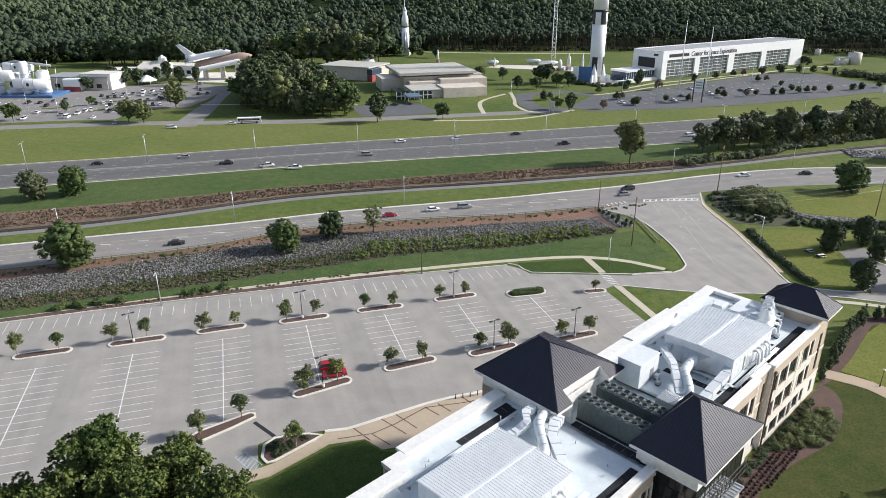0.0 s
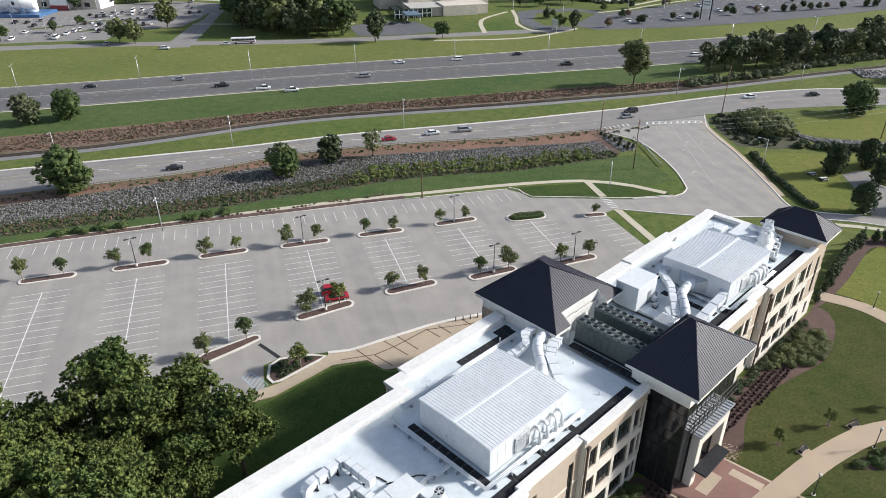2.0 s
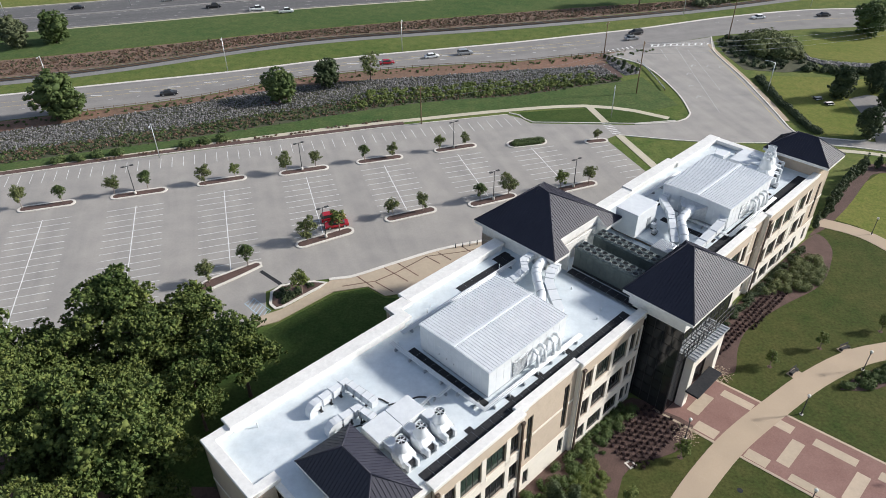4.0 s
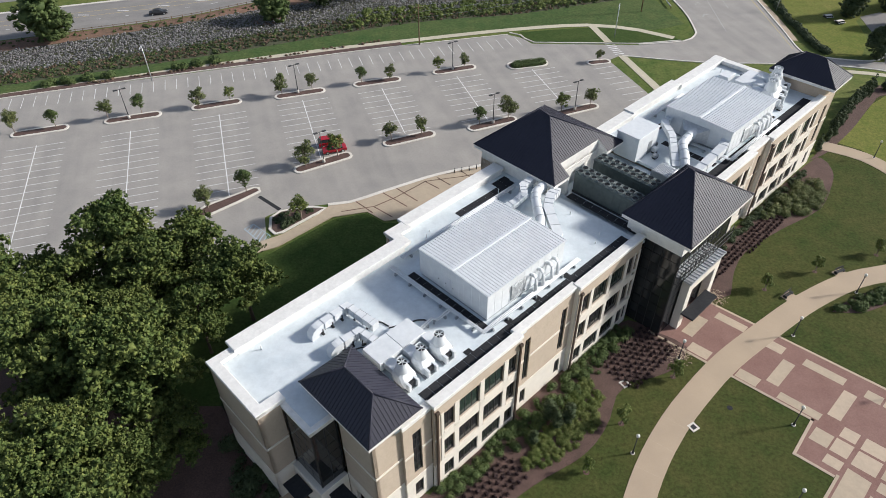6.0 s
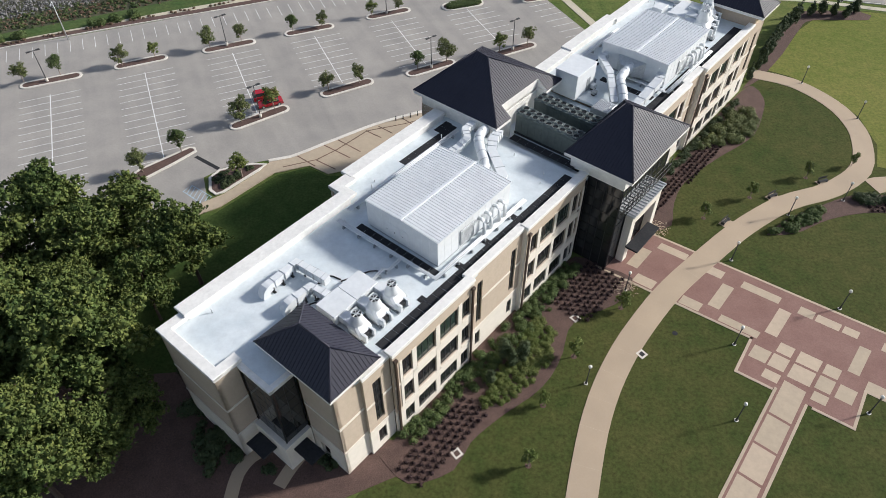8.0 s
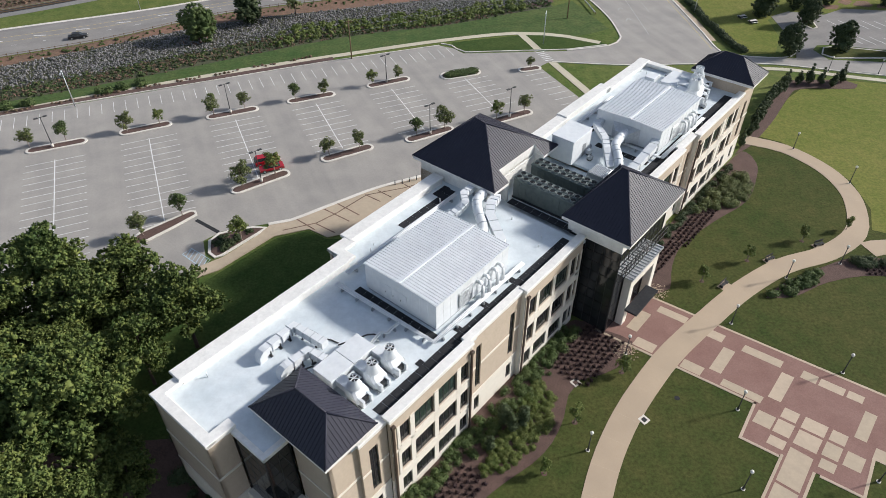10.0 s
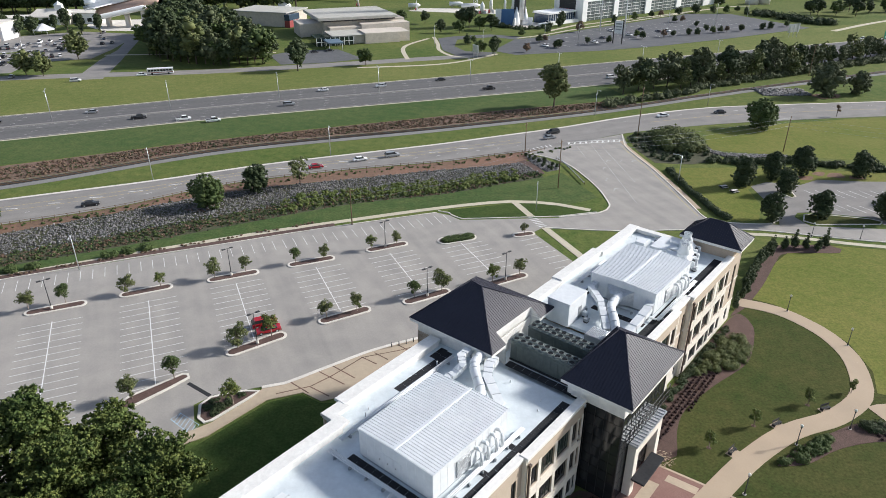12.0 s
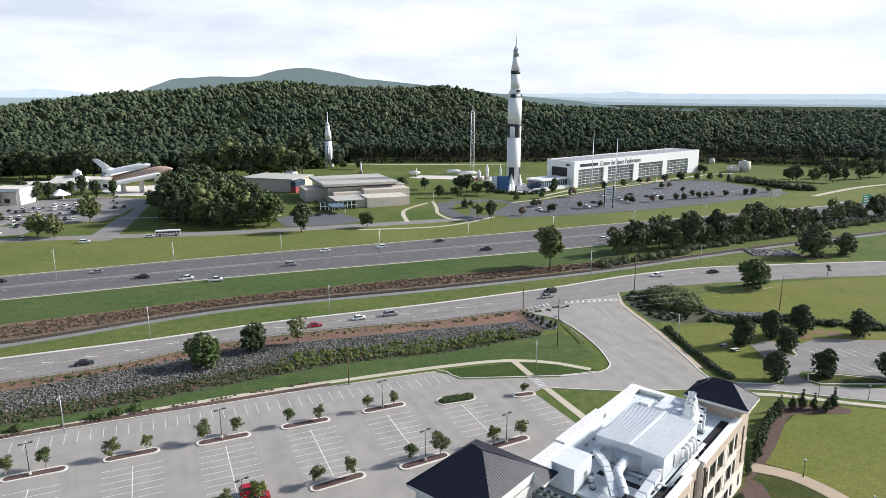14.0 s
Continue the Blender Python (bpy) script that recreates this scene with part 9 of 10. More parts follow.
part("name_bar", Mesh().box(6.4, -0.12, 15.5, 28.0, -0.02, 17.7), "black_paint", hall, "dark bar of wall writing")
part("emblem", Mesh().box(-0.12, 4.4, 16.4, -0.02, 8.4, 18.0), "navy", hall)
low = thing("glazed_link", DCM @ pose(-46, 6, 0), "low glazed link building with a white roof band", "building")
part("glazing", Mesh().box(17, 0, 0.5, 44, 14, 7.0), "glass_blue", low, "blue-tinted glazed wall")
part("roof_band", Mesh().box(16, -1, 7.0, 45, 15, 8.2), "white_paint", low)
part("base_wall", Mesh().box(6, -3, 0, 45.5, -0.2, 2.2), "white_paint", low)
for i in range(12):
    part("mullion", Mesh().box(17 + 2.3 * i, -0.15, 0.5, 17.2 + 2.3 * i, 0, 7.0), "white_paint", low)
pn = thing("blue_banner_wall", pose(40, 496, 0, 0, 0, -10), "bright blue exhibit wall beside the rocket", "wall")
part("panel", Mesh().box(0, 0, 0, 9, 0.6, 11), "blue_panel", pn)
part("side_panel", Mesh().box(-4, -0.1, 0, 0, 0.7, 11), "white_paint", pn)

# small display rockets and park pieces
rf_ = random.Random(12)
for x, y, h, r in ((-74, 606, 11, 0.8), (37, 562, 13, 1.3), (-23, 579, 8, 0.6), (46, 539, 15, 1.0), (30, 560, 9, 1.8)):
    t = thing("display_rocket", pose(x, y, 0), "small white display rocket with fins", "rocket", "display rockets in the park")
    part("body", Mesh().tube([(0, 0, 0.6), (0, 0, h * 0.65), (0, 0, h * 0.85), (0, 0, h)], [r, r, r * 0.6, 0.05], 12), "white_paint", t)
    for i in range(4):
        part("fin", Mesh().prism([(r * 0.8, -0.12), (r * 2.4, -0.12), (r * 2.4, 0.12), (r * 0.8, 0.12)], 0, h * 0.22), "white_paint" if i % 2 else "red_panel", t, "", pose(0, 0, 0, 0, 0, 45 + 90 * i))
for x, y, L in ((14, 588, 16), (4, 600, 12), (-30, 590, 10)):
    t = thing("display_capsule", pose(x, y, 0, 0, 0, 10), "white cylindrical exhibit lying on stands", "exhibit", "exhibits in the park")
    part("shell", Mesh().tube([(0, 0, 2.6), (L * 0.8, 0, 2.6), (L, 0, 2.6)], [1.6, 1.6, 0.6], 14), "white_paint", t)
    part("stand", Mesh().box(2, -1, 0, 3, 1, 1.2), "grey_metal", t)
    part("stand", Mesh().box(L * 0.7, -1, 0, L * 0.7 + 1, 1, 1.2), "grey_metal", t)


# museum block
def block(t, name, x0, y0, x1, y1, z0, z1, mat, label="", bev=0.15):
    return part(name, Mesh().box(x0, y0, z0, x1, y1, z1, bev), mat, t, label)


mu = thing("museum_building", pose(-78, 436, 0, 0, 0, 22), "low tan stone museum with stepped blocks and flat roof", "building")
block(mu, "upper_wall", 4, 6, 50, 46, 0, 9.6, "museum_stone")
block(mu, "clerestory", 3, 4, 51, 48, 9.6, 10.6, "black_paint", "dark clerestory strip", 0)
block(mu, "roof_slab", 0, 2, 52, 50, 10.6, 12.4, "museum_roof", "flat pale overhanging roof slab")
block(mu, "side_block", 50, 12, 60, 40, 0, 9.0, "museum_stone")
block(mu, "side_block", -10, 12, 4, 34, 0, 8.2, "museum_stone")
block(mu, "front_block", 26, -4, 58, 8, 0, 8.4, "museum_stone")
block(mu, "front_block", 6, -2, 26, 8, 0, 7.0, "museum_stone")
block(mu, "low_block", 22, -26, 44, -8, 0, 6.2, "museum_stone")
block(mu, "low_block", 43, -24, 51, -6, 0, 5.8, "museum_stone")
block(mu, "low_block", 15, -23, 23, -9, 0, 5.2, "museum_stone")
block(mu, "low_roof", 2, -24, 50, -2, 5.0, 5.4, "museum_roof")
gl = block(mu, "glazed_front", -8, -26, 15, -10, 0.3, 5.0, "glass_green", "glazed entrance front", 0)
for i in range(9):
    part("mullion", Mesh().box(-8 + 2.8 * i, -26.2, 0.3, -7.7 + 2.8 * i, -26.0, 5.0), "white_paint", gl)
part("transom", Mesh().box(-8, -26.2, 2.5, 15, -26.0, 2.8), "white_paint", gl)
block(mu, "entry_canopy", -4, -40, 5, -27, 3.6, 4.4, "blue_slate", "dull blue entrance canopy")
for x, y in ((-3.4, -39.4), (4.2, -39.4), (-3.4, -28), (4.2, -28)):
    part("post", Mesh().tube([(x, y, 0), (x, y, 3.6)], 0.2, 8), "white_paint", mu)
rb_ = thing("red_fronted_building", pose(-150, 500, 0, 0, 0, -18), "pale-roofed building with a red and blue-glazed end", "building")
block(rb_, "body", 0, 0, 42, 30, 0, 9.0, "museum_stone")
block(rb_, "roof", -1, -1, 43, 31, 9.0, 9.8, "museum_roof", "pale flat roof")
block(rb_, "red_end", 42, -2, 46, 10, 0, 4.6, "red_panel", "red end wall")
block(rb_, "glass_end", 42, -2, 46, 12, 4.6, 8.6, "glass_blue", "blue glazed end")
dm = thing("white_dome", pose(-128, 566, 0), "small white fabric dome", "dome")
part("shell", Mesh().tube([(0, 0, 0), (0, 0, 5), (0, 0, 7), (0, 0, 8.4), (0, 0, 9)], [5.4, 5.4, 4.4, 2.6, 0.3], 20), "white_paint", dm)


# shuttle stack
def shuttle():
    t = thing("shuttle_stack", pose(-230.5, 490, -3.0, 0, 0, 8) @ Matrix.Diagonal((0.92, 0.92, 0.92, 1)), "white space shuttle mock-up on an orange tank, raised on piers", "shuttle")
    tilt = pose(0, 0, 0, 0, -11, 0)
    part("external_tank", Mesh().tube([(-9, -1, 14.6), (-6, -1, 14.6), (28, -1, 14.6), (33, -1, 14.6), (37, -1, 14.6), (38.5, -1, 14.6)], [2.0, 4.2, 4.2, 3.1, 1.3, 0.2], 20), "orange_foam", t, "faded orange tank", tilt)
    for y in (-6.6, 4.6):
        part("booster", Mesh().tube([(-8, y, 12.5), (-6, y, 12.5), (27, y, 12.5), (31, y, 12.5)], [2.6, 1.9, 1.9, 0.2], 16), "white_paint", t, "white booster", tilt)
    part("fuselage", Mesh().tube([(-12, -1, 21.4), (-8, -1, 21.4), (13, -1, 21.4), (18, -1, 21.1), (22, -1, 20.5), (25, -1, 19.9)], [2.4, 2.6, 2.6, 2.2, 1.3, 0.3], 18), "white_paint", t, "white orbiter body", tilt)
    part("nose_cap", Mesh().tube([(22.6, -1, 20.4), (24.4, -1, 20.05), (25.6, -1, 19.75)], [1.2, 0.65, 0.1], 14), "black_paint", t, "", tilt)
    part("cockpit_window", Mesh().box(17.2, -2.4, 22.9, 19.0, 0.4, 23.6), "black_paint", t, "", tilt)
    wing = Mesh()
    wing.prism([(-12, -12.9), (-12, 10.9), (-5, 10.9), (6, 2.4), (14, 1.4), (14, -3.4), (6, -4.4), (-5, -12.9)], 19.2, 20.0)
    part("wing", wing, "white_paint", t, "white delta wing", tilt)
    fin = Mesh()
    poly = [(-6, 24), (-13, 24), (-19, 34), (-15.5, 34)]
    fin.v = [(x, -1 + s * 0.35, z) for s in (-1, 1) for x, z in poly]
    fin.f = [(0, 1, 2, 3), (7, 6, 5, 4)] + [(i, i + 4, (i + 1) % 4 + 4, (i + 1) % 4) for i in range(4)]
    fin.s = [False] * 6
    part("tail_fin", fin, "white_paint", t, "", tilt)
    for y in (-3, 1):
        part("engine_pod", Mesh().tube([(-13.4, y, 23.6), (-6, y, 23.6)], [1.4, 0.7], 12), "white_paint", t, "", tilt)
        part("engine_bell", Mesh().tube([(-15.2, y, 20.8), (-12, y, 20.8)], [1.3, 0.6], 12), "grey_metal", t, "", tilt)
    for x in (-4, 10, 22):
        part("pier", Mesh().box(x - 1.2, -4, 3.2, x + 1.2, 2, 11.2 + 0.194 * x), "kerb", t, "concrete pier")


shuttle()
lb = [("white_annexe", (-312, 488, 12), (40, 18, 5.0), "white_paint"), ("white_annexe", (-288, 508, -8), (40, 16, 7), "white_paint"), ("grey_annexe", (-322, 430, 0), (46, 22, 8), "grey_roof"), ("white_annexe", (-296, 432, -3), (22, 16, 10), "white_paint")]
for nm, (x, y, d), (a, b, h), mt in lb:
    t = thing(nm, pose(x, y, 0, 0, 0, d), "low pale museum annexe with a flat roof", "building", "museum annexes")
    part("wall", Mesh().box(0, 0, 0, a, b, h), "museum_stone" if mt == "grey_roof" else mt, t)
    part("roof", Mesh().box(-0.5, -0.5, h, a + 0.5, b + 0.5, h + 0.6), "grey_roof" if mt == "grey_roof" else "kerb", t)
    for i in range(int(a / 6)):
        part("window", Mesh().box(2 + 6 * i, -0.15, 1.4, 5.5 + 6 * i, 0.1, 4.0), "glass", t)
tn = thing("white_tent", pose(-264, 459, 0), "white peaked exhibition tent", "tent")
part("canopy", Mesh().tube([(0, 0, 2.6), (0, 0, 3.2), (0, 0, 6.6)], [7, 6.5, 0.2], 8, smooth=False), "white_paint", tn)
for i in range(4):
    part("post", Mesh().tube([(4.4 * (1 if i % 2 else -1), 4.4 * (1 if i < 2 else -1), 0), (4.4 * (1 if i % 2 else -1), 4.4 * (1 if i < 2 else -1), 2.7)], 0.12, 6), "white_paint", tn)
st = thing("station_mock_up", pose(-330, 398, 0, 0, 0, 6) @ Matrix.Diagonal((1.2, 1.2, 1.45, 1)), "large white cylindrical space station mock-up on a blue base", "exhibit")
part("base", Mesh().box(-6, -4, 0, 30, 14, 1.2), "blue_panel", st)
for p, q, r in (((-2, 4, 1.2), (-2, 4, 13), 3.0), ((6, 6, 1.2), (6, 6, 10), 3.4), ((14, 3, 1.2), (14, 3, 15), 2.6), ((22, 5, 1.2), (22, 5, 11), 3.2), ((-6, 1, 8.5), (10, -1, 9.5), 2.3), ((9, 0, 6), (27, 1, 5), 2.4), ((4, 2, 13), (18, 5, 12), 1.8)):
    p, q = Vector(p), Vector(q)
    d = (q - p).normalized()
    md = part("module", Mesh().tube([p, p + d * 0.4, q - d * 0.8, q], [r * 0.8, r, r, r * 0.6], 16), "white_paint", st, "white module")
    for f in (0.3, 0.6):
        c = p.lerp(q, f)
        part("band", Mesh().tube([c - d * 0.25, c + d * 0.25], r * 1.03, 16), "galv", md)
    o_ = Vector((0, -1, 0)) * r
    c = p.lerp(q, 0.45) + o_
    part("hatch", Mesh().tube([c, c + Vector((0, -0.12, 0))], r * 0.32, 12), "black_paint", md)
for i in range(9):
    x = -5 + 4 * i
    part("strut", Mesh().tube([(x, 7, 1.2), (x + 1.5, 7, 12 + (i * 5) % 4)], 0.14, 5), "galv", st)
part("boom", Mesh().tube([(-8, 2, 12), (10, 3, 15), (28, 4, 13)], 0.5, 8), "silver", st)
pk = thing("pink_stand", pose(-304, 424, 0), "white and red exhibit stand", "exhibit")
part("shell", Mesh().box(0, 0, 0, 12, 6, 8, 0.6), "white_paint", pk)
part("stripe", Mesh().box(-0.2, -0.2, 0, 12.2, 0, 3), "red_panel", pk)

# museum lots, roads and lawns
for nm, poly, mat, lab in (("museum_lot", [(-420, 276), (-340, 300), (-240, 331), (-216, 337), (-219, 364), (-193, 374), (-194, 403), (-198, 434), (-204, 458), (-245, 468), (-279, 446), (-340, 400), (-420, 350)], "road", "grey asphalt museum parking lot"),
                           ("hall_lot", [(28, 398), (40, 385), (62, 391), (90, 398), (130, 414), (180, 440), (253, 484), (246, 500), (225, 556), (192, 557), (140, 512), (95, 476), (68, 450), (44, 436)], "lot_dark", "dark asphalt lot before the exhibition hall"),
                           ("loop_road", [(-4, 440), (-1, 400), (8, 380), (24, 379), (30, 392), (12, 396), (6, 412), (8, 436), (32, 446), (44, 436), (50, 446), (30, 456), (6, 448)], "lot_dark", "dark asphalt loop road to the hall"),
                           ("entry_drive", [(-86, 358), (-64, 362), (-44, 374), (-52, 386), (-62, 402), (-86, 398), (-98, 384)], "lot_dark", "dark asphalt drive at the museum entrance"),
                           ("museum_road", [(-177, 321), (-164, 324), (-174, 367), (-184, 405), (-193, 441), (-200, 458), (-207, 458), (-199, 434), (-190, 400), (-187, 372)], "road", "asphalt road into the museum grounds"),
                           ("shuttle_plaza", [(-262, 520), (-226, 526), (-196, 500), (-203, 470), (-232, 472), (-252, 492)], "kerb", "pale concrete plaza under the raised shuttle"),
                           ("park_pavement", [(-30, 574), (40, 556), (56, 568), (36, 588), (-20, 592)], "kerb", "pale pavement of the rocket park")):
    solid(nm, Mesh().prism(poly, -0.05, 0.045 if "road" not in nm and "drive" not in nm else 0.06), mat, label=lab, category="pavement", kind="structure")
for pts, w in (([(-20, 372), (-24, 410), (-10, 440)], 2.5), ([(-45, 350), (0, 360), (30, 388)], 2.5), ([(-104, 690), (-20, 684), (80, 690)], 5), ([(100, 500), (180, 556), (240, 600), (262, 606)], 3), ([(-190, 384), (-140, 388), (-96, 392)], 2.5), ([(70, 470), (96, 500)], 3), ([(-7, 446), (-4, 420), (-3, 400), (4, 382), (14, 376)], 2.2), ([(46, 441), (66, 455), (92, 480), (138, 517), (190, 560)], 2.4), ([(262, 470), (330, 520), (420, 560)], 4)):
    line("park_path", smooth_line(pts, 6), w, 0.07, "walk", label="pale concrete path through the museum lawns", category="path", kind="structure")
hl_ = bpy.data.objects["hall_lot"]
for r in range(5):
    for i in range(26):
        x, y = 62 + 6.4 * i - 7 * r * 0.6, 404 + 3.6 * i + 12 * r
        if 395 + 0.47 * (x - 60) < y < 470 + 0.62 * (x - 90):
            line("stall_line", [(x, y), (x - 3.0, y + 4.6)], 0.2, 0.05, "paint", hl_)
ml_ = bpy.data.objects["museum_lot"]
for r in range(6):
    for i in range(24):
        x, y = -330 + 4.6 * i + 3 * r, 322 + 1.5 * i + 15 * r
        if x < -212 and y < 400 and x > -330:
            line("stall_line", [(x, y), (x - 1.2, y + 4.6)], 0.2, 0.05, "paint", ml_)
for i, (x, y) in enumerate([(-265, 332), (-270, 350), (-296, 378), (-278, 369), (-289, 379), (-284, 385), (-281, 391), (-252, 345), (-244, 338), (-245, 349), (-245, 356), (-229, 338), (-231, 357), (-242, 376), (-266, 406), (-261, 411), (-256, 414), (-251, 417), (-247, 422), (-243, 426), (-238, 430), (-217, 401), (-221, 425), (-207, 418), (-203, 422), (-226, 462), (-210, 362), (-209, 326), (-300, 366), (-312, 372), (-306, 350), (-322, 362), (-318, 340), (-290, 340), (-226, 404), (-232, 412), (-214, 436), (-220, 444)]):
    p, kd = KINDS[(i * 7 + 3) % 10]
    car(x, y, 105 if i % 3 else -75, p, kd, 0.05)
for i, (x, y) in enumerate([(92, 424), (100, 440), (120, 452), (128, 456), (112, 470), (134, 476), (60, 412), (72, 428), (150, 470), (143, 466)]):
    p, kd = KINDS[(i * 5) % 10]
    car(x, y, 122 if i % 2 else -58, p, kd, 0.05)
for x, y, a, k in ((-74, 392, 20, 1), (-66, 396, 20, 1), (-148, 331, 16, 0), (-174, 318, 16, 3)):
    p, kd = KINDS[k]
    car(x, y, a, p, kd, 0.06)
bus = thing("bus", pose(-140, 334.5, 0.05, 0, 0, 16), "white single-deck bus with a window band", "bus")
part("body", Mesh().box(-6, -1.25, 0.5, 6, 1.25, 3.1, 0.12), "white_paint", bus)
for s in (-1, 1):
    for i in range(8):
        part("window", Mesh().box(-5.6 + 1.4 * i, s * 1.255 - 0.01, 1.7, -4.4 + 1.4 * i, s * 1.255 + 0.01, 2.6), "glass", bus)
    for x in (-3.8, 3.8):
        part("wheel", Mesh().tube([(x, s * 0.9, 0.5), (x, s * 1.27, 0.5)], 0.5, 14), "tyre", bus)
    part("stripe", Mesh().box(-5.9, s * 1.255 - 0.012, 1.0, 5.9, s * 1.255 + 0.012, 1.3), "red_panel", bus)
part("windscreen", Mesh().box(5.98, -1.1, 1.5, 6.02, 1.1, 2.8), "glass", bus)
for x, y, h in ((105, 472, 43), (115, 446, 41)):
    t = thing("flag_pole", pose(x, y, 0), "very tall white flag pole", "flag pole", "flag poles before the hall")
    part("pole", Mesh().tube([(0, 0, 0), (0, 0, h)], [0.42, 0.2], 10), "white_paint", t)
    part("finial", Mesh().tube([(0, 0, h), (0, 0, h + 0.5)], [0.4, 0.2], 8), "white_paint", t)
for x, y, h in ((80, 415, 12), (62, 430, 12), (150, 470, 14), (195, 505, 14), (232, 540, 14), (128, 490, 12), (-6, 412, 12), (22, 396, 12), (-250, 340, 11), (-228, 372, 11), (-280, 356, 11)):
    street_lamp(x, y, h, 30, 1.2, "museum lot lamps")
sg = thing("display_sign", pose(105, 421, 0, 0, 0, -30), "tall dark display board on two posts", "sign")
part("post", Mesh().box(-3, -0.3, 0, -2.4, 0.3, 14), "black_paint", sg)
part("post", Mesh().box(2.4, -0.3, 0, 3, 0.3, 14), "black_paint", sg)
part("board", Mesh().box(-2.4, -0.25, 6, 2.4, 0.25, 13.4), "white_paint", sg)
for i in range(3):
    part("writing_bar", Mesh().box(-1.8, -0.29, 8 + 1.6 * i, 1.8, -0.26, 8.8 + 1.6 * i), "grey_metal", sg)
gs = thing("road_sign", pose(262, 411, 0, 0, 0, 25), "green highway direction sign on posts", "sign")
part("board", Mesh().box(-3.5, -0.1, 4.5, 3.5, 0.1, 10), "sign_green", gs)
for x in (-2.6, 2.6):
    part("post", Mesh().box(x - 0.12, 0.1, 0, x + 0.12, 0.34, 9.5), "galv", gs)
for i in range(3):
    part("writing_bar", Mesh().box(-2.6, -0.14, 5.4 + 1.5 * i, 2.2 - 0.7 * i, -0.11, 6.1 + 1.5 * i), "paint", gs)
gs2 = thing("sign_back", pose(223, 446, 0, 0, 0, 25), "grey back of a roadside sign on posts", "sign", "roadside sign backs")
part("board", Mesh().box(-5, -0.1, 3, 5, 0.1, 8), "galv", gs2)
for x in (-3.5, 0, 3.5):
    part("post", Mesh().box(x - 0.12, -0.3, 0, x + 0.12, -0.1, 8), "galv", gs2)
gs3 = thing("sign_back", pose(17, 376, 0, 0, 0, -60), "grey back of a roadside sign on posts", "sign", "roadside sign backs")
part("board", Mesh().box(-3, -0.1, 3, 3, 0.1, 7), "galv", gs3)
for x in (-2, 2):
    part("post", Mesh().box(x - 0.12, -0.3, 0, x + 0.12, -0.1, 7), "galv", gs3)
for x, y, r, h in ((268, 620, 5.6, 5.2), (279, 622, 5.4, 9.4), (277, 693, 2.6, 5)):
    t = thing("storage_tank", pose(x, y, 0), "pale grey cylindrical storage tank", "tank", "storage tanks")
    part("shell", Mesh().tube([(0, 0, 0), (0, 0, h)], r, 24), "kerb", t)
    part("lid", Mesh().tube([(0, 0, h), (0, 0, h + 0.8)], [r, r * 0.2], 24), "kerb", t)

pv = thing("peaked_hall", pose(-292, 494, 0, 0, 0, 10), "white hall with a peaked metal roof and small cupola", "building")
part("wall", Mesh().box(0, 0, 0, 26, 14, 6), "museum_stone", pv)
rm = Mesh()
for f in ([(-1, -1, 6), (27, -1, 6), (22, 7, 10.5), (4, 7, 10.5)], [(27, -1, 6), (27, 15, 6), (22, 7, 10.5)], [(27, 15, 6), (-1, 15, 6), (4, 7, 10.5), (22, 7, 10.5)], [(-1, 15, 6), (-1, -1, 6), (4, 7, 10.5)]):
    rm.face(f)
part("roof", rm, "kerb", pv, "pale hipped roof")
cu_ = part("cupola", Mesh().box(16, 5, 9.5, 21, 9, 13), "white_paint", pv)
part("cupola_roof", Mesh().tube([(18.5, 7, 13), (18.5, 7, 15.4)], [3.4, 0.1], 4, smooth=False), "white_paint", cu_)
for x, y, d in ((-250, 388, 32), (-268, 366, 30), (-236, 362, 32), (-290, 350, 28), (-226, 424, 52)):
    solid("lot_island", Mesh().prism(stadium((-9, 0), (9, 0), 3.0), -0.02, 0.16), "grass", pose(x, y, 0.05, 0, 0, d), label="narrow grass island in the museum lot", category="island", kind="structure")
for i in range(34):
    r_, c_ = divmod(i, 12)
    p, kd = KINDS[(i * 3 + 1) % 10]
    x, y = -262 + 3.4 * c_ + 9 * r_, 398 + 2.3 * c_ - 19 * r_
    if (i * 7) % 5:
        car(x, y, 122, p, kd, 0.05)
# ---- museum trees, tree belt, woods, distance ----
rf = random.Random(31)
big = [make_tree("park_tree", "tall broad deciduous tree in the museum grounds", 21, 7.6, 17.5, 2.6, 12, 760, 0.80, ("leaf", "leaf_dark", "leaf_olive", "leaf_dark", "leaf_belt")[k], 110 + k, "tall trees of the museum grounds", 0.30, 0.42, 0.5, tufts=90, tuft_r=1.25) for k in range(5)]
MASS = [(-165, 384), (-156, 376), (-146, 368), (-136, 363), (-126, 360), (-117, 357), (-108, 360), (-101, 364), (-169, 398), (-158, 392), (-147, 386), (-138, 382), (-128, 377), (-118, 374), (-108, 376), (-100, 378), (-172, 416), (-160, 412), (-148, 404), (-136, 398), (-124, 392), (-112, 390),
        (-176, 436), (-164, 432), (-152, 424), (-140, 416), (-128, 408), (-186, 456), (-174, 452), (-160, 446), (-146, 438), (-134, 428), (-122, 416), (-188, 476), (-172, 470)]
plant(big, [(p[0] + dx, p[1] + dy, rf.uniform(0.80, 1.06) * (1.24 if p[0] < -134 else 1.0)) for p in MASS for dx, dy in ((0, 0), (5.2, -3.0))][:64] + [(-212 + 9.4 * (i % 10) + 4.0 * (i // 10), 566 + 16 * (i // 10) + (i * 7) % 9, 1.34 + 0.07 * ((i * 5) % 6)) for i in range(20)] + [(-200, 492, 0.8), (-188, 494, 0.85), (-176, 490, 0.85)], rf, 0.78, 1.1)
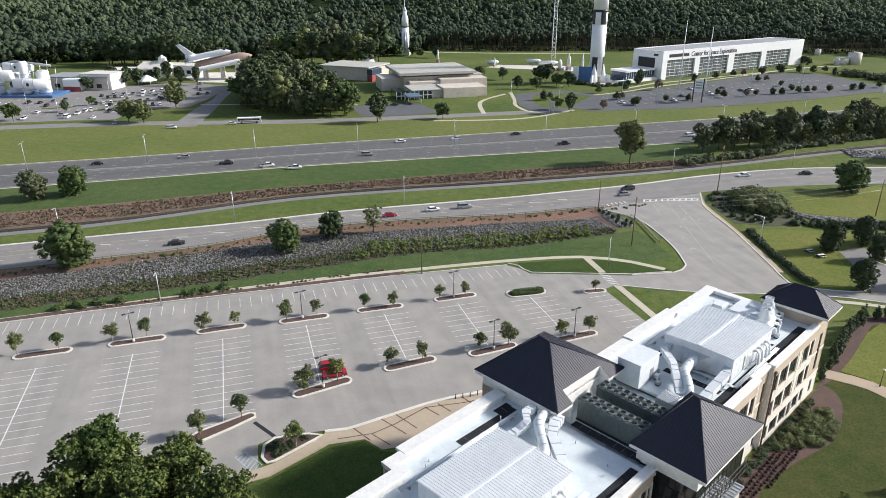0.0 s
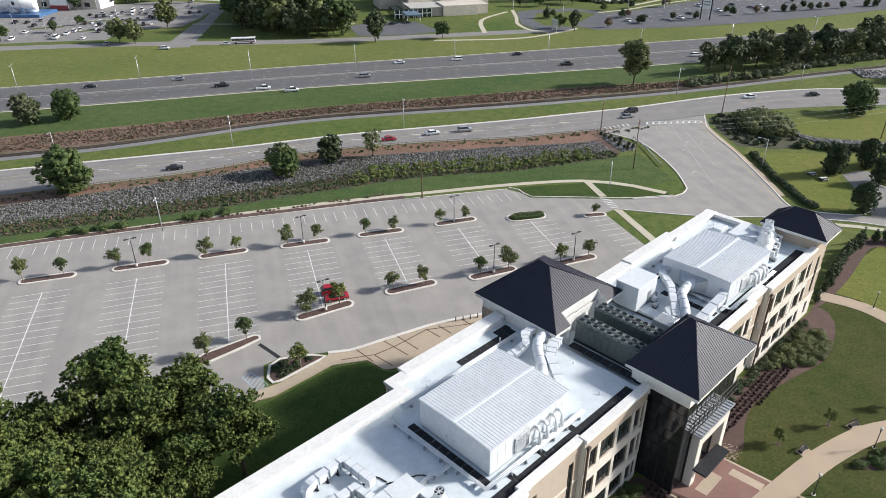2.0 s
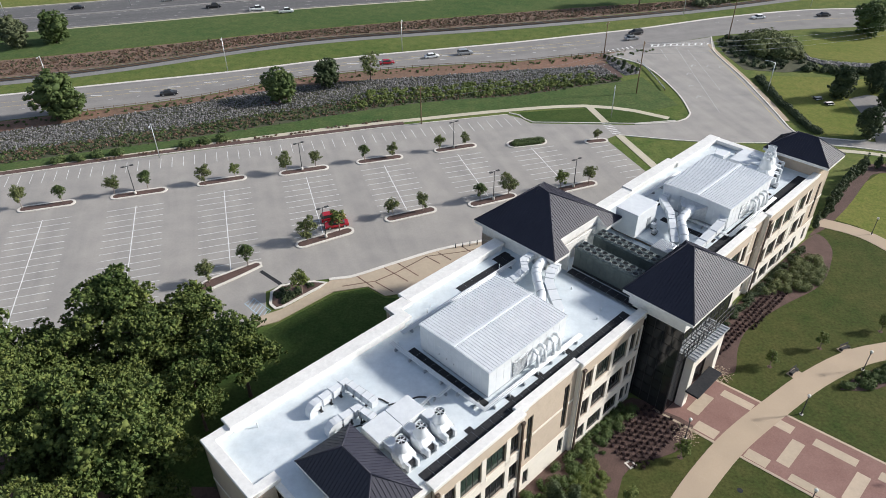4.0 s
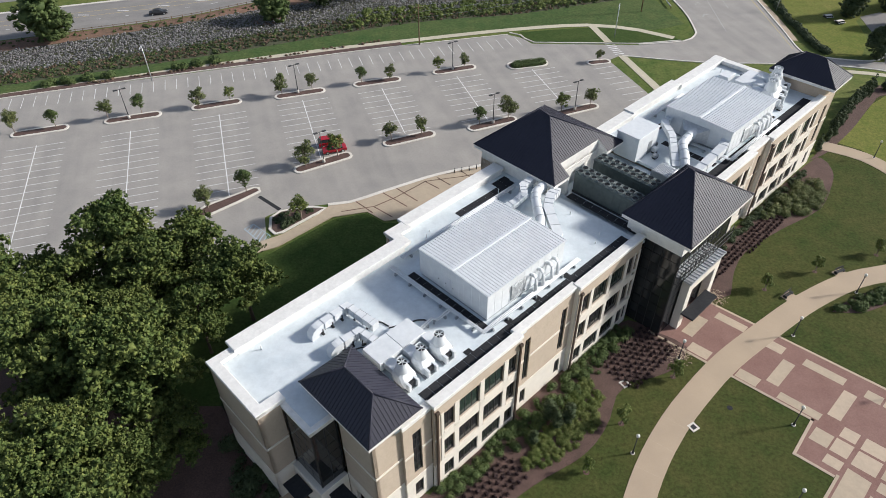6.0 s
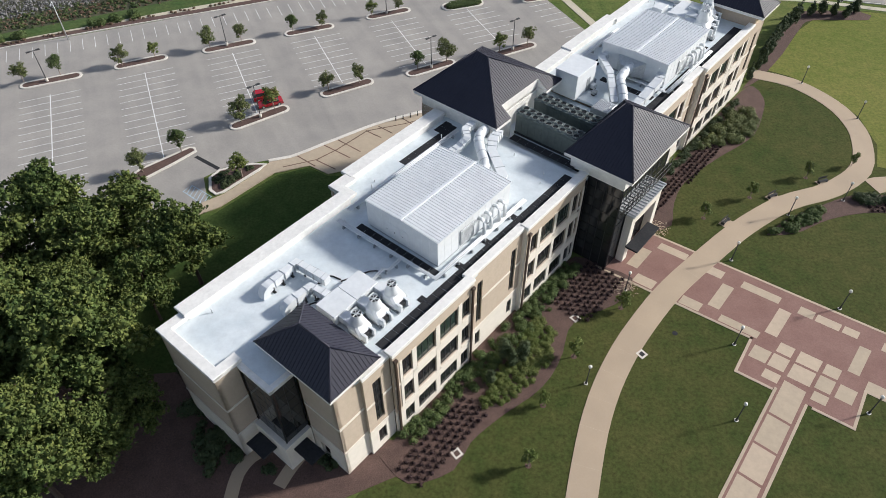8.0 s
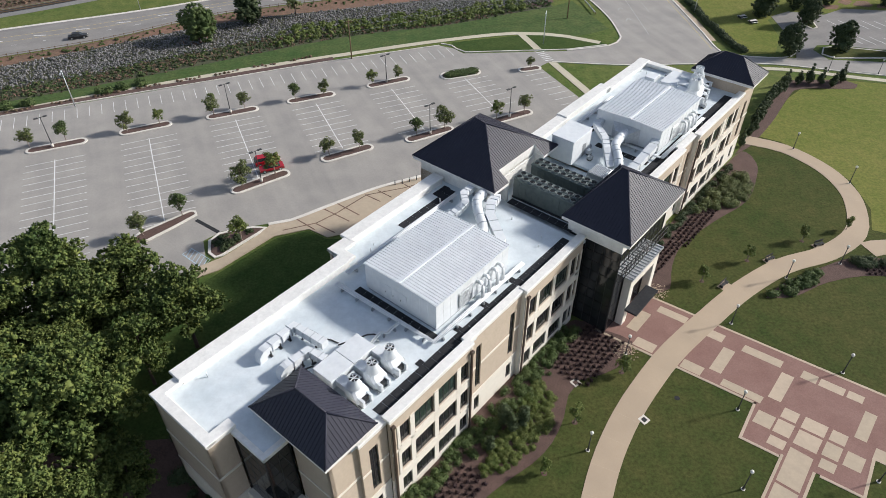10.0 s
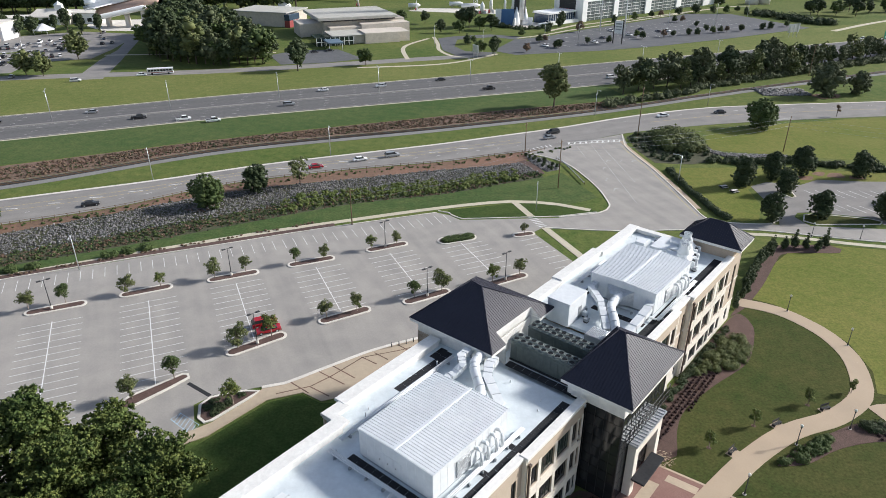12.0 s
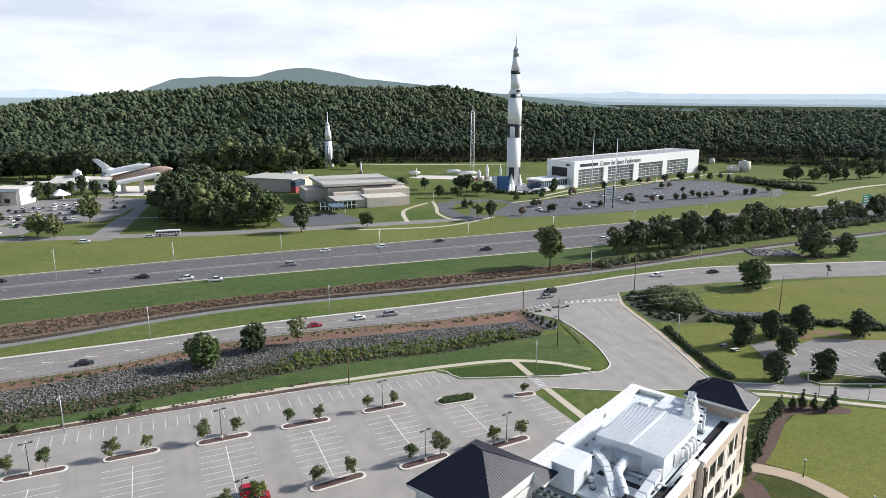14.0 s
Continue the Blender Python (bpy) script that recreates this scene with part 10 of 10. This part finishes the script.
plant([make_tree("park_tree", "rounded dark park tree", 11, 4.6, 8.6, 2.2, 9, 1300, 0.5, m_, 120 + i, "park trees of the museum", 0.15, 0.42, 0.4, tufts=80, tuft_r=0.8) for i, m_ in enumerate(("leaf_dark", "leaf", "leaf_dark"))],
      [(-74, 343, 1.35), (-41, 356, 0.95), (-290, 476, 0.9), (-299, 473, 1.0), (-281, 478, 0.8), (-268, 470, 0.9), (-213, 398, 0.9), (-268, 328, 1.1), (-288, 425, 0.9), (-256, 354, 0.6), (-254, 376, 0.6), (-273, 446), (-270, 455), (-31, 510), (-14, 504, 0.8), (-3, 462, 0.9), (10, 462), (17, 485, 1.3), (28, 382, 1.0), (20, 388, 0.8), (32, 472, 0.9), (82, 492, 0.8),
       (24, 476), (12, 490), (-104, 655, 1.2), (-118, 650, 1.2), (-128, 655, 1.2), (-80, 640), (-95, 640), (280, 540, 1.2), (292, 552, 1.3), (304, 548, 1.3), (316, 542, 1.2), (335, 558), (353, 566, 1.1), (362, 568, 1.1), (380, 580, 1.2), (298, 566), (326, 570, 1.3), (345, 590, 1.4), (400, 575, 1.1)], rf, 0.9, 1.1)
plant([make_tree("park_tree", "spreading olive-yellow tree by the museum lot", 11.6, 5.6, 8.6, 2.8, 12, 1500, 0.46, "leaf_olive", 125, "olive trees of the museum lot", 0.15, 0.42, 0.4, tufts=110, tuft_r=0.8)], [(-205.4, 332.5), (-195.6, 330.0), (-199.6, 373.0, 1.15)], rf, 0.95, 1.05)
plant([make_tree("slim_tree", "slim dark tree before the raised shuttle", 17, 3.6, 14.0, 2.0, 12, 1300, 0.5, "leaf_dark", 126, "slim trees before the shuttle", 0.35, 0.5, 0.4, tufts=90, tuft_r=0.8)], [(-251.8, 465.6), (-237.5, 455.7), (-227.0, 459.0, 0.9), (-262, 470, 0.8)], rf, 0.95, 1.05)
plant([make_tree("grove_tree", "tall dark tree of the grove behind the museum domes", 26, 8.8, 22, 3.0, 14, 1100, 0.8, "leaf_dark", 127 + k, "dark grove behind the domes", 0.25, 0.42, 0.5, tufts=80, tuft_r=1.4) for k in range(2)],
      [(-362 + 12.5 * (i % 9) + 5 * (i // 9), 548 + 18 * (i // 9) + (i * 5) % 7, 1.0 + 0.05 * ((i * 3) % 4) - 0.035 * max(0, i % 9 - 6)) for i in range(18)], rf, 0.95, 1.06)
ball = [make_tree("clipped_tree", "small round dark clipped tree in the lot", 4.6, 2.1, 3.9, 0.5, 12, 600, 0.38, m_, 130 + i, "small trees of the hall lot", 0.25, 0.5) for i, m_ in enumerate(("leaf_dark", "leaf_dark", "leaf_dark", "leaf", "leaf_dark", "leaf_rust"))]
plant(ball, [(87, 421), (66, 408), (101, 426), (123, 446), (125, 438), (140, 444), (147, 448), (159, 454), (165, 455), (177, 460), (183, 463), (188, 465), (199, 468), (217, 477), (223, 479), (239, 489), (167, 510), (173, 511), (176, 490), (177, 473), (240, 562), (50, 449, 1.2), (68, 460, 1.1), (47, 393, 1.2), (67, 406, 1.1), (80, 490, 1.3), (123, 510, 1.2), (141, 521, 1.3), (158, 538, 1.1), (165, 538, 1.1), (181, 547, 1.6), (199, 560, 1.7), (214, 563, 1.4), (223, 560, 1.5), (235, 568), (90, 465, 1.6), (236, 606, 1.5), (238, 620, 1.5), (14, 419, 1.3), (18, 424), (58, 424), (62, 428)], rf, 0.9, 1.1)
shrub_stuff("far_hedge", [(242 + 0.55 * i + rf.uniform(-6, 8), 552 - 1.05 * i + rf.uniform(-4, 4), rf.uniform(0.7, 1.3)) for i in range(55)], 3.0, 5000, 0.7, "leaf_dark", "broad dark hedge beyond the lot", 61, "hedge")
shrub_stuff("pad_shrubs", [(56 + 19 * math.cos(a) + rf.uniform(-3, 3), 498 + 19 * math.sin(a) + rf.uniform(-3, 3), rf.uniform(0.6, 1.3)) for a in np.linspace(3.2, 6.2, 46)], 1.6, 6000, 0.45, "leaf_dark", "low shrubs round the rocket pad", 62)
# belt of trees between railway and highway
belt = [make_tree("belt_tree", "ragged dark tree of the roadside belt", 11.5, 4.8, 9.8, 1.4, 8, 850, 0.62, m_, 140 + i, "trees of the belt along the highway", 0.2, 0.36, 1.0, tufts=95, tuft_r=0.85, airy=i != 2) for i, m_ in enumerate(("leaf_belt", "leaf_olive", "leaf_dark", "leaf_belt"))]
BELT = [(80 + 5.2 * i + rf.uniform(-2, 2), 294 + 2.35 * i + rf.uniform(-3, 4), rf.uniform(0.95, 1.4)) for i in range(19)] + [(92 + 6.0 * i + rf.uniform(-2, 2), 312 + 2.6 * i + rf.uniform(-2, 4), rf.uniform(0.95, 1.4)) for i in range(15)] + [(180 + 5.5 * i + rf.uniform(-2, 2), 345 + 2.9 * i + rf.uniform(-4, 4), rf.uniform(0.8, 1.25)) for i in range(24)]
plant(belt, BELT, rf, 0.9, 1.1)
shrub_stuff("belt_undergrowth", [(66 + 1.15 * i + rf.uniform(-2, 2), 273 + 0.62 * i + rf.uniform(-2.5, 2.5) + (4 if i > 40 else 0), rf.uniform(0.6, 1.4)) for i in range(230)], 1.9, 24000, 0.5, "leaf_belt", "dense dull undergrowth at the belt's foot", 63)


def forest():
    """Closed woodland: overlapping crowns of several lobes, each lobe an uneven ball under a skin of leaves."""
    rnd = random.Random(3)
    front, back = [], []
    edge = lambda az: float(np.interp(az, [-0.75, -0.58, -0.50, -0.40, -0.20, -0.14, 0.0, 0.16, 0.42, 0.60, 0.8], [700, 700, 690, 670, 655, 712, 706, 728, 770, 770, 760]))
    n = 0
    while n < 8400:
        az = rnd.uniform(-0.70, 0.74)
        u = rnd.random()
        d = edge(az) + (u ** 1.6) * (1650 - edge(az)) + (rnd.random() * 1500 if az > 0.05 and rnd.random() < 0.28 else 0)
        x, y = d * math.sin(az), d * math.cos(az)
        z = terrain(x, y)
        h = rnd.uniform(16, 23) * (1.1 if az > 0.1 else 1)
        pine_edge = az > -0.13 and d < edge(az) + 30
        rad = rnd.uniform(4.6, 8.4) * (1 + max(0, d - 900) / 1900)
        if pine_edge:
            h, rad = rnd.uniform(16, 22), rnd.uniform(3.0, 4.4)
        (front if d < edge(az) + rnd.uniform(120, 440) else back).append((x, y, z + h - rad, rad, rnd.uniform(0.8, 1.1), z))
        n += 1
    # a dense foot along the edge, the shade there painted as near-black green
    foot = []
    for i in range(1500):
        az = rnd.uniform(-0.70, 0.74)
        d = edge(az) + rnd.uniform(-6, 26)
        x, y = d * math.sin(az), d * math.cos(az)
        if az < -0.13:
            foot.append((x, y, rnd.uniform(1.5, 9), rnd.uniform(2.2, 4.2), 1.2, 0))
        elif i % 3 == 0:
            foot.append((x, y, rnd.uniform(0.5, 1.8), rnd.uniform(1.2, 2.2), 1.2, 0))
    for name, rows, subs, per, leaf, lab in (("forest_edge", front, 5, 26, 1.35, "dense dark woodland behind the museum"), ("forest_hill", back, 4, 15, 1.7, "wooded hill covered in green crowns"), ("forest_foot", foot, 3, 14, 0.9, "undergrowth at the edge of the woods, its shade put into the colour")):
        c = np.repeat(np.array([r[:3] for r in rows]), subs, 0)
        big_r = np.repeat(np.array([r[3] for r in rows]), subs)
        d = RNG.normal(size=c.shape)
        d /= np.linalg.norm(d, axis=1, keepdims=True)
        d[:, 2] = np.abs(d[:, 2]) * 0.9 - 0.6
        c = c + d * big_r[:, None] * [0.66, 0.66, 0.95]
        sub_r = big_r * RNG.uniform(0.36, 0.64, len(c))
        rad = np.stack([sub_r, sub_r, sub_r * RNG.uniform(0.80, 1.15, len(c))], 1)
        v1, f1 = lumps(c, rad * [0.82, 0.82, 0.9], 0.42, 0)
        v2, q2 = leaves(c, rad, len(rows) * per, leaf, up=0.6)
        me = soup(name, np.concatenate([v1, v2]), np.concatenate([f1, tri(q2) + len(v1)]), [M[{"forest_foot": "forest_shade", "forest_edge": "forest_low", "forest_hill": "forest"}[name]]])
        me.polygons.foreach_set("use_smooth", np.arange(len(f1) + 2 * len(q2)) < len(f1))
        tagged(new(name, me), lab, "forest", kind="stuff")
    # slender trunks at the edge
    m = Mesh()
    for i in range(800):
        az = rnd.uniform(-0.13, 0.70)
        d = edge(az) + rnd.uniform(-2, 16)
        x, y = d * math.sin(az), d * math.cos(az)
        m.tube([(x, y, 0), (x, y, rnd.uniform(12, 17))], [0.24, 0.14], 4, False)
    tagged(solid("forest_trunks", m, "bark"), "slender pine trunks along the edge of the woods", "trunks", kind="stuff")


# near-black copy of the forest green: the shade at the woods' foot is painted in
M["forest_shade"] = surf("forest_shade", (0.014, 0.024, 0.010), (0.026, 0.036, 0.014), 0.35, 0.012, 0.9, spread=0.35, island=True, spec=0.1)
forest()


# far distance: mountain and plain as a plain backdrop, haze painted into glowing colours
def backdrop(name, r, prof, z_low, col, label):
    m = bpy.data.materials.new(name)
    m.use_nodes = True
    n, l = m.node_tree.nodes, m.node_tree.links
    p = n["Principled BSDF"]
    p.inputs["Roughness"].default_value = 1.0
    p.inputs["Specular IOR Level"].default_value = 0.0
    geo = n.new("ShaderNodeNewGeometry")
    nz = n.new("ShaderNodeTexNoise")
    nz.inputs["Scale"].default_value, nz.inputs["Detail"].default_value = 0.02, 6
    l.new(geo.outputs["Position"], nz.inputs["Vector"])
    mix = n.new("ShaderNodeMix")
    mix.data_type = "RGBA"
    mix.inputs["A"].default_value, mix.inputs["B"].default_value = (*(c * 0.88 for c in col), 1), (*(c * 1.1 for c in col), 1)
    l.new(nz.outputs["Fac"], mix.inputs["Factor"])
    # the shells glow by themselves; pale bluish tones stand in for haze
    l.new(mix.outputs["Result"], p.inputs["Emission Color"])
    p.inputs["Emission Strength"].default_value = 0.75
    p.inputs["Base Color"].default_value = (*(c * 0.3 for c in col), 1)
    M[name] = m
    me = Mesh()
    azs = np.linspace(-0.95, 0.95, 150)
    rr_ = random.Random(len(name))
    hs = [float(np.interp(a, [q[0] for q in prof], [q[1] for q in prof])) + rr_.uniform(-1, 1) * r * 0.0006 for a in azs]
    for a, b, h0, h1 in zip(azs, azs[1:], hs, hs[1:]):
        me.face([(r * math.sin(b), r * math.cos(b), z_low), (r * math.sin(a), r * math.cos(a), z_low), (r * math.sin(a), r * math.cos(a), h0), (r * math.sin(b), r * math.cos(b), h1)])
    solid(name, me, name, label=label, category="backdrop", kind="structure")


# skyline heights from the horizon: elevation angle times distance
E_ = lambda px, r: 71 + (165 - px) / 1218 * r
A_ = lambda x: math.atan((x - 784) / 1218)
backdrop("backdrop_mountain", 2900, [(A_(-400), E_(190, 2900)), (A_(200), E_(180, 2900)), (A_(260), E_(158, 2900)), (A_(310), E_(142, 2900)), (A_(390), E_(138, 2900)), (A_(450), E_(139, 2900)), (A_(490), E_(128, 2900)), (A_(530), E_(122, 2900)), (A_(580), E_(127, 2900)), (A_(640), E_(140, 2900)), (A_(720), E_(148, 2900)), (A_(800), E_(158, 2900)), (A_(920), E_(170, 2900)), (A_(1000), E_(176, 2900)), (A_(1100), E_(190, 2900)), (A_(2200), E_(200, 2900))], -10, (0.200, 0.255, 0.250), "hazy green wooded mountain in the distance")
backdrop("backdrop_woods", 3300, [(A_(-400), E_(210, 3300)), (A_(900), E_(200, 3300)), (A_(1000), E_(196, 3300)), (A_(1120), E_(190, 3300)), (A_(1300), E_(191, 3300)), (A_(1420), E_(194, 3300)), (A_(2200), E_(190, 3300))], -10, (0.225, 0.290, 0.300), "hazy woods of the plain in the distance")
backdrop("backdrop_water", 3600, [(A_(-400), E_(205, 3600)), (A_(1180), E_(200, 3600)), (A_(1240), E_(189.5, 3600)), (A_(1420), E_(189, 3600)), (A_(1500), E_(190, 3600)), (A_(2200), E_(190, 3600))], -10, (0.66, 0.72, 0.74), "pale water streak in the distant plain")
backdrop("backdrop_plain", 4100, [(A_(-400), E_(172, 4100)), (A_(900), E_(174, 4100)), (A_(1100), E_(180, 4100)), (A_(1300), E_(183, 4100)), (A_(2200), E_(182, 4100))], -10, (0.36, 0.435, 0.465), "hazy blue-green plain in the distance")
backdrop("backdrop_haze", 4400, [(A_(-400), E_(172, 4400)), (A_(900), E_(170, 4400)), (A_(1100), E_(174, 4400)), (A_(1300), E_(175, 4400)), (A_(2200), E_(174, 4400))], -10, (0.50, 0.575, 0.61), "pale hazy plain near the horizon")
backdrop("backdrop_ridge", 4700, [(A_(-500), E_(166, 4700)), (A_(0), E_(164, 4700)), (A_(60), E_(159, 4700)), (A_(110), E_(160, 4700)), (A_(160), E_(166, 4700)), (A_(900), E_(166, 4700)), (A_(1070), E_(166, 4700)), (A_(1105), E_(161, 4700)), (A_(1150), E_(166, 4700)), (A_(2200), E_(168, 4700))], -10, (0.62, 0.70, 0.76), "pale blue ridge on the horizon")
